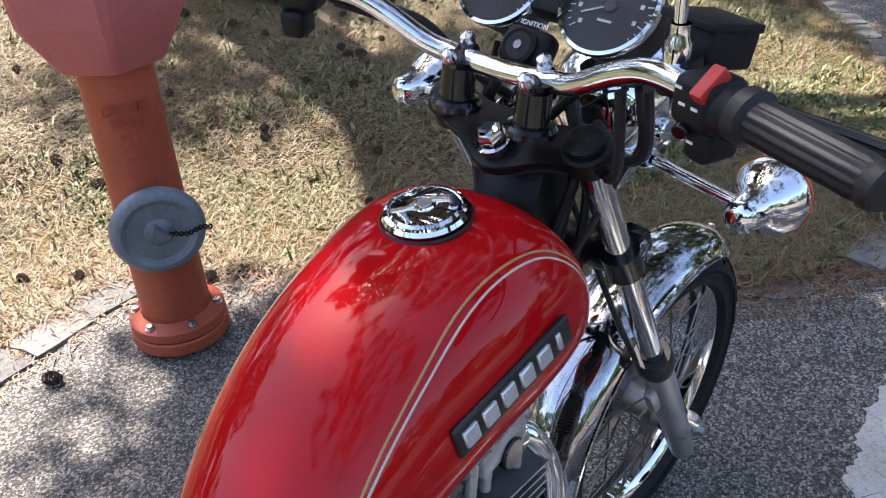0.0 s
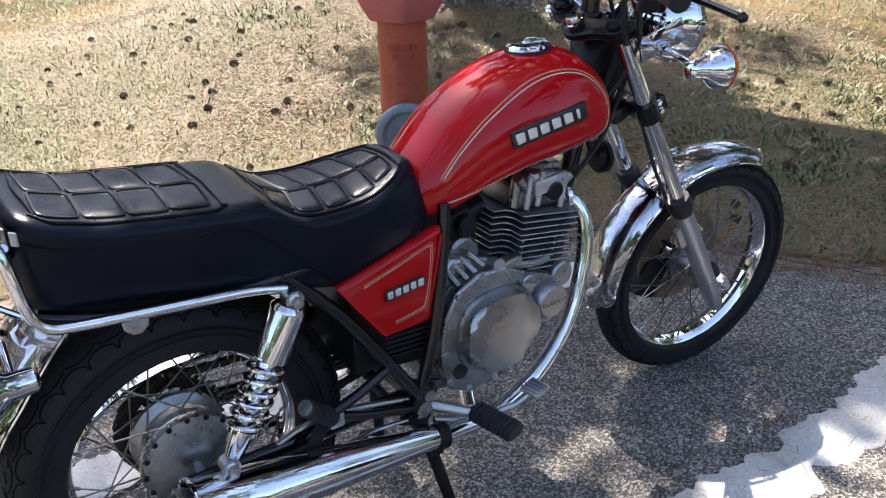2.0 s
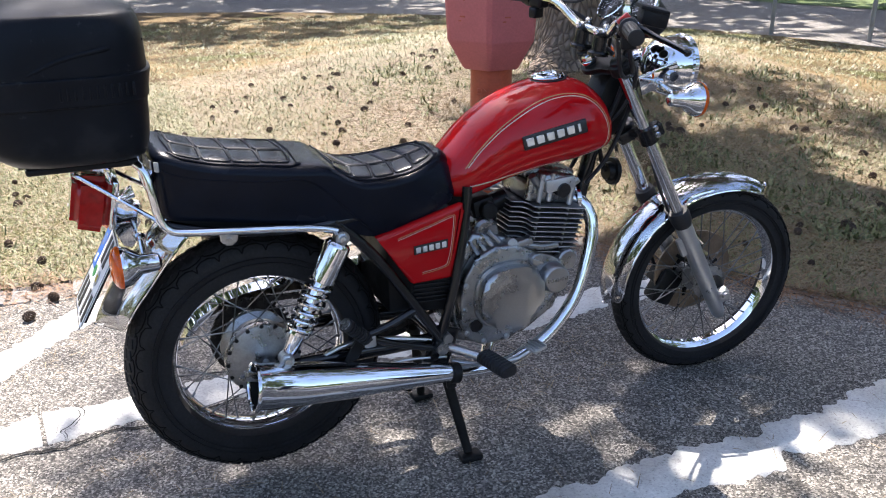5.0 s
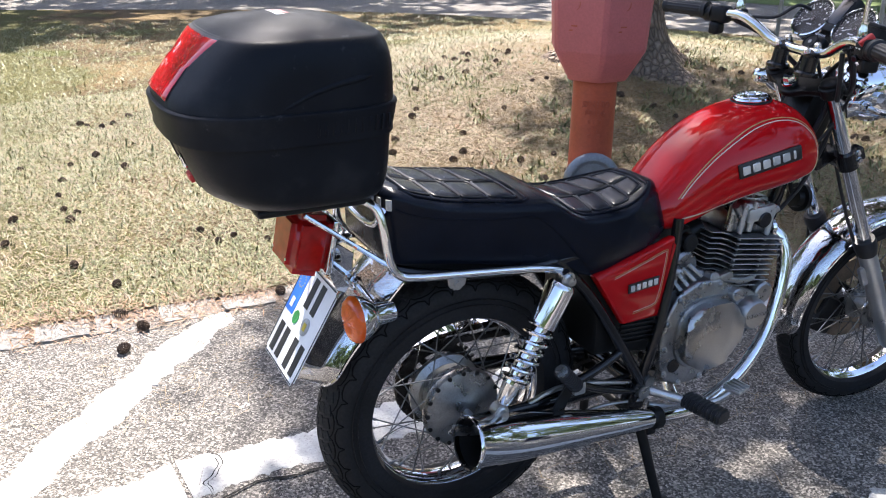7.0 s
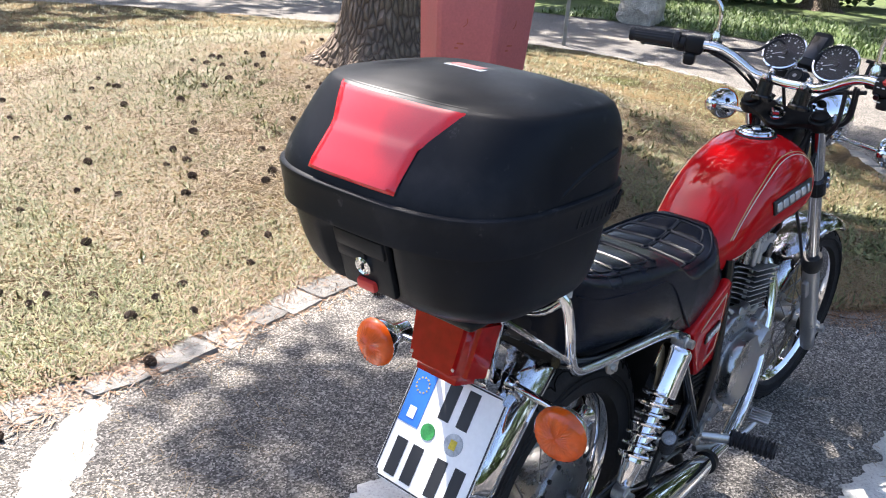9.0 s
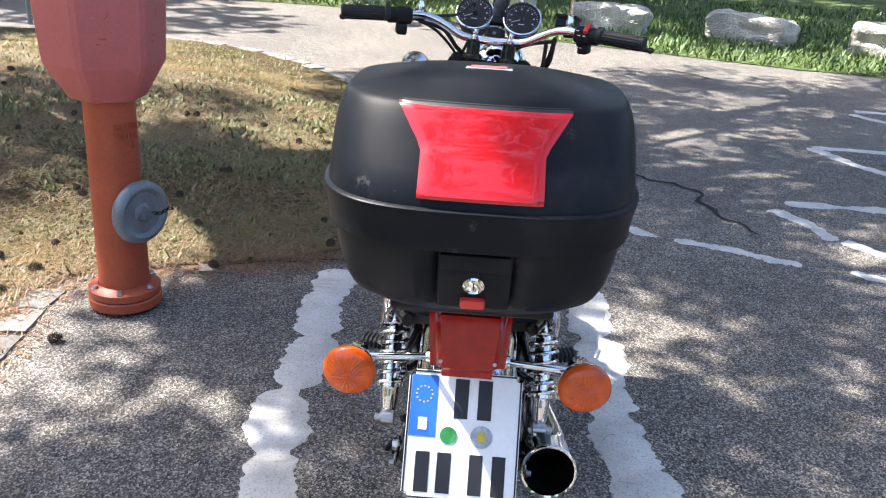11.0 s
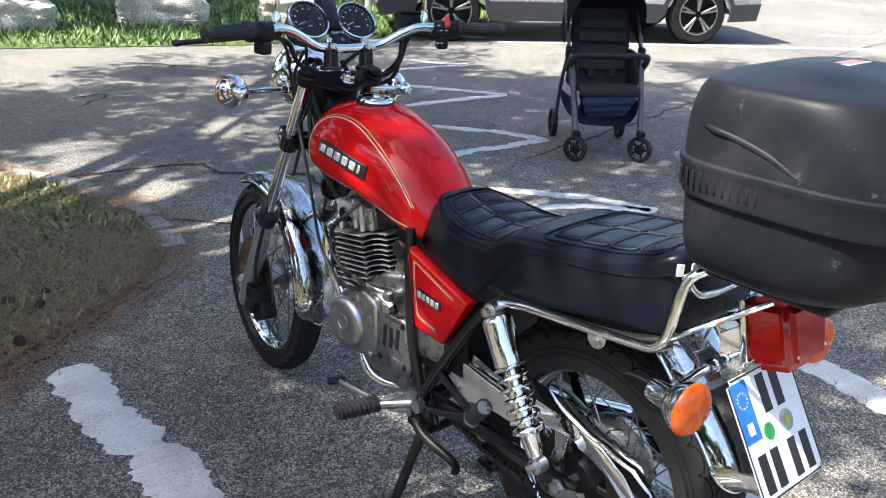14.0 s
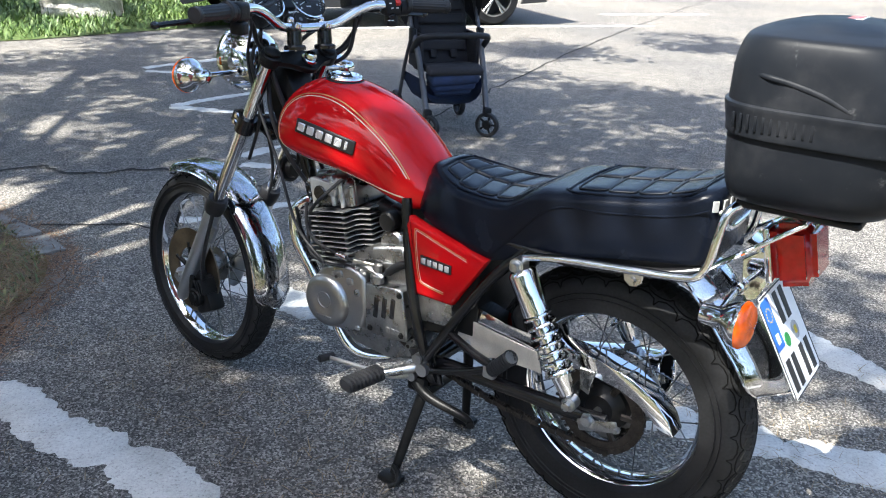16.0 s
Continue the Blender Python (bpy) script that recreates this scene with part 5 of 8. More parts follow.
def shock(s):
    top, bot = Vector((0.172, s * 0.155, 0.660)), Vector((0.030, s * 0.155, 0.392))
    d = (bot - top).normalized()
    L = (bot - top).length
    b = B()
    lathe(b, [(0.012, 0.0), (0.012, 0.024), (0.018, 0.029), (0.022, 0.0298), (0.106, 0.0298), (0.108, 0.027), (0.106, 0.0)], top, d, 32)
    sh = part("shock_absorber", b, CHROME, bike, "chrome shrouded shock absorber with coil spring")
    b = B()
    n, turns = 170, 6.5
    u = d.orthogonal().normalized()
    v = d.cross(u)
    tube(b, [top + d * (0.104 + 0.132 * k / n) + (u * math.cos(2 * math.pi * turns * k / n) + v * math.sin(2 * math.pi * turns * k / n)) * 0.0280 for k in range(n + 1)], 0.0043, 8, 1)
    part("coil_spring", b, CHROME, sh)
    b = B()
    lathe(b, [(0.09, 0.012), (0.10, 0.0170), (0.226, 0.0170), (0.228, 0.024), (0.230, 0.0290), (0.238, 0.0290), (0.240, 0.0215), (0.244, 0.0200), (L - 0.020, 0.0160), (L - 0.014, 0.0125), (L - 0.008, 0.0)], top, d, 28)
    part("damper_body", b, CHROME, sh)
    b = B()
    box(b, None, (0.006, 0.014, 0.016), bev=0.002, m=basis(top + d * 0.243 + Vector((-0.018, 0, 0)), (0, 1, 0), d))
    part("preload_tab", b, STEEL, sh)
    b = B()
    for p in (top, bot):
        lathe(b, [(-0.012, 0.0), (-0.012, 0.016), (0.012, 0.016), (0.012, 0.0)], p, (0, s, 0), 24)
        lathe(b, [(0.010, 0.0125), (0.014, 0.0125), (0.016, 0.009), (0.026, 0.009), (0.028, 0.0)], p, (0, s, 0), 12)
    part("shock_bush", b, STEEL, sh)


both(shock)

# ---- rear mudguard, lamp and plate ----
rear_guard = guard(RW, 0.340, 104, 158.5, 0.080, 0.014, "rear_mudguard", "chromed rear mudguard with rolled edge", None, crown=0.036, rise=0.064)
b = B()
for s in (-1, 1):
    plate(b, [(-0.232, 0.742), (-0.262, 0.766), (-0.288, 0.758), (-0.280, 0.700), (-0.268, 0.672), (-0.252, 0.664), (-0.240, 0.680)], s * 0.040, s * 0.044, 0.0012, 1)
box(b, (-0.26, 0, 0.765), (0.06, 0.08, 0.004), (0, -20, 0), 0.001)
part("lamp_bracket", b, CHROME, rear_guard)
b = B()
lampm = basis((-0.318, 0, 0.772), (0, -1, 0), (-0.93, 0, 0.20))
t = bmesh.new()
bmesh.ops.create_cube(t, size=1.0)
for v in t.verts:
    f = 1.0 if v.co.z < 0 else 0.90
    v.co = Vector((v.co.x * 0.138 * f * (1.0 if v.co.y > 0 else 0.86), v.co.y * 0.124 * (1.0 if v.co.z < 0 else 0.92), v.co.z * 0.078))
bmesh.ops.bevel(t, geom=t.edges[:], offset=0.017, segments=5, affect="EDGES")
t.transform(lampm)
join(b, t)
tail = part("tail_lamp", b, REDLENS, bike, "large red tail lamp", sharp=50)
b = B()
for x in (-0.040, 0.040):
    lathe(b, [(0, 0.003), (0.001, 0.0025), (0.001, 0)], lampm @ Vector((x, -0.030, 0.039)), lampm.to_3x3() @ Vector((0, 0, 1)), 10)
part("lamp_screw", b, STEEL, tail)
b = B()
box(b, None, (0.112, 0.104, 0.014), bev=0.004, m=lampm @ Matrix.Translation((0, 0, -0.043)))
part("lamp_base", b, CHROME, tail)
pm = basis((-0.330, 0.0, 0.601), (0, -1, 0), (-0.857, 0, 0.50))
pm = pm if (pm.to_3x3() @ Vector((0, 1, 0))).z > 0 else pm @ Matrix.Rotation(math.pi, 4, "Z")
b = B()
t = bmesh.new()
bmesh.ops.create_cube(t, size=1.0)
bmesh.ops.scale(t, vec=(0.180, 0.200, 0.0016), verts=t.verts)
bmesh.ops.bevel(t, geom=[e for e in t.edges if abs(e.verts[0].co.z - e.verts[1].co.z) > 1e-5], offset=0.010, segments=5, affect="EDGES")
t.transform(pm)
join(b, t)
npl = part("number_plate", b, WHITE, bike, "white number plate with blue band and two seals")
for cx, cy, w, h, mat, nm in ((0.0, 0.0975, 0.160, 0.0026, INK, "plate_border"), (0.0, -0.0975, 0.160, 0.0026, INK, "plate_border"), (-0.0875, 0.0, 0.0026, 0.180, INK, "plate_border"), (0.0875, 0.0, 0.0026, 0.180, INK, "plate_border"),
                              (-0.064, 0.044, 0.042, 0.096, BLUE, "blue_band"), (-0.064, 0.016, 0.014, 0.019, WHITE, "country_mark"),
                              (-0.005, 0.058, 0.022, 0.062, INK, "plate_bar"), (0.032, 0.058, 0.022, 0.062, INK, "plate_bar"),
                              (-0.060, -0.058, 0.022, 0.062, INK, "plate_bar"), (-0.026, -0.058, 0.022, 0.062, INK, "plate_bar"), (0.024, -0.058, 0.021, 0.062, INK, "plate_bar"), (0.060, -0.058, 0.021, 0.062, INK, "plate_bar")):
    b = B()
    box(b, None, (w, h, 0.0010), bev=0.0, m=pm @ Matrix.Translation((cx, cy, 0.0012 if nm != "country_mark" else 0.0022)))
    part(nm, b, mat, npl)
for cx, r, mat in ((-0.022, 0.0135, GREENSEAL), (0.030, 0.0175, GREYSEAL)):
    b = B()
    lathe(b, [(0.0008, r), (0.0022, r), (0.0022, 0.0)], pm @ Vector((cx, 0.0 if cx < 0 else 0.001, 0)), pm.to_3x3() @ Vector((0, 0, 1)), 28)
    part("seal", b, mat, npl)
b = B()
box(b, None, (0.012, 0.015, 0.0008), bev=0.0, m=pm @ Matrix.Translation((0.030, 0.001, 0.0026)))
part("seal_shield", b, YELLOWSEAL, npl)
b = B()
for k in range(12):
    a = k * math.pi / 6
    box(b, None, (0.0026, 0.0026, 0.0006), bev=0.0, m=pm @ Matrix.Translation((-0.064 + 0.0125 * math.cos(a), 0.062 + 0.0125 * math.sin(a), 0.0020)))
part("star_ring", b, YELLOWSEAL, npl)
b = B()
box(b, None, (0.150, 0.170, 0.006), bev=0.002, m=pm @ Matrix.Translation((0, 0, -0.006)))
part("plate_holder", b, BLACKMETAL, npl)

# ---- grab rail and carrier ----
def rail(s):
    b = B()
    tube(b, [(0.168, s * 0.143, 0.672), (0.10, s * 0.143, 0.688), (-0.06, s * 0.143, 0.706), (-0.145, s * 0.141, 0.715), (-0.180, s * 0.139, 0.724), (-0.197, s * 0.137, 0.750), (-0.205, s * 0.133, 0.80), (-0.212, s * 0.122, 0.845), (-0.228, s * 0.104, 0.862), (-0.250, s * 0.088, 0.866), (-0.28, s * 0.080, 0.866)], 0.0085, 12, 6)
    r = part("carrier_rail", b, CHROME, bike, "chromed carrier rail")
    b = B()
    tube(b, [(-0.190, s * 0.139, 0.738), (-0.34, s * 0.100, 0.850)], 0.0048, 8)
    part("strut", b, CHROME, r)
    b = B()
    plate(b, [(-0.045, 0.702), (-0.085, 0.704), (-0.083, 0.686), (-0.075, 0.676), (-0.060, 0.674), (-0.048, 0.684)], s * 0.139, s * 0.145, 0.0015, 1)
    lathe(b, [(0, 0.007), (0.006, 0.006), (0.006, 0)], (-0.066, s * 0.145, 0.688), (0, s, 0), 8)
    part("rail_lug", b, STEEL, r)


both(rail)
b = B()
tube(b, [(-0.205, -0.12, 0.845), (-0.20, -0.06, 0.80), (-0.20, 0.06, 0.80), (-0.205, 0.12, 0.845)], 0.007, 10, 6)
part("carrier_cross_bar", b, CHROME, bike)
b = B()
box(b, (-0.322, 0, 0.866), (0.205, 0.225, 0.016), bev=0.007, seg=3)
part("carrier_plate", b, PLASTIC, bike, "black plastic carrier plate")

# ---- engine ----
def blob(c, rx, rz, n=28, p=2.3):
    return [(c[0] + rx * math.copysign(abs(math.cos(a)) ** (2 / p), math.cos(a)), c[1] + rz * math.copysign(abs(math.sin(a)) ** (2 / p), math.sin(a))) for a in (2 * math.pi * k / n for k in range(n))]


b = B()
plate(b, [(0.47, 0.36), (0.49, 0.30), (0.56, 0.275), (0.68, 0.285), (0.77, 0.34), (0.80, 0.42), (0.79, 0.49), (0.70, 0.52), (0.62, 0.565), (0.53, 0.585), (0.49, 0.54), (0.47, 0.46)], -0.078, 0.078, 0.012, 3)
engine = part("engine", b, ALU, bike, "air-cooled single-cylinder engine in bare aluminium", sharp=45)
# right side: primary cover, clutch dome, oil filter cover
b = B()
plate(b, [(0.483, 0.365), (0.500, 0.315), (0.545, 0.292), (0.62, 0.293), (0.665, 0.318), (0.715, 0.365), (0.762, 0.405), (0.786, 0.45), (0.772, 0.487), (0.735, 0.505), (0.69, 0.522), (0.635, 0.552), (0.575, 0.555), (0.52, 0.530), (0.490, 0.480), (0.480, 0.42)], -0.078, -0.112, 0.008, 3)
cc = part("clutch_cover", b, ALU, engine, "cast right-hand engine cover", sharp=45)
b = B()
plate(b, blob((0.611, 0.424), 0.096, 0.090, 40, 2.5), -0.108, -0.120, 0.004, 2)
part("cover_ledge", b, ALU, cc, sharp=45)
b = B()
plate(b, blob((0.611, 0.424), 0.088, 0.082, 40, 2.5), -0.108, -0.146, 0.016, 6)
part("clutch_dome", b, POLISHED, cc, "polished round cover", sharp=60)
b = B()
cyl(b, (0.737, -0.105, 0.450), (0.737, -0.142, 0.450), 0.041, 0.037, 36, 0.005)
part("oil_filter_cover", b, POLISHED, cc)
b = B()
cyl(b, (0.785, -0.085, 0.485), (0.785, -0.112, 0.485), 0.030, 0.028, 28, 0.004)
part("breather_cover", b, ALU, cc)
b = B()
word(b, basis((0.737, -0.1425, 0.450), (1, 0, 0), (0, -1, 0)), [0.008] * 6, 0.010, 0.0016, 0.002)
part("cast_lettering", b, ALU, cc)
b = B()
cyl(b, (0.524, -0.108, 0.352), (0.524, -0.1145, 0.352), 0.017, seg=24)
part("sight_glass", b, BLACKPAINT, cc, "dark oil sight glass")
b = B()
cyl(b, (0.682, -0.104, 0.508), (0.682, -0.130, 0.508), 0.018, 0.016, 24, 0.003)
box(b, (0.682, -0.132, 0.508), (0.030, 0.008, 0.007), (0, 25, 0), 0.002)
part("oil_filler_cap", b, POLISHED, cc)
for x, z in ((0.498, 0.335), (0.545, 0.303), (0.61, 0.305), (0.66, 0.328), (0.72, 0.385), (0.772, 0.425), (0.762, 0.482), (0.70, 0.506), (0.64, 0.538), (0.58, 0.543), (0.525, 0.518), (0.495, 0.465), (0.492, 0.40)):
    b = B()
    cyl(b, (x, -0.100, z), (x, -0.1135, z), 0.0095, 0.008, 14)
    bolt(b, (x, -0.1135, z), (0, -1, 0), 0.005, 0.005)
    part("case_bolt", b, STEEL, cc)
# left side: generator cover and sprocket cover with three slots
b = B()
plate(b, [(0.806, 0.365), (0.803, 0.41), (0.788, 0.445), (0.757, 0.484), (0.712, 0.506), (0.660, 0.508), (0.630, 0.496), (0.618, 0.486), (0.612, 0.40), (0.622, 0.355), (0.66, 0.336), (0.711, 0.327), (0.765, 0.334), (0.795, 0.346)], 0.072, 0.110, 0.011, 4)
gc = part("generator_cover", b, POLISHED, engine, "polished generator cover", sharp=50)
b = B()
lathe(b, [(0.100, 0.071), (0.114, 0.069), (0.121, 0.064), (0.1255, 0.054), (0.1255, 0.034), (0.1235, 0.030), (0.1235, 0.0)], (0.737, 0, 0.399), (0, 1, 0), 44)
dome = part("generator_dome", b, POLISHED, gc, sharp=50)
b = B()
ring(b, [(0.1225, 0.018), (0.1252, 0.0195), (0.1252, 0.0215), (0.1225, 0.0225)], (0.737, 0, 0.404), (0, 1, 0), 32)
word(b, basis((0.737, 0.1260, 0.360), (-1, 0, 0), (0, 1, 0)), [0.006] * 6, 0.006, 0.002, 0.002)
part("cover_emblem", b, ALU, dome)
# cast bosses along the cover's upper edge
for x, z, w in ((0.700, 0.480, 0.030), (0.662, 0.470, 0.022), (0.640, 0.445, 0.016)):
    b = B()
    box(b, (x, 0.106, z), (w, 0.018, 0.020), (0, 18, 0), 0.005)
    part("cast_boss", b, ALU, gc)
b = B()
plate(b, [(0.616, 0.480), (0.56, 0.483), (0.516, 0.491), (0.504, 0.484), (0.486, 0.372), (0.492, 0.357), (0.545, 0.352), (0.616, 0.352)], 0.072, 0.1085, 0.006, 3)
spc = part("sprocket_cover", b, ALU, engine, "cast cover with three slots", sharp=45)
# the cover is uncut: black blocks give the slots their dark inside
for k in range(3):
    b = B()
    box(b, (0.582 - k * 0.025, 0.1075, 0.424 + k * 0.005), (0.014, 0.005, 0.054), (0, -5, 0), 0.002)
    part("slot", b, BLACKPAINT, spc, "black block painting a slot's dark")
b = B()
word(b, basis((0.530, 0.1090, 0.375), (-1, 0, 0), (0, 1, 0)), [0.012, 0.012, 0.012], 0.014, 0.002, 0.003)
part("cast_lettering", b, ALU, spc)
for x, z in ((0.505, 0.372), (0.600, 0.365), (0.512, 0.474)):
    b = B()
    bolt(b, (x, 0.108, z), (0, 1, 0), 0.006, 0.005)
    part("case_bolt", b, BLACKMETAL, spc)
for x, z in ((0.640, 0.352), (0.785, 0.360), (0.775, 0.447), (0.716, 0.478)):
    b = B()
    bolt(b, (x, 0.108, z), (0, 1, 0), 0.006, 0.006)
    part("case_bolt", b, STEEL, gc)
# casting over the starter, the clutch arm on its post and its cable
b = B()
plate(b, [(0.475, 0.50), (0.475, 0.40), (0.484, 0.40), (0.500, 0.500), (0.62, 0.497), (0.665, 0.500), (0.680, 0.518), (0.61, 0.532), (0.53, 0.540), (0.482, 0.530)], 0.070, 0.082, 0.003, 2)
part("crankcase_top", b, ALU, engine, "cast grey top of the crankcase")
b = B()
lathe(b, [(0.485, 0.0), (0.485, 0.017), (0.505, 0.017), (0.508, 0.012), (0.530, 0.012), (0.533, 0.0)], (0.588, 0.097, 0), (0, 0, 1), 20)
part("clutch_post", b, ALU, engine)
b = B()
tube(b, [(0.588, 0.097, 0.524), (0.618, 0.106, 0.527), (0.650, 0.112, 0.528)], 0.006, 8, flat=0.5)
part("clutch_arm", b, STEEL, engine, "steel clutch arm")
b = B()
cyl(b, (0.700, 0.114, 0.535), (0.672, 0.112, 0.530), 0.008, seg=12)
part("cable_adjuster", b, CHROME, engine)
b = B()
tube(b, [(0.655, 0.112, 0.528), (0.71, 0.114, 0.537), (0.76, 0.117, 0.550), (0.795, 0.116, 0.580), (0.805, 0.108, 0.64)], 0.0042, 8)
part("clutch_cable", b, RUBBER, engine)
b = B()
tube(b, [(0.56, 0.090, 0.515), (0.53, 0.095, 0.54), (0.505, 0.090, 0.55)], 0.010, 10)
part("breather_hose", b, RUBBER, engine)
# crankcase ribs, starter and studs on top
b = B()
cyl(b, (0.575, -0.062, 0.575), (0.575, 0.062, 0.575), 0.036, bev=0.006)
cyl(b, (0.62, -0.075, 0.520), (0.66, -0.085, 0.548), 0.012)
for k in range(4):
    tube(b, [(0.52 + k * 0.018, -0.070, 0.565 + 0.006 * k), (0.535 + k * 0.02, -0.095, 0.535 + 0.008 * k)], 0.006, 8)
part("starter_motor", b, ALU, engine)
# cylinder: each cooling fin is a piece of its own
UP = Vector((0.17, 0, 0.985)).normalized()
FWD = Vector((UP.z, 0, -UP.x))
C0 = Vector((0.733, 0, 0.478))
# core in black, so the shade between the fins is already in its colour
b = B()
box(b, None, (0.120, 0.125, 0.185), bev=0.02, seg=3, m=basis(C0 + UP * 0.075, FWD, UP))
part("cylinder_barrel", b, BLACKMETAL, engine)
for k in range(11):
    b = B()
    w, d = (0.218, 0.192) if k < 7 else (0.232, 0.205)
    t = bmesh.new()
    bmesh.ops.create_cube(t, size=1.0)
    bmesh.ops.scale(t, vec=(w, d, 0.0029), verts=t.verts)
    bmesh.ops.bevel(t, geom=[e for e in t.edges if abs(e.verts[0].co.z - e.verts[1].co.z) > 1e-5], offset=0.042, segments=5, affect="EDGES")
    t.transform(basis(C0 + UP * (0.020 + 0.0132 * k), FWD, UP))
    join(b, t)
    part("cooling_fin", b, FINDARK, engine)
    # thin lighter slab that shows only along the fin's edge
    b = B()
    t = bmesh.new()
    bmesh.ops.create_cube(t, size=1.0)
    bmesh.ops.scale(t, vec=(w + 0.0014, d + 0.0014, 0.0021), verts=t.verts)
    bmesh.ops.bevel(t, geom=[e for e in t.edges if abs(e.verts[0].co.z - e.verts[1].co.z) > 1e-5], offset=0.0425, segments=5, affect="EDGES")
    t.transform(basis(C0 + UP * (0.020 + 0.0132 * k), FWD, UP))
    join(b, t)
    part("fin_edge", b, FINALU, engine, "fin edge lighter than the fin's faces")
for s in (-1, 1):
    for dx in (-0.045, 0.040):
        b = B()
        box(b, None, (0.0035, 0.010, 0.150), bev=0.0015, m=basis(C0 + UP * 0.08 + FWD * dx + Vector((0, s * 0.078, 0)), FWD, UP))
        part("fin_bridge", b, FINALU, engine)
# head
H0 = C0 - UP * 0.014 - FWD * 0.012
b = B()
box(b, None, (0.140, 0.150, 0.050), bev=0.012, seg=3, m=basis(H0 + UP * 0.194, FWD, UP))
box(b, None, (0.100, 0.165, 0.045), bev=0.018, seg=3, m=basis(H0 + UP * 0.226 + FWD * 0.008, FWD, UP))
box(b, None, (0.150, 0.085, 0.030), bev=0.010, seg=3, m=basis(H0 + UP * 0.238, FWD, UP))
for s in (-1, 1):
    for dx in (-0.062, 0.056):
        cyl(b, H0 + UP * 0.175 + FWD * dx + Vector((0, s * 0.066, 0)), H0 + UP * 0.232 + FWD * dx + Vector((0, s * 0.066, 0)), 0.011)
        tube(b, [H0 + UP * 0.205 + FWD * (dx * 0.6) + Vector((0, s * 0.070, 0)), H0 + UP * 0.238 + FWD * dx * 1.15 + Vector((0, s * 0.078, 0))], 0.010, 10)
head = part("cylinder_head", b, ALU, engine, "cast aluminium cylinder head", sharp=45)
for s in (-1, 1):
    for dx, dz in ((-0.040, 0.0), (-0.012, 0.004), (0.050, -0.002)):
        b = B()
        cyl(b, H0 + UP * (0.172 + dz) + FWD * dx + Vector((0, s * 0.080, 0)), H0 + UP * (0.236 + dz) + FWD * dx + Vector((0, s * 0.080, 0)), 0.0065, bev=0.001)
        bolt(b, H0 + UP * (0.236 + dz) + FWD * dx + Vector((0, s * 0.080, 0)), UP, 0.006, 0.008)
        part("head_stud", b, FINALU, head)
    b = B()
    box(b, None, (0.085, 0.016, 0.034), bev=0.006, seg=2, m=basis(H0 + UP * 0.222 + FWD * 0.012 + Vector((0, s * 0.080, 0)), FWD + UP * 0.22, (0, s, 0.0)) @ Matrix.Rotation(math.pi / 2, 4, "X"))
    part("rocker_cover", b, FINALU, head)
for s in (-1, 1):
    b = B()
    cyl(b, H0 + UP * 0.208 + FWD * 0.022 + Vector((0, s * 0.078, 0)), H0 + UP * 0.208 + FWD * 0.022 + Vector((0, s * 0.093, 0)), 0.019, bev=0.002)
    part("cam_plug", b, BLACKPAINT, head)
for s in (-1, 1):
    for dx in (-0.062, 0.056):
        b = B()
        bolt(b, H0 + UP * 0.232 + FWD * dx + Vector((0, s * 0.066, 0)), UP, 0.007, 0.009)
        part("head_nut", b, STEEL, head)
b = B()
tube(b, [H0 + UP * 0.165 + FWD * 0.02 + Vector((0, 0.085, 0)), H0 + UP * 0.165 + FWD * 0.03 + Vector((0, 0.125, 0)), H0 + UP * 0.20 + FWD * -0.01 + Vector((0, 0.13, 0)), H0 + UP * 0.245 + FWD * -0.06 + Vector((0, 0.09, 0))], 0.0045, 8)
tube(b, [H0 + UP * 0.02 + FWD * 0.115 + Vector((0, 0.05, 0)), H0 + UP * 0.10 + FWD * 0.125 + Vector((0, 0.07, 0)), H0 + UP * 0.17 + FWD * 0.10 + Vector((0, 0.10, 0))], 0.0045, 8)
tube(b, [(0.80, 0.10, 0.60), (0.79, 0.118, 0.53), (0.74, 0.12, 0.505), (0.68, 0.11, 0.505)], 0.0045, 8)
part("engine_cable", b, RUBBER, engine)
# carburettor, oil lines and clutch arm
b = B()
cyl(b, (0.655, 0.0, 0.640), (0.555, 0.0, 0.610), 0.026)
box(b, (0.585, 0.0, 0.615), (0.060, 0.075, 0.085), (0, -12, 0), 0.012)
cyl(b, (0.585, -0.035, 0.63), (0.585, -0.062, 0.63), 0.022, bev=0.004)
cyl(b, (0.585, 0.035, 0.63), (0.585, 0.070, 0.63), 0.024, bev=0.004)
part("carburettor", b, BLACKMETAL, engine)
b = B()
tube(b, [(0.66, 0.085, 0.490), (0.64, 0.10, 0.515), (0.60, 0.105, 0.515), (0.57, 0.10, 0.50)], 0.007, 8)
part("oil_pipe", b, ALU, engine)
b = B()
box(b, (0.655, -0.095, 0.548), (0.055, 0.026, 0.024), (0, -10, 0), 0.006)
cyl(b, (0.625, -0.080, 0.548), (0.625, -0.108, 0.555), 0.014, bev=0.002)
tube(b, [(0.66, -0.10, 0.545), (0.71, -0.10, 0.53), (0.76, -0.09, 0.525)], 0.009, 10)
part("oil_union", b, ALU, engine)

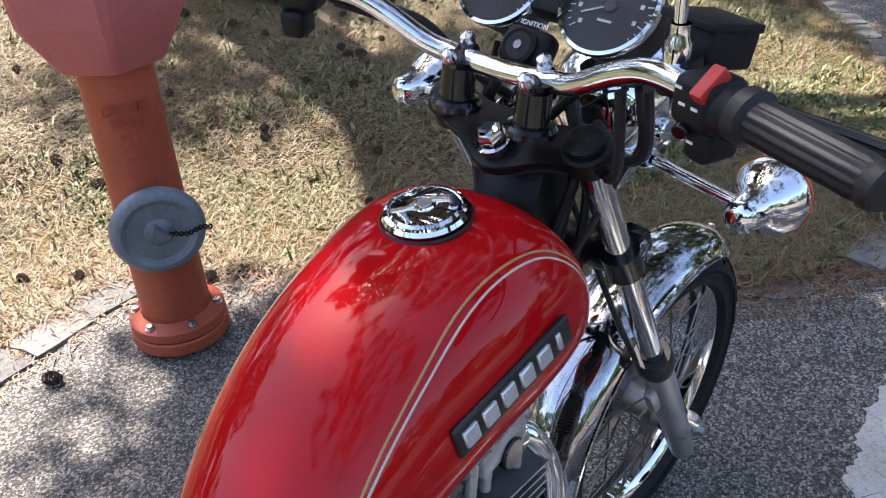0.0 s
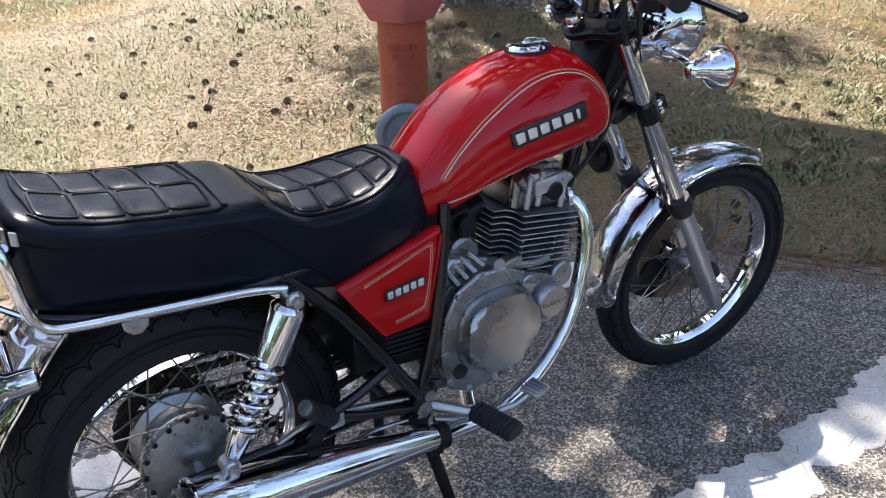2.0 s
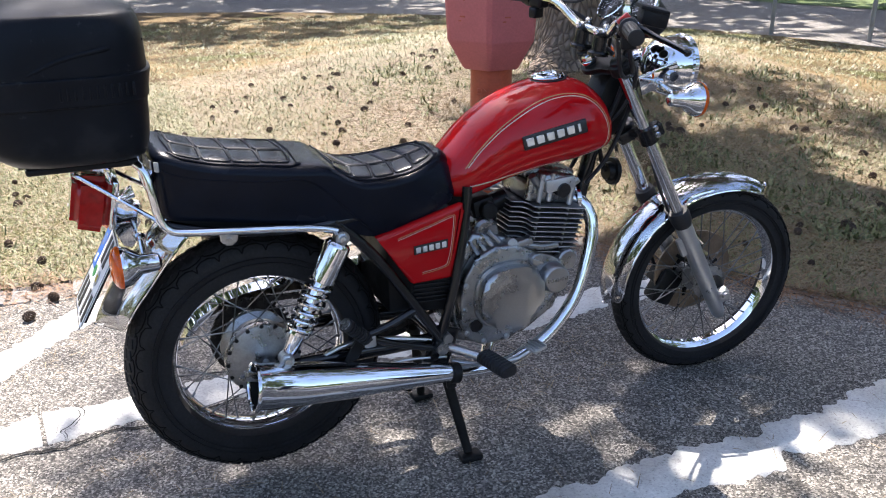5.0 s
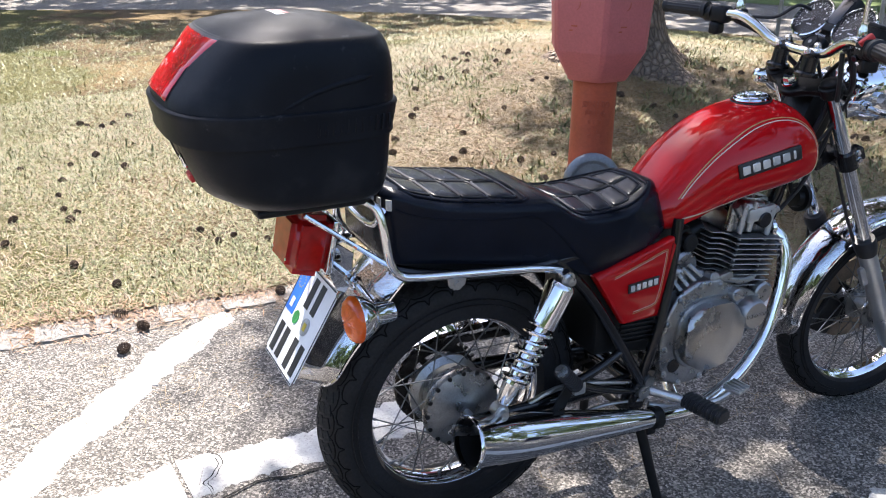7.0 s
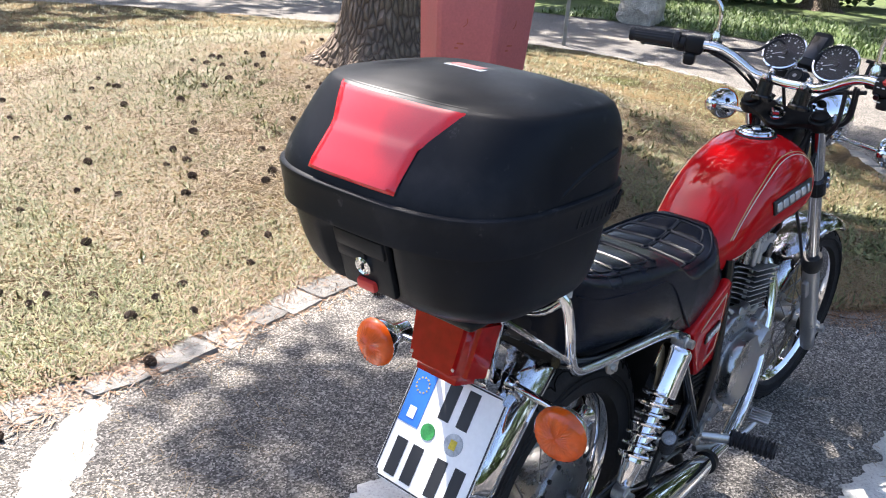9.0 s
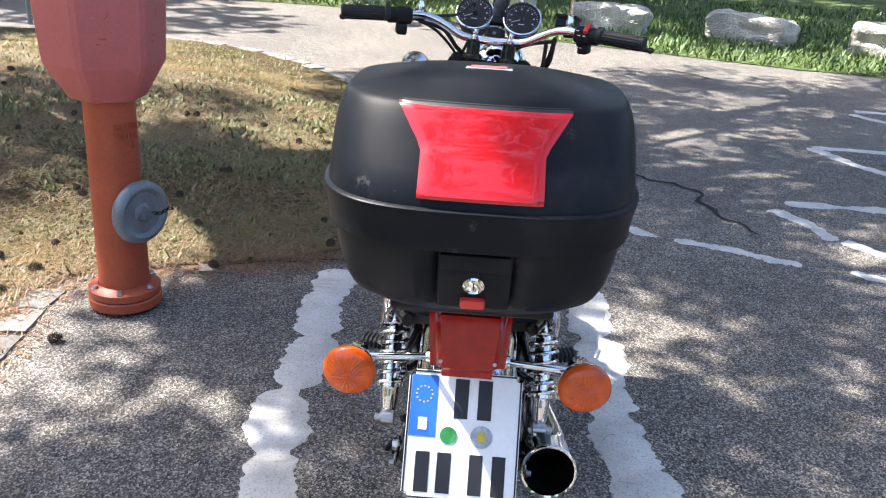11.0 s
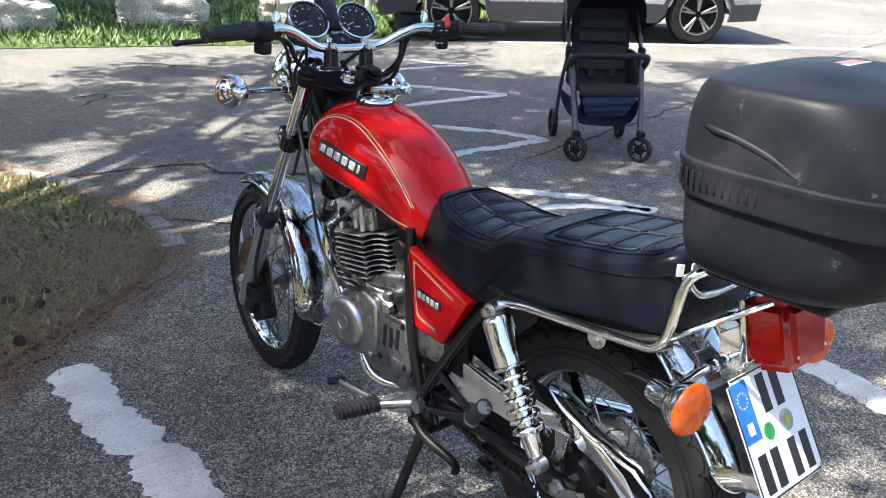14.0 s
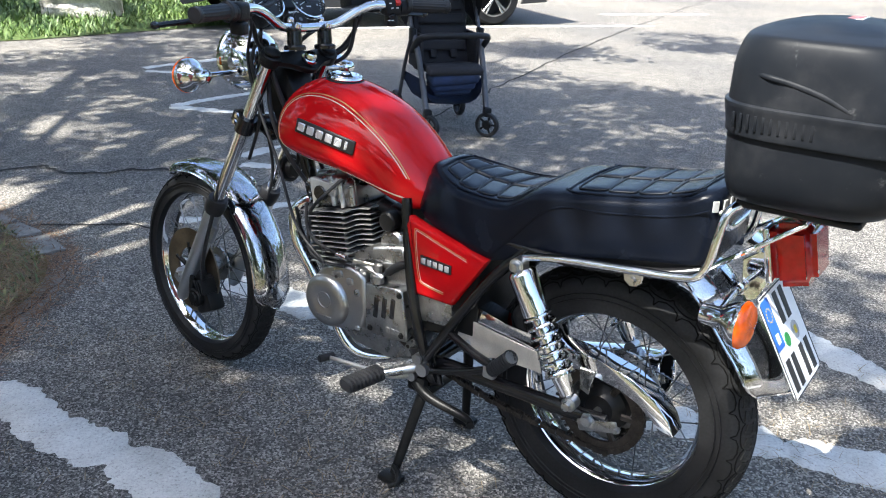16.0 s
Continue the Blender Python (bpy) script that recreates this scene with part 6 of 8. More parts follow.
# ---- exhaust ----
def header(s):
    if s < 0:
        p = [(0.815, -0.035, 0.625), (0.842, -0.042, 0.622), (0.864, -0.062, 0.600), (0.870, -0.082, 0.550), (0.850, -0.098, 0.470), (0.806, -0.113, 0.374), (0.722, -0.130, 0.296), (0.63, -0.142, 0.258), (0.55, -0.152, 0.248), (0.43, -0.162, 0.265)]
    else:
        p = [(0.815, 0.035, 0.625), (0.850, 0.040, 0.622), (0.884, 0.052, 0.598), (0.893, 0.060, 0.560), (0.882, 0.062, 0.510), (0.845, 0.058, 0.450), (0.775, 0.056, 0.345), (0.70, 0.056, 0.252), (0.62, 0.0, 0.234), (0.55, -0.11, 0.240)]
    b = B()
    tube(b, p, 0.0172, 18, 7)
    return b


pipe = part("exhaust_header", header(-1), CHROME, bike, "chromed exhaust header pipe")
part("exhaust_header", header(1), CHROME, bike, "chromed exhaust header pipe")
b = B()
for s in (-1, 1):
    lathe(b, [(0, 0.022), (0, 0.030), (0.010, 0.030), (0.012, 0.022)], (0.838, s * 0.040, 0.624), (1, s * 0.2, -0.05), 24)
part("exhaust_flange", b, CHROME, bike)
M0, M1 = Vector((0.435, -0.162, 0.264)), Vector((-0.050, -0.176, 0.349))
b = B()
L = (M1 - M0).length
lathe(b, [(-0.01, 0.019), (0.0, 0.021), (0.02, 0.0225), (0.12, 0.032), (0.25, 0.042), (0.38, 0.050), (L - 0.008, 0.0530), (L - 0.004, 0.0560), (L + 0.001, 0.0565), (L + 0.004, 0.0545), (L + 0.003, 0.0505), (L - 0.004, 0.0490), (L - 0.02, 0.0490), (L - 0.12, 0.044)], M0, M1 - M0, 40)
muff = part("silencer", b, CHROME, bike, "chromed megaphone silencer with open end", sharp=60)
# dull black lining inside the open end
b = B()
lathe(b, [(L - 0.006, 0.0485), (L - 0.16, 0.040), (L - 0.16, 0.0)], M0, M1 - M0, 32)
part("silencer_bore", b, BLACKMETAL, muff, "dull black silencer bore")
b = B()
lathe(b, [(-0.012, 0.0235), (-0.010, 0.026), (0.010, 0.0265), (0.012, 0.0235)], M0 + Vector((0.005, 0, -0.001)), M1 - M0, 24, True)
box(b, (0.432, -0.162, 0.233), (0.024, 0.012, 0.020), bev=0.003)
part("silencer_clamp", b, BLACKMETAL, muff)
b = B()
plate(b, [(0.20, 0.405), (0.235, 0.405), (0.20, 0.345), (0.165, 0.340)], -0.140, -0.146, 0.002, 1)
part("silencer_hanger", b, BLACKMETAL, muff)


# ---- pegs, pedals, stands ----
def footpeg(s):
    b = B()
    tube(b, [(0.425, s * 0.115, 0.322), (0.455, s * 0.145, 0.316), (0.500, s * 0.180, 0.304)], 0.011, 12)
    cyl(b, (0.42, s * 0.110, 0.322), (0.42, s * 0.142, 0.322), 0.016)
    cyl(b, (0.435, s * 0.110, 0.345), (0.435, s * 0.140, 0.345), 0.013)
    fp = part("footpeg", b, STEEL, bike, "steel footpeg with black ribbed rubber")
    m = basis((0.522, s * 0.228, 0.303), (0.22, s * 0.975, 0), (0, 0, 1))
    b = B()
    rings = []
    for k in range(19):
        x, g = -0.050 + k * 0.1 / 18, (0.0 if k in (0, 18) else (0.0035 if (k // 1) % 2 else 0.0))
        for dx, gg in ((-0.0016, g), (0.0016, g)):
            rings.append([b.verts.new(m @ Vector((x + dx, (0.020 + gg) * cy, (0.013 + gg) * cz))) for cy, cz in ((1, 0.5), (0.6, 1), (-0.6, 1), (-1, 0.5), (-1, -0.5), (-0.6, -1), (0.6, -1), (1, -0.5))])
    bridge(b, rings)
    part("rubber", b, RUBBER, fp)
    b = B()
    p0, p1 = Vector((0.222, s * 0.150, 0.398)), Vector((0.168, s * 0.172, 0.455))
    d = p1 - p0
    cyl(b, p0 - d * 0.3, p0, 0.008)
    box(b, p0 - d * 0.15, (0.03, 0.02, 0.03), bev=0.005)
    pp = part("passenger_peg", b, STEEL, bike, "folded passenger peg with ribbed rubber")
    b = B()
    prof = []
    for k in range(9):
        prof += [(k * 0.0092, 0.0165), (k * 0.0092 + 0.0055, 0.0165), (k * 0.0092 + 0.0065, 0.0135), (k * 0.0092 + 0.0085, 0.0135)]
    lathe(b, [(0, 0.005)] + prof + [(0.083, 0.0175), (0.085, 0.015), (0.085, 0)], p0, d, 20)
    part("rubber", b, RUBBER, pp)
    b = B()
    lathe(b, [(0.084, 0.0), (0.084, 0.0145), (0.0875, 0.0135), (0.088, 0.0)], p0, d, 20)
    part("end_cap", b, ALU, pp, "grey worn peg end")


both(footpeg)
b = B()
tube(b, [(0.455, 0.125, 0.292), (0.50, 0.150, 0.284), (0.58, 0.168, 0.288), (0.675, 0.182, 0.289)], [0.010, 0.007, 0.006, 0.006], 10, flat=0.7)
cyl(b, (0.455, 0.10, 0.292), (0.455, 0.135, 0.292), 0.013)
gl = part("gear_lever", b, STEEL, bike, "steel gear lever with rubber tip")
b = B()
cyl(b, (0.668, 0.165, 0.289), (0.682, 0.205, 0.290), 0.0095, bev=0.002)
part("rubber_tip", b, RUBBER, gl)
b = B()
tube(b, [(0.45, -0.125, 0.275), (0.52, -0.150, 0.262), (0.60, -0.178, 0.272), (0.64, -0.192, 0.298)], 0.007, 10)
bp = part("brake_pedal", b, STEEL, bike, "steel brake pedal")
b = B()
box(b, (0.648, -0.195, 0.306), (0.040, 0.046, 0.008), (0, -12, 10), 0.002)
for k in range(4):
    box(b, (0.634 + k * 0.0095, -0.195, 0.3095 + k * 0.002), (0.004, 0.044, 0.004), (0, -12, 10), 0.001)
part("pedal_pad", b, STEEL, bp)
b = B()
for s in (-1, 1):
    tube(b, [(0.435, s * 0.085, 0.275), (0.448, s * 0.110, 0.20), (0.468, s * 0.140, 0.09), (0.480, s * 0.160, 0.022)], [0.015, 0.014, 0.013, 0.012], 12, flat=0.7)
    box(b, (0.484, s * 0.165, 0.010), (0.060, 0.040, 0.018), (0, 0, 0), 0.006)
tube(b, [(0.445, -0.10, 0.225), (0.445, 0.10, 0.225)], 0.011, 10)
tube(b, [(0.480, 0.160, 0.040), (0.452, 0.180, 0.045), (0.446, 0.192, 0.028), (0.462, 0.200, 0.016)], 0.008, 8)
part("centre_stand", b, BLACKMETAL, bike, "black centre stand on the ground")
b = B()
tube(b, [(0.45, 0.118, 0.272), (0.40, 0.130, 0.252), (0.30, 0.128, 0.235), (0.275, 0.145, 0.232)], [0.014, 0.012, 0.010, 0.009], 10)
box(b, (0.445, 0.112, 0.270), (0.05, 0.03, 0.04), bev=0.006)
part("side_stand", b, BLACKMETAL, bike, "folded black side stand")
# chain, its links, and the chrome guard
b = B()
path = [Vector((RW.x + 0.096 * math.cos(radians(a)), 0, RW.z + 0.096 * math.sin(radians(a)))) for a in range(85, 276, 8)]
path += [Vector((0.25, 0, 0.268)), Vector((0.48, 0, 0.322)), Vector((0.525, 0, 0.352)), Vector((0.48, 0, 0.392)), Vector((0.25, 0, 0.425))]
dense = spline(path, 40, True)
acc, last, k = 0.0, dense[0], 0
for p, q in zip(dense, dense[1:]):
    acc += (q - p).length
    if acc > 0.0159:
        acc = 0.0
        d = (q - last).normalized()
        last = q
        k += 1
        for y in ((0.066, 0.080) if k % 2 else (0.069, 0.077)):
            box(b, None, (0.019, 0.012, 0.0018), bev=0.0, m=basis((q.x, y, q.z), d, (0, 1, 0)))
        cyl(b, (q.x, 0.067, q.z), (q.x, 0.079, q.z), 0.005, seg=8)
tagged(part("drive_chain", b, RUST, bike, "oily drive chain"), kind="stuff")
b = B()
o = [(0.338, 0.448), (0.318, 0.500), (0.300, 0.508), (0.22, 0.487), (0.10, 0.482), (0.0, 0.476), (-0.07, 0.460), (-0.125, 0.430), (-0.158, 0.393), (-0.172, 0.362), (-0.146, 0.356), (-0.126, 0.384), (-0.092, 0.410), (-0.05, 0.428), (0.02, 0.440), (0.12, 0.440), (0.17, 0.436), (0.23, 0.420), (0.285, 0.404), (0.318, 0.418)]
plate(b, o, 0.098, 0.102, 0.0015, 1)
top = [(0.300, 0.508), (0.22, 0.487), (0.10, 0.482), (0.0, 0.476), (-0.07, 0.460), (-0.125, 0.430), (-0.158, 0.393), (-0.172, 0.362)]
rows = []
for x, z in top:
    rows.append([b.verts.new((x, y, z)) for y in (0.052, 0.1)])
for p, q in zip(rows, rows[1:]):
    b.faces.new((p[0], p[1], q[1], q[0]))
cg = part("chain_guard", b, CHROME, bike, "chromed chain guard", sharp=50)
b = B()
plate(b, [(0.362, 0.470), (0.330, 0.476), (0.24, 0.462), (0.141, 0.450), (0.126, 0.402), (0.20, 0.404), (0.247, 0.401), (0.285, 0.388), (0.325, 0.390), (0.350, 0.405), (0.364, 0.440)], 0.1035, 0.1065, 0.0012, 1)
part("guard_plate", b, SATIN, cg, "satin steel front plate of the guard")
b = B()
plate(b, [(0.005, 0.448), (0.04, 0.448), (0.035, 0.40), (0.015, 0.392)], 0.103, 0.106, 0.001, 1)
part("guard_bracket", b, STEEL, cg)
b = B()
bolt(b, (0.318, 0.1065, 0.412), (0, 1, 0), 0.008, 0.006)
part("guard_bolt", b, STEEL, cg)
b = B()
tube(b, [(0.0, -0.10, 0.295), (0.12, -0.115, 0.268), (0.30, -0.115, 0.30), (0.44, -0.115, 0.285)], 0.004, 8)
tube(b, [(-0.005, -0.09, 0.265), (0.005, -0.098, 0.30)], 0.008, 8)
tube(b, [(0.03, -0.10, 0.300), (0.20, -0.112, 0.375), (0.40, -0.112, 0.34)], 0.006, 8)
part("rear_brake_rod", b, STEEL, bike)

# ---- top case ----
CASEBLACK, cnt, cb = nodes_of("scuffed_case_plastic")
cn1, cn2, cn3 = noise_at(cnt, 6, 6, 0.6), noise_at(cnt, 900, 2), noise_at(cnt, 26, 8, 0.75)
cdust = ramp(cnt, cn1.outputs[0], [(0.38, (0.0065, 0.0080, 0.0110)), (0.56, (0.0095, 0.011, 0.0140)), (0.72, (0.022, 0.023, 0.026))])
cscuff = ramp(cnt, cn3.outputs[0], [(0.62, (0, 0, 0)), (0.72, (0.05, 0.05, 0.05))])
cnt.links.new(blend(cnt, 1.0, cdust.outputs[0], cscuff.outputs[0], "ADD"), cb.inputs["Base Color"])
crough = ramp(cnt, cn1.outputs[0], [(0.35, (0.36, 0.36, 0.36)), (0.7, (0.52, 0.52, 0.52))])
cnt.links.new(crough.outputs[0], cb.inputs["Roughness"])
cb.inputs["Specular IOR Level"].default_value = 0.09
relief(cnt, cb, cn2.outputs[0], 0.00012)
case = thing("top_case", "black plastic top case with red reflector, clipped on the carrier", "top case")
case.location.y, case.rotation_euler = -0.003, (0, 0, radians(1.0))
CASE = curve_of([(0.874, -0.428, -0.215, 0.122), (0.880, -0.456, -0.200, 0.148), (0.890, -0.470, -0.194, 0.162), (0.905, -0.497, -0.190, 0.173), (0.925, -0.511, -0.187, 0.180), (0.95, -0.522, -0.185, 0.185), (1.00, -0.538, -0.183, 0.190), (1.02, -0.539, -0.183, 0.190)])
LID = curve_of([(1.034, -0.553, -0.178, 0.198), (1.066, -0.545, -0.178, 0.1975), (1.095, -0.523, -0.179, 0.196), (1.120, -0.502, -0.180, 0.194), (1.138, -0.487, -0.183, 0.190), (1.150, -0.476, -0.188, 0.185), (1.158, -0.467, -0.195, 0.177),
                (1.164, -0.448, -0.214, 0.146), (1.171, -0.424, -0.240, 0.113), (1.176, -0.394, -0.270, 0.078), (1.1795, -0.362, -0.300, 0.044), (1.181, -0.346, -0.316, 0.020)])


def case_ring(fn, z, grow=0.0, n=96):
    r, f, w = fn(z, 1) - grow, fn(z, 2) + grow, fn(z, 3) + grow
    c, a = (r + f) / 2, (f - r) / 2
    out = []
    for k in range(n):
        t = 2 * math.pi * k / n
        p = (4.2 if z < 1.10 else max(3.2, 4.2 - (z - 1.10) * 16)) if math.cos(t) > 0 else 3.1
        out.append(Vector((c + a * math.copysign(abs(math.cos(t)) ** (2 / p), math.cos(t)), w * math.copysign(abs(math.sin(t)) ** (2 / p), math.sin(t)), z)))
    return out


def back_of(fn, y, z, p=3.1, grow=0.0):
    r, f, w = fn(z, 1) - grow, fn(z, 2) + grow, fn(z, 3) + grow
    c, a = (r + f) / 2, (f - r) / 2
    return Vector((c - a * (1 - min(1, abs(y / w)) ** p) ** (1 / p), y, z))


b = B()
bridge(b, [[b.verts.new(v) for v in case_ring(CASE, z)] for z in (0.874, 0.877, 0.882, 0.892, 0.905, 0.92, 0.94, 0.96, 0.98, 1.0, 1.012)])
for v in b.verts:
    if abs(v.co.y) < 0.056 and v.co.x < -0.4 and v.co.z < 0.999:
        v.co.x = max(v.co.x, -0.500 - (v.co.z - 0.95) * 0.314)
base = part("case_base", b, CASEBLACK, case, "black moulded case bottom", sharp=60)
b = B()
for zs in ((1.044, 1.05, 1.06, 1.075, 1.09, 1.105, 1.12, 1.131, 1.140, 1.147, 1.153, 1.158), (1.158, 1.1605, 1.164, 1.167, 1.170, 1.173, 1.176, 1.1785, 1.180, 1.181)):
    bridge(b, [[b.verts.new(v) for v in case_ring(LID, z, -0.0022 if z == zs[0] and z > 1.1 else 0.0)] for z in zs])
lid = part("case_lid", b, CASEBLACK, case, "scuffed black domed lid", sharp=60)
b = B()
rim = [(1.0525, -0.003), (1.0515, 0.0030), (1.0495, 0.0052), (1.046, 0.0056), (1.042, 0.0046), (1.008, -0.0010), (1.002, -0.0004), (0.999, -0.0014), (0.998, -0.005), (1.001, -0.014)]
bridge(b, [[b.verts.new(Vector((v.x, v.y, z))) for v in case_ring(LID, 1.050, g)] for z, g in rim[::-1]])
part("case_rim", b, CASEBLACK, case, "raised black rim band")
# short ribs along the sides of the rim
for sgn in (-1, 1):
    b = B()
    for k in range(11):
        x = -0.215 - k * 0.0125
        y = sgn * 0.2000 * (1 - (abs(x + 0.3655) / 0.195) ** 4.2 * 0.22)
        box(b, (x, y - sgn * 0.0015, 1.024), (0.0050, 0.0035, 0.026), (-sgn * 7, 0, 0), 0.0015)
    tagged(part("rim_rib", b, CASEBLACK, case), kind="stuff")
# swoosh ribs moulded in the lid's sides
for s in (-1, 1):
    b = B()
    pts = []
    for x, z in ((-0.186, 1.103), (-0.25, 1.099), (-0.30, 1.091), (-0.345, 1.079), (-0.380, 1.064), (-0.405, 1.053)):
        r, f, w = LID(z, 1), LID(z, 2), LID(z, 3)
        cx, a = (r + f) / 2, (f - r) / 2
        q = 4.2 if x > cx else 3.1
        pts.append((x, s * (w * (1 - min(1, abs((x - cx) / a)) ** q) ** (1 / q) - 0.0040), z))
    tube(b, pts, [0.0030, 0.0052, 0.0060, 0.0060, 0.0050, 0.0028], 10, 5)
    part("lid_rib", b, CASEBLACK, lid)
# reflector panel at the back of the lid, over a black sheet that paints its gap dark
def back_panel(margin, lift, step, n=20):
    b = B()
    rows = []
    for i in range(n + 1):
        f = i / n
        z = 1.062 - margin + (0.096 + 2 * margin) * f
        half = 0.0735 + margin + (0.0 if f < 0.5 else 0.036 * ((f - 0.5) / 0.5))
        g = lift + (step if f < 0.5 else step * max(0.0, 1 - (f - 0.5) / 0.06))
        row = []
        for j in range(21):
            y = half * (-1 + 2 * j / 20)
            edge = 0.0 if 0 < i < n and 0 < j < 20 else -0.004
            row.append(b.verts.new(back_of(LID, y, z, grow=g + edge)))
        rows.append(row)
    for p, q in zip(rows, rows[1:]):
        for j in range(20):
            b.faces.new((p[j], p[j + 1], q[j + 1], q[j]))
    return b


part("panel_backing", back_panel(0.003, 0.0018, 0.0), INK, lid, "black sheet under the reflector, painting its rim dark")
b = back_panel(0.0, 0.0032, 0.0026)
part("reflector_panel", b, REDGLOSS, lid, "glossy red reflector panel", sharp=50)
# small emblem on top
b = B()
box(b, (-0.335, 0.0, 1.1790), (0.030, 0.062, 0.003), (0, 3, 0), 0.001)
em = part("lid_emblem", b, SILVER, lid)
b = B()
box(b, (-0.335, 0.0, 1.1800), (0.020, 0.048, 0.0034), (0, 3, 0), 0.0008)
part("emblem_field", b, paint("faded_emblem", (0.30, 0.10, 0.10), 0.5), em)
# latch
b = B()
lm = basis((-0.508, 0, 0.950), (0, -1, 0), (-0.955, 0, -0.30))
box(b, None, (0.092, 0.090, 0.012), bev=0.004, m=lm)
latch = part("latch_panel", b, CASEBLACK, base, "black latch panel")
b = B()
box(b, None, (0.086, 0.026, 0.008), bev=0.002, m=lm @ Matrix.Translation((0.0, 0.030, 0.006)))
box(b, None, (0.050, 0.020, 0.008), bev=0.002, m=lm @ Matrix.Translation((-0.018, 0.012, 0.006)))
part("latch_flap", b, CASEBLACK, latch, "stepped black latch flap")
b = B()
lathe(b, [(0.004, 0.0135), (0.012, 0.0135), (0.014, 0.011), (0.012, 0.009), (0.012, 0)], lm @ Vector((0, -0.004, -0.002)), lm.to_3x3() @ Vector((0, 0, 1)), 28)
lk = part("lock", b, CHROME, latch, "chromed round lock")
b = B()
box(b, None, (0.002, 0.009, 0.002), bev=0, m=lm @ Matrix.Translation((0, -0.004, 0.011)))
part("key_slot", b, INK, lk)
b = B()
box(b, None, (0.032, 0.016, 0.018), bev=0.004, m=lm @ Matrix.Translation((0, -0.034, 0.004)))
part("release_button", b, SWITCHRED, latch, "red release button")

# ---- hydrant ----
hyd = thing("fire_hydrant", "red pillar fire hydrant with faded head and grey outlet cap", "hydrant", (1.208, 1.238, 0))
HRED = paint("hydrant_red", (0.40, 0.075, 0.030), 0.55, 0.0, 0.18, 5, 90, 0.0008)
HPINK = paint("faded_hydrant_red", (0.50, 0.125, 0.115), 0.6, 0.0, 0.14, 4, 120, 0.0006)
HGREY = paint("grey_cast_cap", (0.20, 0.22, 0.24), 0.5, 0.3, 0.2, 12, 120, 0.0008)
b = B()
lathe(b, [(0.0, 0.118), (0.004, 0.122), (0.032, 0.122), (0.037, 0.118), (0.037, 0.0)], (0, 0, 0.012), (0, 0, 1), 48)
part("lower_flange", b, HRED, hyd)
b = B()
lathe(b, [(0.0, 0.116), (0.003, 0.120), (0.026, 0.120), (0.031, 0.114), (0.036, 0.096), (0.042, 0.088)], (0, 0, 0.051), (0, 0, 1), 48)
part("upper_flange", b, HRED, hyd)
b = B()
lathe(b, [(0.0, 0.086), (0.1, 0.085), (0.45, 0.083), (0.65, 0.082), (0.70, 0.084)], (0, 0, 0.06), (0, 0, 1), 48)
col = part("column", b, HRED, hyd, "red painted cast column with embossed lettering")
for k in range(6):
    a = k * math.pi / 3 + 0.25
    b = B()
    bolt(b, (math.cos(a) * 0.103, math.sin(a) * 0.103, 0.082), (0, 0, 1), 0.010, 0.013)
    part("flange_bolt", b, STEEL, hyd)
b = B()
rings = []
for z, r, mix in ((0.742, 0.112, 0.35), (0.748, 0.118, 0.4), (0.852, 0.178, 1.0), (0.862, 0.181, 1.0), (1.10, 0.196, 1.0), (1.115, 0.194, 1.0), (1.16, 0.150, 1.0), (1.18, 0.10, 1.0)):
    loop = []
    for k in range(6):
        for f in (0.06, 0.35, 0.65, 0.94):
            a0, a1 = k * math.pi / 3 + 0.02, (k + 1) * math.pi / 3 + 0.02
            p = Vector((math.cos(a0), math.sin(a0), 0)).lerp(Vector((math.cos(a1), math.sin(a1), 0)), f)
            loop.append(b.verts.new((p.x * r * 1.06, p.y * r * 1.06, z)))
    rings.append(loop)
bridge(b, rings)
hd = part("hydrant_head", b, HPINK, hyd, "six-sided faded red cast head", sharp=25)
CD = Vector((-0.48, -0.877, 0)).normalized()
b = B()
lathe(b, [(0.05, 0.058), (0.105, 0.060), (0.108, 0.052)], (0, 0, 0.372), CD, 32)
part("outlet_neck", b, HRED, hyd)
b = B()
lathe(b, [(0.092, 0.075), (0.094, 0.092), (0.102, 0.103), (0.116, 0.108), (0.130, 0.104), (0.139, 0.094), (0.140, 0.084), (0.134, 0.075), (0.130, 0.070), (0.130, 0.034), (0.134, 0.030), (0.140, 0.0)], (0, 0, 0.372), CD, 48)
cap = part("outlet_cap", b, HGREY, hyd, "grey cast outlet cap with key triangle")
b = B()
lathe(b, [(0.128, 0.028), (0.158, 0.024), (0.160, 0.0)], (0, 0, 0.372), CD, 3)
part("key_triangle", b, HGREY, cap)
b = B()
side = CD.cross(Vector((0, 0, 1)))
for k in range(9):
    p = Vector((0, 0, 0.372)) + CD * 0.142 - side * (0.112 - k * 0.011) + Vector((0, 0, -0.010 + 0.004 * math.sin(k)))
    ring(b, [(-0.0015, 0.004), (0.0015, 0.004), (0.0015, 0.0065), (-0.0015, 0.0065)], p, CD + side * (0.8 if k % 2 else -0.8), 10)
part("chain", b, BLACKMETAL, cap)
for txt, z, sz in (("DN100", 0.645, 0.034), ("PN16", 0.612, 0.034)):
    fc = bpy.data.curves.new("embossed_lettering", "FONT")
    fc.body, fc.size, fc.extrude, fc.align_x = txt, sz, 0.002, "CENTER"
    fc.materials.append(HRED)
    t = new("embossed_lettering", fc)
    d = Vector((-0.50, -0.86, 0)).normalized()
    t.matrix_world = basis(Vector((0, 0, z)) + d * 0.0828, Vector((0, 0, 1)).cross(d), d)
    t.parent = col
b = B()
d = Vector((-0.50, -0.86, 0)).normalized()
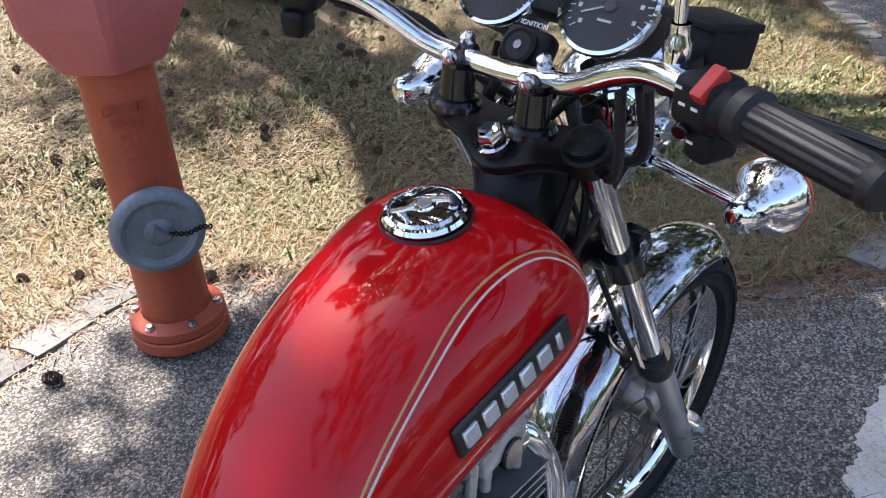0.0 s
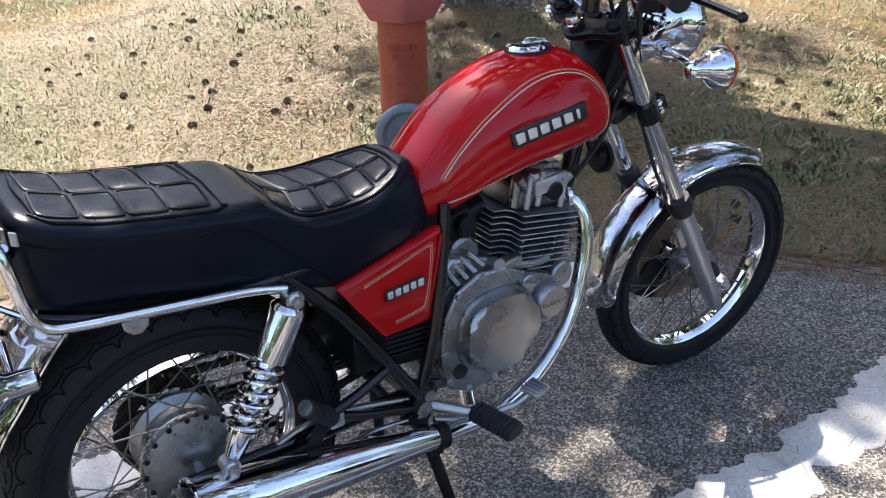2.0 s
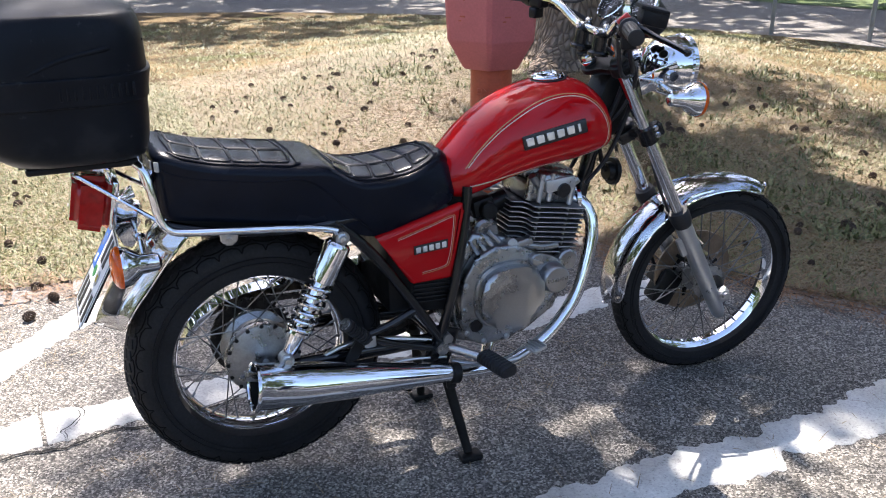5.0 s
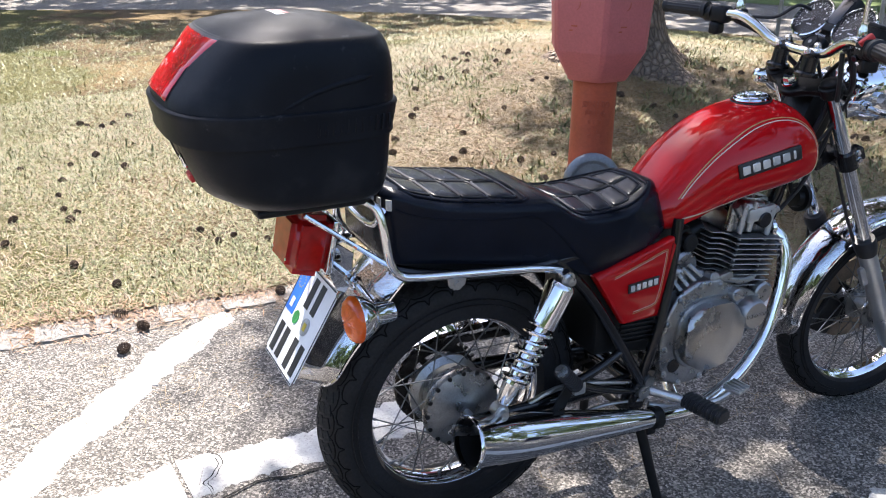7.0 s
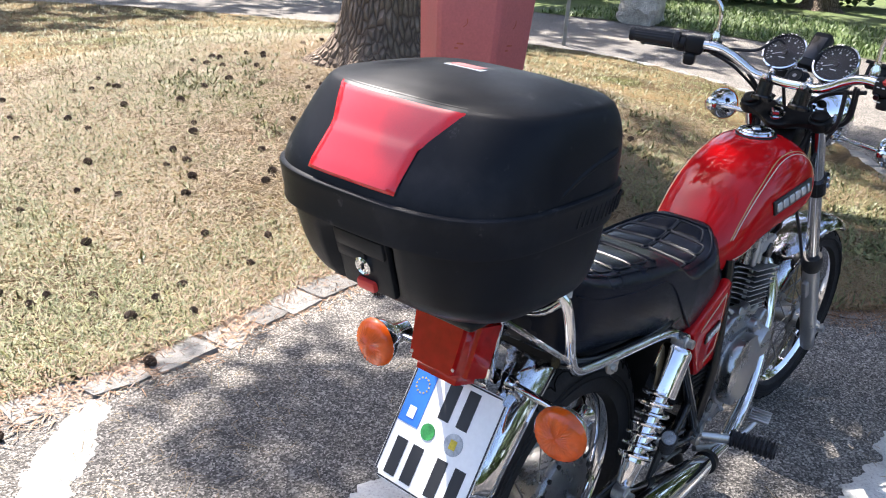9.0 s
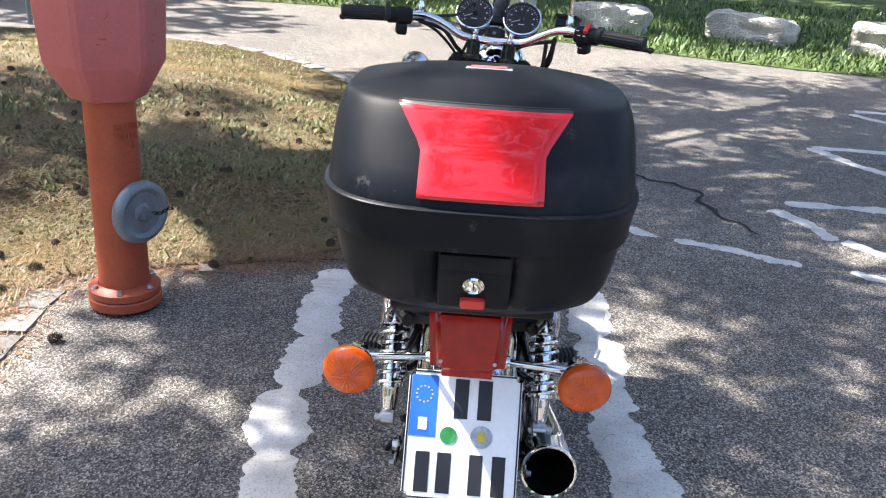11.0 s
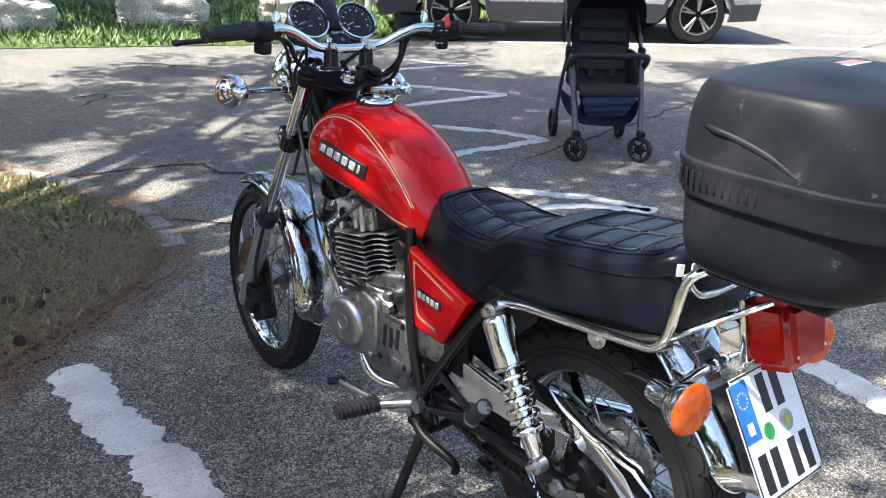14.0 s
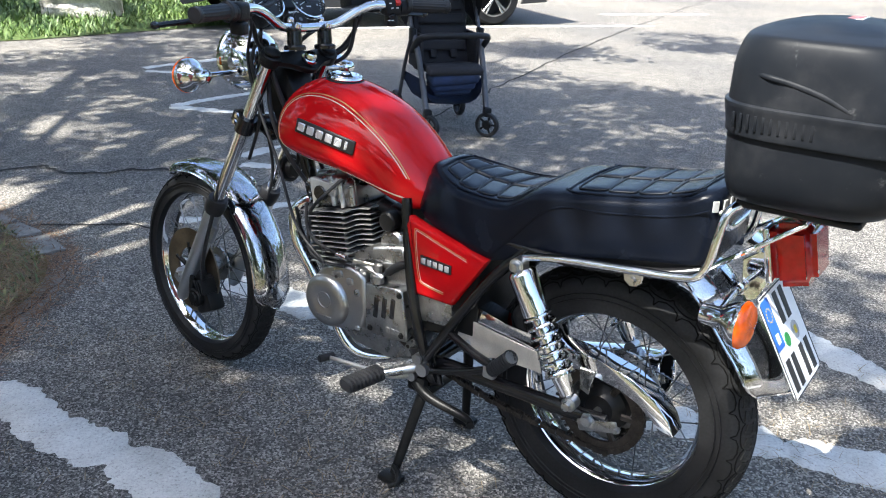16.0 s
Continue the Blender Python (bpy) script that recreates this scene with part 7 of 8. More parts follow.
for z, ws in ((0.590, [0.010] * 4), (0.562, [0.022]), (0.535, [0.014] * 3)):
    word(b, basis(Vector((0, 0, z)) + d * 0.0815, Vector((0, 0, 1)).cross(d), d), ws, 0.014 if len(ws) > 1 else 0.020, 0.004, 0.004)
part("embossed_mark", b, HRED, col)
# raised marks in the darker red, which stands in for their shading
for a0 in (3.35, 4.40):
    d = Vector((math.cos(a0 + 0.21), math.sin(a0 + 0.21), 0))
    m = basis(Vector((0, 0, 0.995)) + d * 0.172, Vector((0, 0, 1)).cross(d), d)
    for r0 in (0.018, 0.011):
        b = B()
        ring(b, [(0, r0), (0.003, r0 + 0.001), (0.003, r0 + 0.004), (0, r0 + 0.005)], m.translation + Vector((0, 0, 0.03)), d, 28)
        part("emblem_ring", b, HRED, hd)
    for k, w in enumerate((0.020, 0.044, 0.026)):
        b = B()
        box(b, None, (w, 0.006, 0.004), bev=0.001, m=m @ Matrix.Translation((-0.02 + w / 2 - 0.012, -0.03 - 0.016 * k, 0.0)))
        part("embossed_bar", b, HRED, hd)

# ---- stroller ----
GREYTUBE = paint("grey_tube", (0.10, 0.10, 0.11), 0.4, 0.4, 0.15)
CLOTH = paint("black_cloth", (0.022, 0.021, 0.026), 0.85, 0.0, 0.3, 10, 500, 0.001)
NAVY = paint("navy_cloth", (0.024, 0.042, 0.105), 0.85, 0.0, 0.45, 9, 300, 0.002)
pram = thing("stroller", "empty black folding stroller with navy basket", "stroller", (2.617, -2.955, 0))
pram.rotation_euler = (0, 0, radians(54))


def pram_wheel(x, y, r, w, swivel=0.0):
    b = B()
    ring(b, [(-w / 2, r - 0.022), (-w / 2, r - 0.006), (-w / 4, r), (w / 4, r), (w / 2, r - 0.006), (w / 2, r - 0.022)], (x, y, r), (1, 0, 0), 32)
    turn = Matrix.Translation((x, y, 0)) @ Matrix.Rotation(radians(swivel), 4, "Z") @ Matrix.Translation((-x, -y, 0))
    t = part("wheel", b, RUBBER, pram, turn=turn)
    b = B()
    lathe(b, [(-w / 2, 0.0), (-w / 2, 0.022), (-w / 3, 0.03), (w / 3, 0.03), (w / 2, 0.022), (w / 2, 0)], (x, y, r), (1, 0, 0), 20)
    for k in range(5):
        a = k * 2 * math.pi / 5
        tube(b, [(x, y + 0.02 * math.cos(a), r + 0.02 * math.sin(a)), (x, y + (r - 0.018) * math.cos(a), r + (r - 0.018) * math.sin(a))], 0.007, 6)
    part("hub", b, PLASTIC, t, turn=turn)


for s in (-1, 1):
    pram_wheel(s * 0.195, 0.30, 0.078, 0.038, 48)
    pram_wheel(s * 0.222, -0.33, 0.095, 0.035)
    b = B()
    tube(b, [(s * 0.195, 0.285, 0.13), (s * 0.205, 0.16, 0.40), (s * 0.215, 0.02, 0.62)], 0.019, 10)
    part("front_leg", b, GREYTUBE, pram)
    b = B()
    tube(b, [(s * 0.212, -0.33, 0.10), (s * 0.228, -0.12, 0.40), (s * 0.222, 0.0, 0.58), (s * 0.215, 0.02, 0.62)], 0.012, 10)
    part("rear_leg", b, GREYTUBE, pram)
    b = B()
    tube(b, [(s * 0.218, 0.06, 0.52), (s * 0.222, -0.05, 0.70), (s * 0.225, -0.20, 0.88), (s * 0.215, -0.29, 0.95)], 0.013, 10)
    part("push_tube", b, GREYTUBE, pram)
    b = B()
    box(b, (s * 0.195, 0.29, 0.155), (0.05, 0.05, 0.06), bev=0.012)
    part("joint", b, PLASTIC, pram)
    b = B()
    box(b, (s * 0.222, 0.02, 0.60), (0.035, 0.07, 0.08), bev=0.010)
    part("joint", b, PLASTIC, pram)
b = B()
tube(b, [(-0.215, -0.29, 0.95), (-0.19, -0.33, 0.975), (0.19, -0.33, 0.975), (0.215, -0.29, 0.95)], 0.017, 10)
part("push_handle", b, RUBBER, pram)
b = B()
tube(b, [(-0.225, 0.03, 0.50), (-0.222, 0.16, 0.585), (-0.17, 0.235, 0.615), (0, 0.255, 0.62), (0.17, 0.235, 0.615), (0.222, 0.16, 0.585), (0.225, 0.03, 0.50)], 0.019, 12)
part("bumper_bar", b, RUBBER, pram, "padded black bumper bar")
b = B()
box(b, (0, -0.13, 0.62), (0.36, 0.045, 0.48), (20, 0, 0), 0.02, 3)
box(b, (0, 0.03, 0.40), (0.36, 0.30, 0.05), (6, 0, 0), 0.02, 3)
for s in (-1, 1):
    box(b, (s * 0.185, -0.02, 0.50), (0.03, 0.24, 0.22), (0, 0, 0), 0.012)
part("seat", b, CLOTH, pram)
b = B()
for z in (0.52, 0.60, 0.68, 0.76):
    box(b, (0, -0.105 - (z - 0.62) * 0.36 + 0.02, z), (0.30, 0.03, 0.065), (20, 0, 0), 0.014, 3)
for s in (-1, 1):
    box(b, (s * 0.07, -0.05, 0.52), (0.045, 0.025, 0.16), (20, 0, s * 6), 0.008)
part("seat_padding", b, CLOTH, pram)
b = B()
box(b, (0, 0.21, 0.405), (0.36, 0.09, 0.05), (-14, 0, 0), 0.022, 3)
part("leg_rest", b, CLOTH, pram)
b = B()
rings = []
for k in range(9):
    a = k / 8 * math.pi
    rings.append([b.verts.new((math.copysign(abs(math.cos(a)) ** 0.6, math.cos(a)) * 0.19 * w, y, 0.34 - d * math.sin(a) ** 0.7)) for y, w, d in ((0.20, 1.0, 0.15), (0.05, 1.05, 0.18), (-0.15, 1.1, 0.18), (-0.25, 1.1, 0.12))])
for p, q in zip(rings, rings[1:]):
    for j in range(3):
        b.faces.new((p[j], p[j + 1], q[j + 1], q[j]))
bmesh.ops.solidify(b, geom=b.faces[:], thickness=0.006)
part("basket", b, NAVY, pram, "navy cloth basket under the seat")
b = B()
for k, z in enumerate((0.36, 0.31, 0.27)):
    box(b, (0, 0.17 - 0.03 * k, z), (0.32 - 0.03 * k, 0.16, 0.07), (-10 + 8 * k, 3, 0), 0.030, 3)
part("folded_blanket", b, NAVY, pram, "crumpled blue cloth in the basket")
b = B()
rows = []
for i in range(11):
    lean = radians(34 - 104 * i / 10)
    puff = 1 + 0.025 * math.cos(i * math.pi)
    row = []
    for j in range(17):
        t = math.pi * j / 16
        r = 0.415 * (math.sin(t) ** 0.75) * puff
        row.append(b.verts.new((0.232 * math.copysign(abs(math.cos(t)) ** 0.55, math.cos(t)) * (1.0 if j in (0, 16) else puff), -0.09 + r * math.sin(lean), 0.63 + r * math.cos(lean))))
    rows.append(row)
for p, q in zip(rows, rows[1:]):
    for j in range(16):
        b.faces.new((p[j], p[j + 1], q[j + 1], q[j]))
bmesh.ops.solidify(b, geom=b.faces[:], thickness=0.008)
part("hood", b, CLOTH, pram, "black cloth hood")

# ---- parked car: its front wheel and flank show ----
CARPAINT = paint("silver_car_paint", (0.55, 0.57, 0.60), 0.25, 0.5, 0.05, 2, 900, coat=1.0)
CARGLASS = paint("dark_car_glass", (0.02, 0.025, 0.03), 0.05, 0.0, 0.1, spec=0.8)
CLAD = paint("car_cladding", (0.03, 0.03, 0.032), 0.6, 0.0, 0.2)
car = thing("parked_car", "silver grey parked crossover car with dark cladding", "car", (6.9, -5.273, 0))
car.rotation_euler = (0, 0, math.atan2(2.53, 1.52))
# local x ahead; front axle at 0, rear axle at -2.9, near flank at y = 0, far flank at y = -1.85
WB = 2.95
side = [(0.78, 0.30), (0.86, 0.50), (0.84, 0.80), (0.62, 0.98), (-0.30, 1.08), (-0.95, 1.55), (-1.9, 1.62), (-3.0, 1.55), (-3.55, 1.10), (-3.72, 0.95), (-3.76, 0.55), (-3.66, 0.32)]


def arch(cx, r, z0):
    return [(cx - r * math.cos(a), max(z0, 0.345 + r * math.sin(a))) for a in [math.pi * k / 12 for k in range(13)]]


outline = side + arch(-WB, 0.40, 0.30) + arch(0, 0.40, 0.30)
b = B()
plate(b, outline, -1.83, -0.02, 0.04, 3)
body = part("body", b, CARPAINT, car, sharp=30)
body.location.y = 0
b = B()
plate(b, [(0.80, 0.28), (0.86, 0.40), (0.82, 0.47), (0.46, 0.46)] + [(0.45 * math.cos(a), 0.345 + 0.45 * math.sin(a)) for a in [math.pi * k / 14 for k in range(1, 14)]] + [(-0.46, 0.46), (-2.44, 0.46)] + [(-WB + 0.45 * math.cos(a), 0.345 + 0.45 * math.sin(a)) for a in [math.pi * k / 14 for k in range(1, 14)]] + [(-3.36, 0.46), (-3.72, 0.48), (-3.68, 0.28), (-3.32, 0.26)] + arch(-WB, 0.405, 0.26)[0:] + [(-2.45, 0.24), (-0.45, 0.24)] + arch(0, 0.405, 0.26), -0.03, 0.012, 0.006, 1)
part("cladding", b, CLAD, car, "dark plastic wheel arch and sill cladding", sharp=30)
b = B()
plate(b, [(-0.42, 1.10), (-1.02, 1.48), (-1.9, 1.54), (-2.9, 1.48), (-3.35, 1.14)], -0.03, -0.012, 0.004, 1)
part("side_window", b, CARGLASS, car)
for x in (-0.78, -1.95):
    b = B()
    box(b, (x, -0.016, 0.80), (0.010, 0.012, 0.62), (0, 4, 0), 0.001)
    part("door_gap", b, CLAD, car)
b = B()
box(b, (0.66, -0.02, 0.80), (0.28, 0.05, 0.12), (0, 14, 0), 0.02)
part("headlight", b, GLASS, car)
b = B()
box(b, (0.80, -0.02, 0.44), (0.10, 0.05, 0.07), (0, 0, 0), 0.015)
part("fog_lamp", b, CHROME, car)
for cx in (0.0, -WB):
    for y, out in ((-0.10, 1), (-1.75, -1)):
        b = B()
        ring(b, [(-0.10, 0.235), (-0.10, 0.31), (-0.07, 0.342), (0.07, 0.342), (0.10, 0.31), (0.10, 0.235)], (cx, y, 0.342), (0, 1, 0), 48)
        w = part("wheel", b, TYRE, car)
        b = B()
        ring(b, [(-0.105, 0.225), (-0.105, 0.238), (0.10, 0.238), (0.10, 0.222)], (cx, y, 0.342), (0, 1, 0), 48)
        part("rim", b, POLISHED, w)
        b = B()
        lathe(b, [(0.0, 0.22), (0.0, 0.0)], (cx, y - out * 0.03, 0.342), (0, 1, 0), 32)
        part("brake", b, BLACKMETAL, w)
        for k in range(5):
            a = 2 * math.pi * k / 5 + 0.3
            for da in (-0.11, 0.11):
                b = B()
                tube(b, [(cx + 0.04 * math.cos(a), y + out * 0.085, 0.342 + 0.04 * math.sin(a)), (cx + 0.228 * math.cos(a + da), y + out * 0.10, 0.342 + 0.228 * math.sin(a + da))], 0.015, 6)
                part("rim_spoke", b, POLISHED, w)

# ---- boulders, posts, bench shade ----
ROCK = paint("pale_limestone", (0.60, 0.56, 0.49), 0.9, 0.0, 0.35, 5, 45, 0.03)


def boulder(x, y, sx, sy, sz, seed, turn):
    b = bmesh.new()
    bmesh.ops.create_cube(b, size=1.0)
    bmesh.ops.subdivide_edges(b, edges=b.edges[:], cuts=11, use_grid_fill=True)
    for v in b.verts:
        p = v.co.copy()
        q = Vector((p.x * 2, p.y * 2, p.z * 2))
        k = 1 / max(1e-6, (abs(q.x) ** 7 + abs(q.y) ** 7 + abs(q.z) ** 7) ** (1 / 7)) * max(abs(q.x), abs(q.y), abs(q.z))
        v.co = Vector((p.x * k * sx, p.y * k * sy, (p.z * k + 0.42) * sz))
        v.co += Vector((noise.noise(p * 3 + Vector((seed, 0, 0))), noise.noise(p * 3 + Vector((0, seed, 0))), noise.noise(p * 3 + Vector((0, 0, seed))))) * 0.13 * sz
        v.co += Vector((1, 1, 1)) * noise.noise(p * 11 + Vector((seed, seed, 0))) * 0.055 * sz
    ob = tagged(part("boulder", b, ROCK, sharp=28), "pale limestone boulder at the lawn's edge", "boulder", group="boulders along the lawn")
    ob.matrix_world = pose(x, y, 0.0, 0, 0, turn)
    return ob


for x, y, sx, sy, sz, sd, tn in ((10.18, 0.02, 0.77, 0.50, 0.38, 1, 70), (9.93, -1.34, 0.95, 0.55, 0.35, 2, 75), (9.74, -3.04, 1.04, 0.55, 0.35, 3, 60), (11.38, 2.01, 0.72, 0.54, 0.50, 4, 85), (9.04, -4.50, 0.87, 0.55, 0.41, 5, 55), (10.66, 5.76, 0.85, 0.57, 0.47, 6, 20)):
    boulder(x, y, sx, sy, sz, sd, tn)
POSTGREY = paint("weathered_post", (0.36, 0.36, 0.35), 0.7, 0.2, 0.2, 8, 90, 0.001)
GALV = paint("galvanised_post", (0.28, 0.29, 0.29), 0.45, 0.7, 0.2, 8, 90, 0.0004)


def bollard(x, y, r, h, mat, label):
    b = B()
    lathe(b, [(0, r), (h - r * 0.5, r), (h - 0.1 * r, r * 0.75), (h, 0)], (0, 0, 0), (0, 0, 1), 18)
    ob = tagged(part("post", b, mat), label, "post", group="posts by the road")
    ob.location = (x, y, 0)


bollard(9.29, -4.67, 0.055, 1.2, POSTGREY, "pale round post in the lawn")
bollard(10.04, -6.29, 0.064, 1.3, POSTGREY, "pale round post in the lawn")
for x, y in ((6.81, 5.74), (7.31, 4.86)):
    bollard(x, y, 0.022, 2.3, GALV, "thin galvanised sign post")
sign = thing("sign_board", "grey board between two thin posts", "sign board", (7.06, 5.30, 1.1))
b = B()
box(b, (0, 0, 0), (0.95, 0.02, 1.0), (0, 0, math.degrees(math.atan2(-0.88, 0.50))), 0.006)
part("panel", b, paint("grey_board", (0.33, 0.35, 0.35), 0.5, 0.1, 0.1), sign)

# ---- trees ----
BARK, knt, kb = nodes_of("bark")
kn = noise_at(knt, 9, 6, 0.65)
kmap = knt.nodes.new("ShaderNodeMapping")
kmap.inputs["Scale"].default_value = (1, 1, 0.28)
ktc = knt.nodes.new("ShaderNodeTexCoord")
kv = knt.nodes.new("ShaderNodeTexVoronoi")
kv.feature = "DISTANCE_TO_EDGE"
kv.inputs["Scale"].default_value = 26
knt.links.new(ktc.outputs["Object"], kmap.inputs["Vector"])
knt.links.new(kmap.outputs[0], kv.inputs["Vector"])
kc = ramp(knt, kv.outputs["Distance"], [(0.0, (0.10, 0.073, 0.055)), (0.14, (0.21, 0.16, 0.12)), (0.5, (0.34, 0.27, 0.21))])
kc2 = ramp(knt, kn.outputs[0], [(0.3, (0.6, 0.6, 0.6)), (0.7, (1.15, 1.1, 1.05))])
knt.links.new(blend(knt, 1.0, kc.outputs[0], kc2.outputs[0], "MULTIPLY"), kb.inputs["Base Color"])
kb.inputs["Roughness"].default_value = 0.95
relief(knt, kb, kv.outputs["Distance"], 0.08, 1.0)


def leaf_mat(name, dark, light):
    m, nt, b = nodes_of(name)
    g = nt.nodes.new("ShaderNodeNewGeometry")
    c = ramp(nt, g.outputs["Random Per Island"], [(0.0, dark), (0.6, tuple((a + d) / 2 for a, d in zip(dark, light))), (1.0, light)])
    nt.links.new(c.outputs[0], b.inputs["Base Color"])
    b.inputs["Roughness"].default_value = 0.55
    b.inputs["Transmission Weight"].default_value = 0.0
    b.inputs["Subsurface Weight"].default_value = 0.0
    return m


LEAF = leaf_mat("tree_leaf", (0.030, 0.055, 0.010), (0.095, 0.145, 0.030))
NEEDLE = leaf_mat("hedge_leaf", (0.020, 0.040, 0.010), (0.07, 0.12, 0.025))


def cloud(name, centres, radius, per, size, mat, parent, label="", seed=1):
    """Many single leaves round the given centres, as one mesh."""
    rng = np.random.default_rng(seed)
    c = np.repeat(np.array(centres, dtype=float), per, axis=0)
    n = len(c)
    off = rng.normal(size=(n, 3))
    off *= (radius * rng.random(n) ** 0.45 / np.linalg.norm(off, axis=1))[:, None]
    off[:, 2] *= 0.7
    p = c + off
    u = rng.normal(size=(n, 3))
    u[:, 2] *= 0.5
    u /= np.linalg.norm(u, axis=1)[:, None]
    w = rng.normal(size=(n, 3))
    v = np.cross(u, w)
    v /= np.linalg.norm(v, axis=1)[:, None]
    s = (size * rng.uniform(0.6, 1.3, n))[:, None]
    verts = np.stack([p - u * s * 0.5, p + v * s * 0.34, p + u * s * 0.6, p - v * s * 0.34], axis=1).reshape(-1, 3)
    me = bpy.data.meshes.new(name)
    me.from_pydata(verts.tolist(), [], np.arange(4 * n).reshape(-1, 4).tolist())
    me.materials.append(mat)
    ob = new(name, me)
    ob.parent = parent
    if label:
        tagged(ob, label)
    return ob


def trunk(b, p0, r0, h, seed, flare=1.9, lean=(0, 0)):
    rings = []
    for i in range(26):
        f = i / 25
        z = h * f ** 1.5
        r = r0 * (1 + (flare - 1) * math.exp(-z / 0.16)) * (1 - 0.35 * f)
        ring_v = []
        for k in range(40):
            a = 2 * math.pi * k / 40
            root = 1 + 0.28 * math.exp(-z / 0.22) * math.sin(a * 5 + seed) + 0.10 * noise.noise((math.cos(a) * 3, math.sin(a) * 3, z * 1.2 + seed)) + 0.05 * noise.noise((math.cos(a) * 9, math.sin(a) * 9, z * 2 + seed))
            ring_v.append(b.verts.new((p0[0] + lean[0] * z + math.cos(a) * r * root, p0[1] + lean[1] * z + math.sin(a) * r * root, p0[2] - 0.06 + z)))
        rings.append(ring_v)
    bridge(b, rings)


rnd = random.Random(11)
OFF = Vector((SUN.x / SUN.z, SUN.y / SUN.z, 0))


SOLID = ((1.75, 0.30, 0.60, 0.55, 1.0), (1.05, 0.36, 0.28, 0.22, 1.0), (4.4, -3.3, 2.2, 1.4, 0.75), (5.3, -0.6, 1.0, 0.7, 0.9), (5.6, 0.45, 0.8, 0.5, 0.95), (0.68, 0.21, 0.30, 0.15, 0.9), (2.25, -1.05, 0.8, 0.45, 0.85), (2.85, 0.10, 0.36, 0.20, 0.9))


def shade_at(x, y):
    """How leafy the crown is over the sun's way to a place on the ground."""
    d = 0.0
    for cx, cy, rx, ry, k in ((0.75, -0.15, 1.2, 0.75, 0.95), (1.7, -0.75, 0.8, 0.6, 0.5), (0.30, 0.95, 0.45, 0.18, 0.95), (0.0, 0.78, 0.25, 0.10, 0.9), (1.25, 0.55, 0.65, 0.55, 0.9), (5.3, 0.9, 0.8, 0.5, 0.8), (-0.15, 0.85, 0.15, 0.08, 0.6), (3.0, 2.1, 1.3, 0.9, 0.8), (4.6, 0.6, 1.3, 0.6, 0.6), (4.6, -2.0, 2.5, 1.6, 0.72), (1.9, -3.6, 1.7, 1.6, 0.8), (-0.3, -1.3, 0.8, 0.9, 0.5), (0.35, -1.4, 1.0, 0.65, 0.75), (2.5, 0.7, 0.7, 0.7, 0.8), (7.0, -4.4, 1.2, 1.2, 0.5), (3.3, -4.4, 1.3, 0.8, 0.5), (3.8, -6.6, 0.7, 0.6, 0.5), (2.6, -8.4, 1.0, 0.8, 0.5)) + SOLID:
        q = ((x - cx) / rx) ** 2 + ((y - cy) / ry) ** 2
        d = max(d, k * max(0.0, min(1.0, (1.25 - q) / 0.5)))
    for cx, cy, r in ((3.85, 0.95, 0.5), (3.35, 0.35, 0.32), (3.28, 0.80, 0.36), (3.80, 0.2, 0.42), (1.35, -0.45, 0.35), (0.62, -0.1, 0.22), (0.43, 0.0, 0.25), (0.98, 0.08, 0.14), (4.35, -1.2, 0.36), (4.4, -0.42, 0.30), (3.52, -0.50, 0.24), (0.70, 0.38, 0.10), (-0.30, -0.62, 0.24), (0.88, -0.32, 0.16)):
        if math.hypot(x - cx, y - cy) < r:
            d *= 0.12
    return d


tree = thing("tree", "large old tree with furrowed bark and high leafy crown", "tree", (2.97, 3.45, 0.33))
T0 = Vector((2.97, 3.45, 0.33))
b = B()
trunk(b, (0, 0, 0), 0.285, 3.2, 2.0, 2.1)
part("trunk", b, BARK, tree, sharp=80)
clumps = []
tries = 0
while len(clumps) < 780 and tries < 60000:
    tries += 1
    x, y = rnd.uniform(-1.6, 8.2), rnd.uniform(-9.4, 3.6)
    if rnd.random() < shade_at(x, y):
        h = rnd.uniform(4.6, 8.2)
        clumps.append((x + OFF.x * h - T0.x, y + OFF.y * h - T0.y, h - T0.z))
for k in range(120):
    a, r = rnd.uniform(0, 2 * math.pi), rnd.uniform(1.5, 4.5)
    x, y = 1.0 + r * math.cos(a), -0.5 + r * math.sin(a)
    if shade_at(x, y) > 0.4:
        h = rnd.uniform(8.2, 9.5)
        clumps.append((x + OFF.x * h - T0.x, y + OFF.y * h - T0.y, h - T0.z))
for cx, cy, rx, ry, q in SOLID:
    for k in range(int(34 * rx * ry) + 6):
        a, r = rnd.uniform(0, 2 * math.pi), math.sqrt(rnd.random())
        x, y, h = cx + rx * r * math.cos(a), cy + ry * r * math.sin(a), rnd.uniform(5.0, 8.6)
        if shade_at(x, y) > 0.4:
            clumps.append((x + OFF.x * h - T0.x, y + OFF.y * h - T0.y, h - T0.z))
# unseen clumps added overhead to break up reflected sky and cut its fill
for k in range(300):
    x, y, h = rnd.uniform(-5.5, -0.7), rnd.uniform(-8.5, -2.7), rnd.uniform(4.8, 8.6)
    if noise.noise((x * 0.7, y * 0.7, 4.0)) > -0.12:
        clumps.append((x + OFF.x * h - T0.x, y + OFF.y * h - T0.y, h - T0.z))
cloud("crown", clumps, 0.34, 62, 0.10, LEAF, tree, seed=4)
for k in range(26):
    c = Vector(clumps[k * 17 % len(clumps)])
    b = B()
    s = Vector((0, 0, rnd.uniform(2.2, 3.1)))
    m = s.lerp(c, 0.5) + Vector((0, 0, 0.5))
    tube(b, [s, s.lerp(m, 0.5) + Vector((0, 0, 0.25)), m, c], [0.10, 0.07, 0.045, 0.012], 7, 4)
    part("limb", b, BARK, tree)


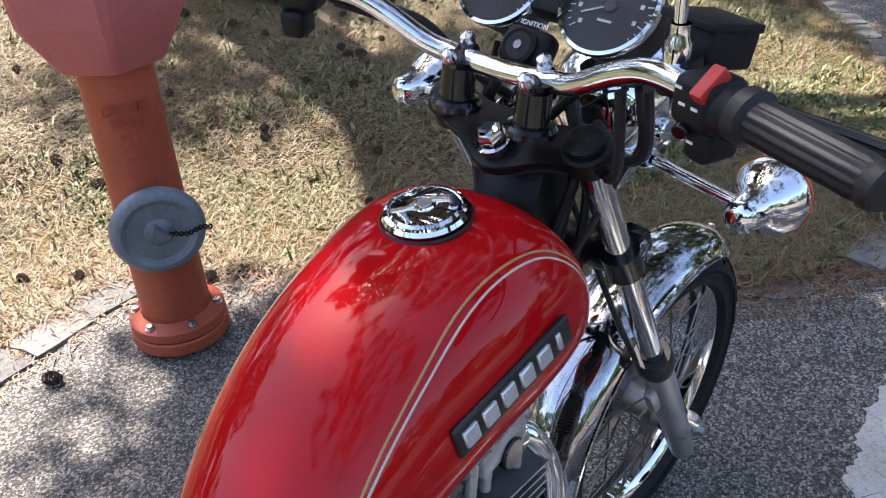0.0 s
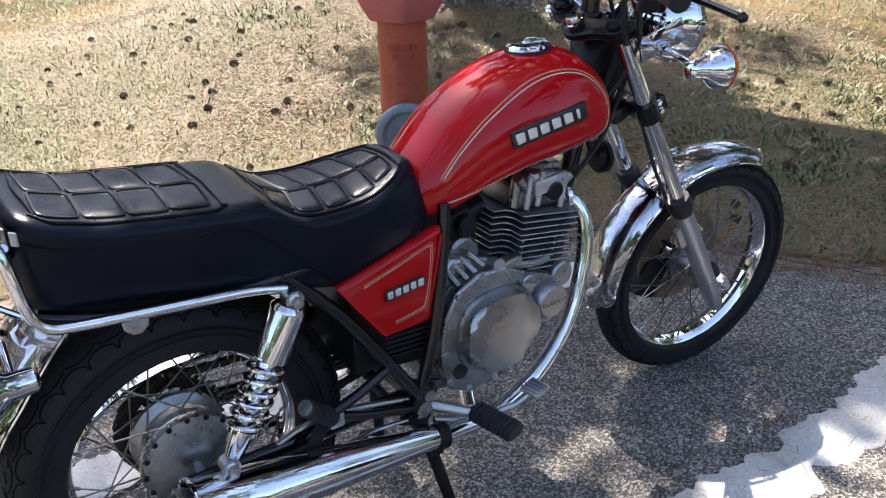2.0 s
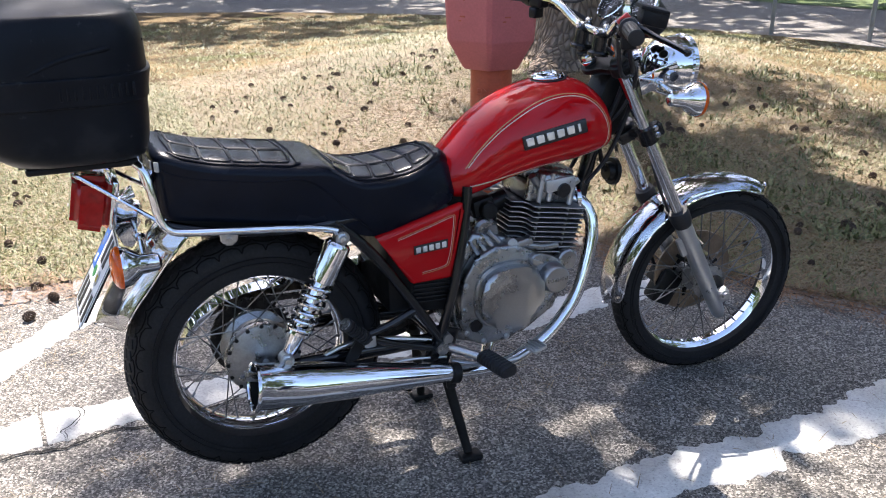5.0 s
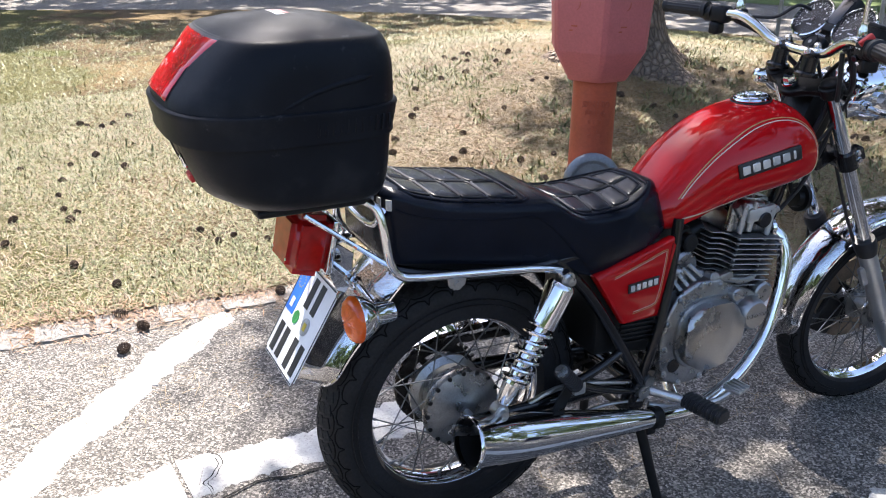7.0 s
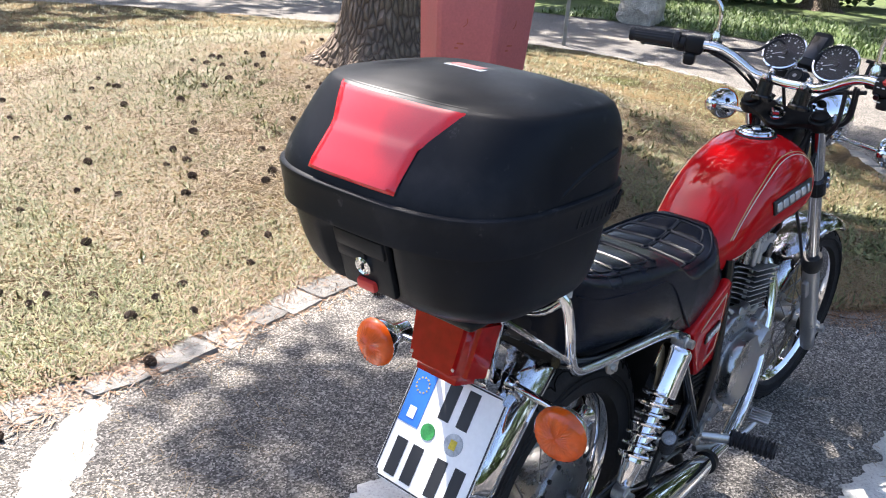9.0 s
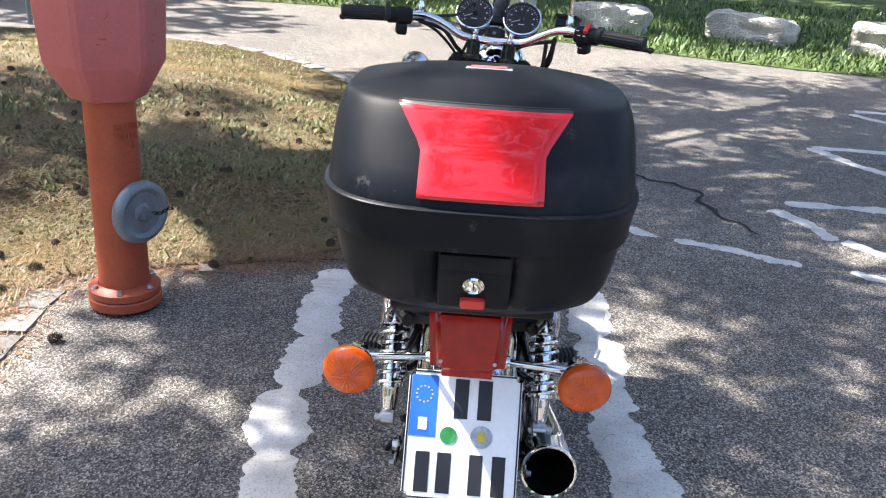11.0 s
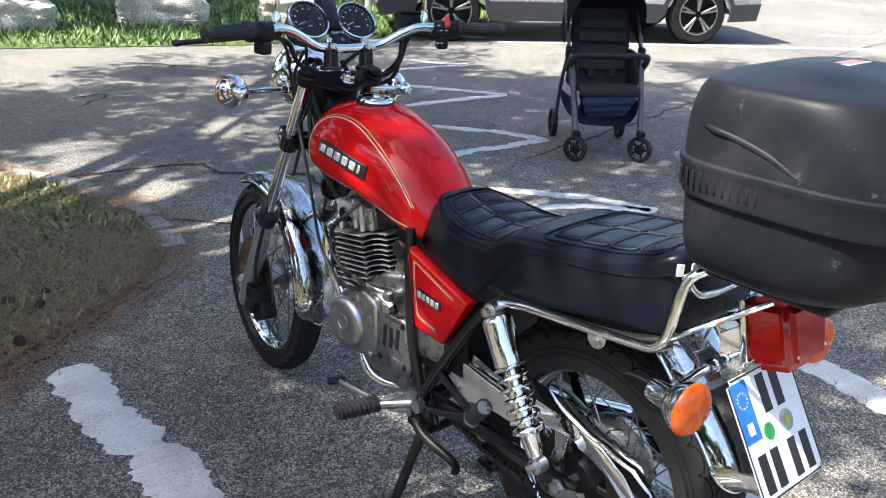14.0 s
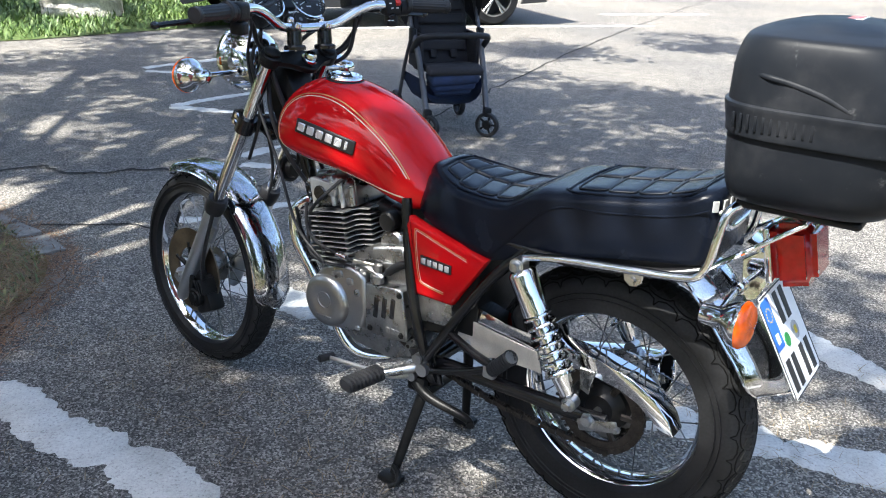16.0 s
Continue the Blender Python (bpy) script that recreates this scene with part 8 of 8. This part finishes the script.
def park_tree(x, y, r, h, crown_r, seed, n):
    t = thing("tree", "park tree with a broad leafy crown", "tree", (x, y, 0), "park trees")
    b = B()
    trunk(b, (0, 0, 0), r, h * 0.55, seed, 1.7)
    part("trunk", b, BARK, t, sharp=80)
    rr = random.Random(seed)
    cs = []
    for _ in range(n):
        a, q, z = rr.uniform(0, 6.283), crown_r * rr.random() ** 0.55, rr.uniform(-1, 1)
        cs.append((q * math.cos(a) * math.sqrt(1 - z * z * 0.7), q * math.sin(a) * math.sqrt(1 - z * z * 0.7), h * 0.68 + z * h * 0.34))
    cloud("crown", cs, 0.8, 42, 0.34, LEAF, t, seed=seed)
    for k in range(6):
        b = B()
        c = Vector(cs[k])
        tube(b, [(0, 0, h * 0.42), Vector((0, 0, h * 0.5)).lerp(c, 0.4), c], [r * 0.5, r * 0.3, 0.03], 6, 3)
        part("limb", b, BARK, t)


for x, y, r, h, cr, sd, n in ((13.6, 1.5, 0.36, 9.5, 4.2, 21, 130), (19.5, -1.9, 0.33, 10, 4.5, 22, 120), (17.5, 5.5, 0.3, 10, 4.6, 23, 120), (15.5, -9.5, 0.3, 10, 4.6, 24, 110), (11.0, 11.5, 0.3, 10, 4.4, 25, 110), (22, -12, 0.3, 11, 5, 26, 110), (4.0, 16.5, 0.3, 10, 4.5, 27, 110), (-6.0, 17.5, 0.3, 10, 4.5, 28, 110), (-1.6, 13.2, 0.22, 8, 2.6, 29, 60)):
    park_tree(x, y, r, h, cr, sd, n)
# a ring of leaf clumps all round, added to block the low sky and fill reflections
cs = []
rr = random.Random(9)
for k in range(900):
    a = rr.uniform(0, 2 * math.pi)
    R = rr.uniform(26, 34)
    cs.append((R * math.cos(a) + 3, R * math.sin(a), rr.uniform(0.4, 8.5) ** 1.0 * (0.75 + 0.25 * math.sin(a * 7) + 0.15 * math.sin(a * 17))))
backdrop = tagged(cloud("backdrop_leaves", cs, 1.7, 44, 0.75, NEEDLE, None, seed=12), "dark green leaf ring added for reflections and to block the low sky", "trees", kind="stuff")
hs = []
for k in range(150):
    f = rr.random()
    hs.append((12.5 + 8 * f + rr.uniform(-0.5, 0.5), 9.5 - 4.5 * f + rr.uniform(-0.6, 0.6), rr.uniform(0.2, 1.3)))
tagged(cloud("hedge", hs, 0.45, 70, 0.16, NEEDLE, None, seed=13), "dense green hedge across the path", "hedge", kind="stuff")

# ---- grass: lying straw, standing blades and green tufts ----
def blades(name, n, area, length, lie, mat, seed, label, want=None, width=0.0035):
    rng = np.random.default_rng(seed)
    pts = []
    while len(pts) < n:
        x, y = rng.uniform(*area[0]), rng.uniform(*area[1])
        if want is None or rng.random() < want(x, y):
            pts.append((x, y))
    p = np.array(pts)
    z = np.array([(mound(x, y) if on_lawn(x, y) else 0.003) if area[2] else 0.008 for x, y in pts])
    a = rng.uniform(0, 2 * math.pi, n)
    L = length * rng.uniform(0.5, 1.4, n)
    el = np.radians(rng.normal(lie, 16, n).clip(2, 88))
    d = np.stack([np.cos(a) * np.cos(el), np.sin(a) * np.cos(el), np.sin(el)], 1)
    s = np.stack([-np.sin(a), np.cos(a), np.zeros(n)], 1)
    base = np.stack([p[:, 0], p[:, 1], z + 0.002], 1)
    w = (width * rng.uniform(0.6, 1.4, n))[:, None]
    mid = base + d * (L * 0.55)[:, None]
    tip = base + d * L[:, None] - np.array([0, 0, 1]) * (L * 0.22)[:, None] * np.cos(el)[:, None]
    tip[:, 2] = np.maximum(tip[:, 2], z + 0.001)
    v = np.stack([base - s * w, base + s * w, mid + s * w * 0.8, mid - s * w * 0.8, tip], 1).reshape(-1, 3)
    i = np.arange(n)[:, None] * 5
    f = np.concatenate([i + np.array([[0, 1, 2, 3]])], 1).tolist() + (i + np.array([[3, 2, 4]])).tolist()
    me = bpy.data.meshes.new(name)
    me.from_pydata(v.tolist(), [], f)
    me.materials.append(mat)
    return tagged(new(name, me), label, "grass", kind="stuff")


STRAW = leaf_mat("straw", (0.11, 0.074, 0.035), (0.28, 0.205, 0.108))
LITTER = leaf_mat("needle_litter", (0.06, 0.032, 0.016), (0.30, 0.155, 0.07))
BLADE = leaf_mat("grass_blade", (0.055, 0.075, 0.020), (0.23, 0.22, 0.085))
LUSH = leaf_mat("lush_blade", (0.04, 0.085, 0.015), (0.13, 0.20, 0.045))




def on_lawn(x, y):
    return inside(x, y, KERB)


def green_at(x, y):
    g = noise.noise((x * 0.55, y * 0.55, 3.0)) + 0.5 * noise.noise((x * 2.1, y * 2.1, 7.0))
    near = kerb_gap(x, y)
    return min(1.0, max(0.0, 0.34 + 0.9 * g + (0.35 if near < 0.5 else 0.0) + (0.55 if x < 0.3 else 0.0)))


blades("dry_straw", 170000, ((-1.6, 4.6), (-0.1, 5.2), True), 0.055, 8, STRAW, 31, "dry straw lying in the lawn", lambda x, y: on_lawn(x, y) * (0.9 if math.hypot(x - 1, y - 2) < 2.6 else 0.45) * (1.0 if x > 0.3 else 0.45), 0.0013)
blades("grass", 120000, ((-1.6, 4.6), (-0.1, 5.2), True), 0.038, 24, BLADE, 32, "short patchy lawn grass", lambda x, y: on_lawn(x, y) * green_at(x, y) ** 1.6 * (1.0 if math.hypot(x - 1, y - 2) < 2.6 else 0.6), 0.0015)
blades("far_grass", 60000, ((-5.0, 7.2), (1.0, 9.5), True), 0.055, 22, BLADE, 33, "lawn grass further off", lambda x, y: on_lawn(x, y) * (0.0 if (-1.6 < x < 4.6 and y < 5.2) else 0.6), 0.0024)
blades("park_grass", 36000, ((7.0, 15.0), (-9.0, 7.0), False), 0.12, 40, LUSH, 34, "lush grass of the park", lambda x, y: inside(x, y, FARLAWN) * (0.9 if x < 12 else 0.4), 0.008)
blades("needle_litter", 16000, ((-1.6, 4.6), (-0.6, 2.2), True), 0.045, 4, LITTER, 35, "brown fallen needles along the kerb", lambda x, y: max(0.0, 1 - kerb_gap(x, y) / 0.22) ** 1.5, 0.0018)
blades("weeds", 9000, ((-1.6, 4.4), (-0.2, 4.0), True), 0.048, 38, BLADE, 36, "green weeds in tufts between the straw", lambda x, y: on_lawn(x, y) * (1.0 if noise.noise((x * 2.6, y * 2.6, 11.0)) + 0.9 * noise.noise((x * 9, y * 9, 3.0)) > 0.20 else 0.0) * (0.12 if x < 1.4 else 0.25 if x < 2.5 and y < 1.8 else 1.0), 0.004)
blades("fallen_needles", 3200, ((-1.4, 2.4), (-1.4, 1.6), True), 0.05, 3, STRAW, 37, "single dry needles scattered on the asphalt", lambda x, y: 0.0 if on_lawn(x, y) or (0.40 < y < 0.62 and x < 1.72) else (1.0 if noise.noise((x * 1.3, y * 1.3, 2.0)) > 0.0 else 0.15), 0.0009)
blades("leaf_litter", 2600, ((1.3, 4.4), (-0.3, 3.0), True), 0.020, 8, LITTER, 38, "small brown leaf scraps on the bare soil", lambda x, y: on_lawn(x, y) * (1.0 if noise.noise((x * 1.9, y * 1.9, 5.0)) > -0.1 else 0.2), 0.006)
blades("broad_weeds", 2600, ((1.35, 3.6), (-0.2, 2.2), True), 0.034, 30, BLADE, 39, "broad green weeds near the kerb", lambda x, y: on_lawn(x, y) * (1.0 if noise.noise((x * 3.6, y * 3.6, 21.0)) > 0.10 else 0.0) * (0.12 if x < 2.4 else 1.0 if kerb_gap(x, y) < 0.75 else 0.25), 0.0058)

# ---- kerb stones: each its own stone ----
rk = random.Random(5)
run = [Vector((x, y, 0)) for x, y in KERB[2:25]]
path = spline([v for v in run], 20)
stones = []
for v in range(6):
    t = bmesh.new()
    bmesh.ops.create_cube(t, size=1.0)
    bmesh.ops.subdivide_edges(t, edges=t.edges[:], cuts=2, use_grid_fill=True)
    for q in t.verts:
        p = q.co.copy()
        q.co = Vector((p.x * (1 - 0.06 * abs(p.y) - 0.06 * max(0, p.z)), p.y * (1 - 0.07 * abs(p.x) - 0.10 * max(0, p.z)), p.z))
        q.co += Vector((noise.noise(p * 2.3 + Vector((v * 5, 0, 0))), noise.noise(p * 2.3 + Vector((0, v * 5, 0))), 0.5 * noise.noise(p * 2.3 + Vector((0, 0, v * 5))))) * 0.055
    me = bpy.data.meshes.new("kerb_stone")
    t.to_mesh(me)
    t.free()
    me.materials.append(GRANITE)
    me.shade_smooth()
    me.set_sharp_from_angle(angle=radians(45))
    stones.append(me)
kerb = thing("kerb", "row of old granite kerb stones round the lawn", "kerb", (0, 0, 0), kind="structure")
acc, k = 0.0, 0
want = rk.uniform(0.16, 0.26)
last = path[0]
for a, c in zip(path, path[1:]):
    acc += (c - a).length
    if acc >= want:
        mid = (last + c) / 2
        d = (c - last).normalized()
        if not (1.25 < mid.x < 2.5 and mid.y < 1.6 and rk.random() < 0.6) and not (mid.x > 2.5 and rk.random() < 0.15):
            ob = new("stone", stones[rk.randrange(6)])
            ob.parent = kerb
            ob.matrix_basis = basis(mid + Vector((d.y, -d.x, 0)) * (0.045 if mid.x < 1.25 else 0.02) + Vector((0, 0, -0.018 + rk.uniform(-0.003, 0.004))), d, (rk.uniform(-0.05, 0.05), rk.uniform(-0.05, 0.05), 1)) @ Matrix.Diagonal((acc * rk.uniform(0.93, 0.985), (0.185 if mid.x < 1.25 else 0.12 if mid.x < 2.5 else 0.13) * rk.uniform(0.85, 1.15), 0.050 if mid.x < 1.25 else 0.040 if mid.x < 2.5 else 0.058, 1))
            k += 1
        last, acc = c, 0.0
        want = rk.uniform(0.13, 0.21) if c.x < 1.2 else rk.uniform(0.14, 0.24)

# ---- pine cones on the lawn ----
CONE = paint("pine_cone", (0.075, 0.048, 0.032), 0.9, 0.0, 0.45, 30, 200, 0.001)
t = bmesh.new()
for i in range(7):
    z = i / 6
    r = 0.017 * math.sin(math.pi * (0.18 + 0.74 * z)) + 0.003
    for j in range(8):
        a = 2 * math.pi * j / 8 + i * 0.4
        w = Vector((math.cos(a), math.sin(a), 0.35))
        box(t, None, (0.010, 0.011, 0.003), bev=0.0, m=basis(Vector((math.cos(a) * r, math.sin(a) * r, (z - 0.5) * 0.052)), w, (-math.cos(a) * 0.4, -math.sin(a) * 0.4, 1)))
cone_me = bpy.data.meshes.new("pine_cone")
t.to_mesh(cone_me)
t.free()
cone_me.materials.append(CONE)
n = 0
while n < 150:
    x, y = rk.uniform(-1.2, 3.8), rk.uniform(0.2, 4.4)
    if on_lawn(x, y) and kerb_gap(x, y) > 0.05 and math.hypot(x - 1.208, y - 1.238) > 0.2:
        ob = new("pine_cone", cone_me)
        tagged(ob, "dark dry pine cone lying in the grass", "pine cone", "fallen pine cones")
        ob.matrix_world = Matrix.Translation((x, y, mound(x, y) + 0.012)) @ pose(0, 0, 0, 90 + rk.uniform(-15, 15), 0, rk.uniform(0, 360)) @ Matrix.Scale(rk.uniform(0.5, 0.85), 4)
        n += 1
for x, y in ((0.895, 1.34), (-0.585, 1.185), (-0.506, 1.324), (-0.564, 1.453), (-0.008, 1.409), (1.576, 1.046), (1.408, 1.368)):
    ob = new("pine_cone", cone_me)
    tagged(ob, "dark dry pine cone lying on the asphalt", "pine cone", "fallen pine cones")
    ob.matrix_world = Matrix.Translation((x, y, 0.016)) @ pose(0, 0, 0, 90, 0, rk.uniform(0, 360)) @ Matrix.Scale(0.75, 4)
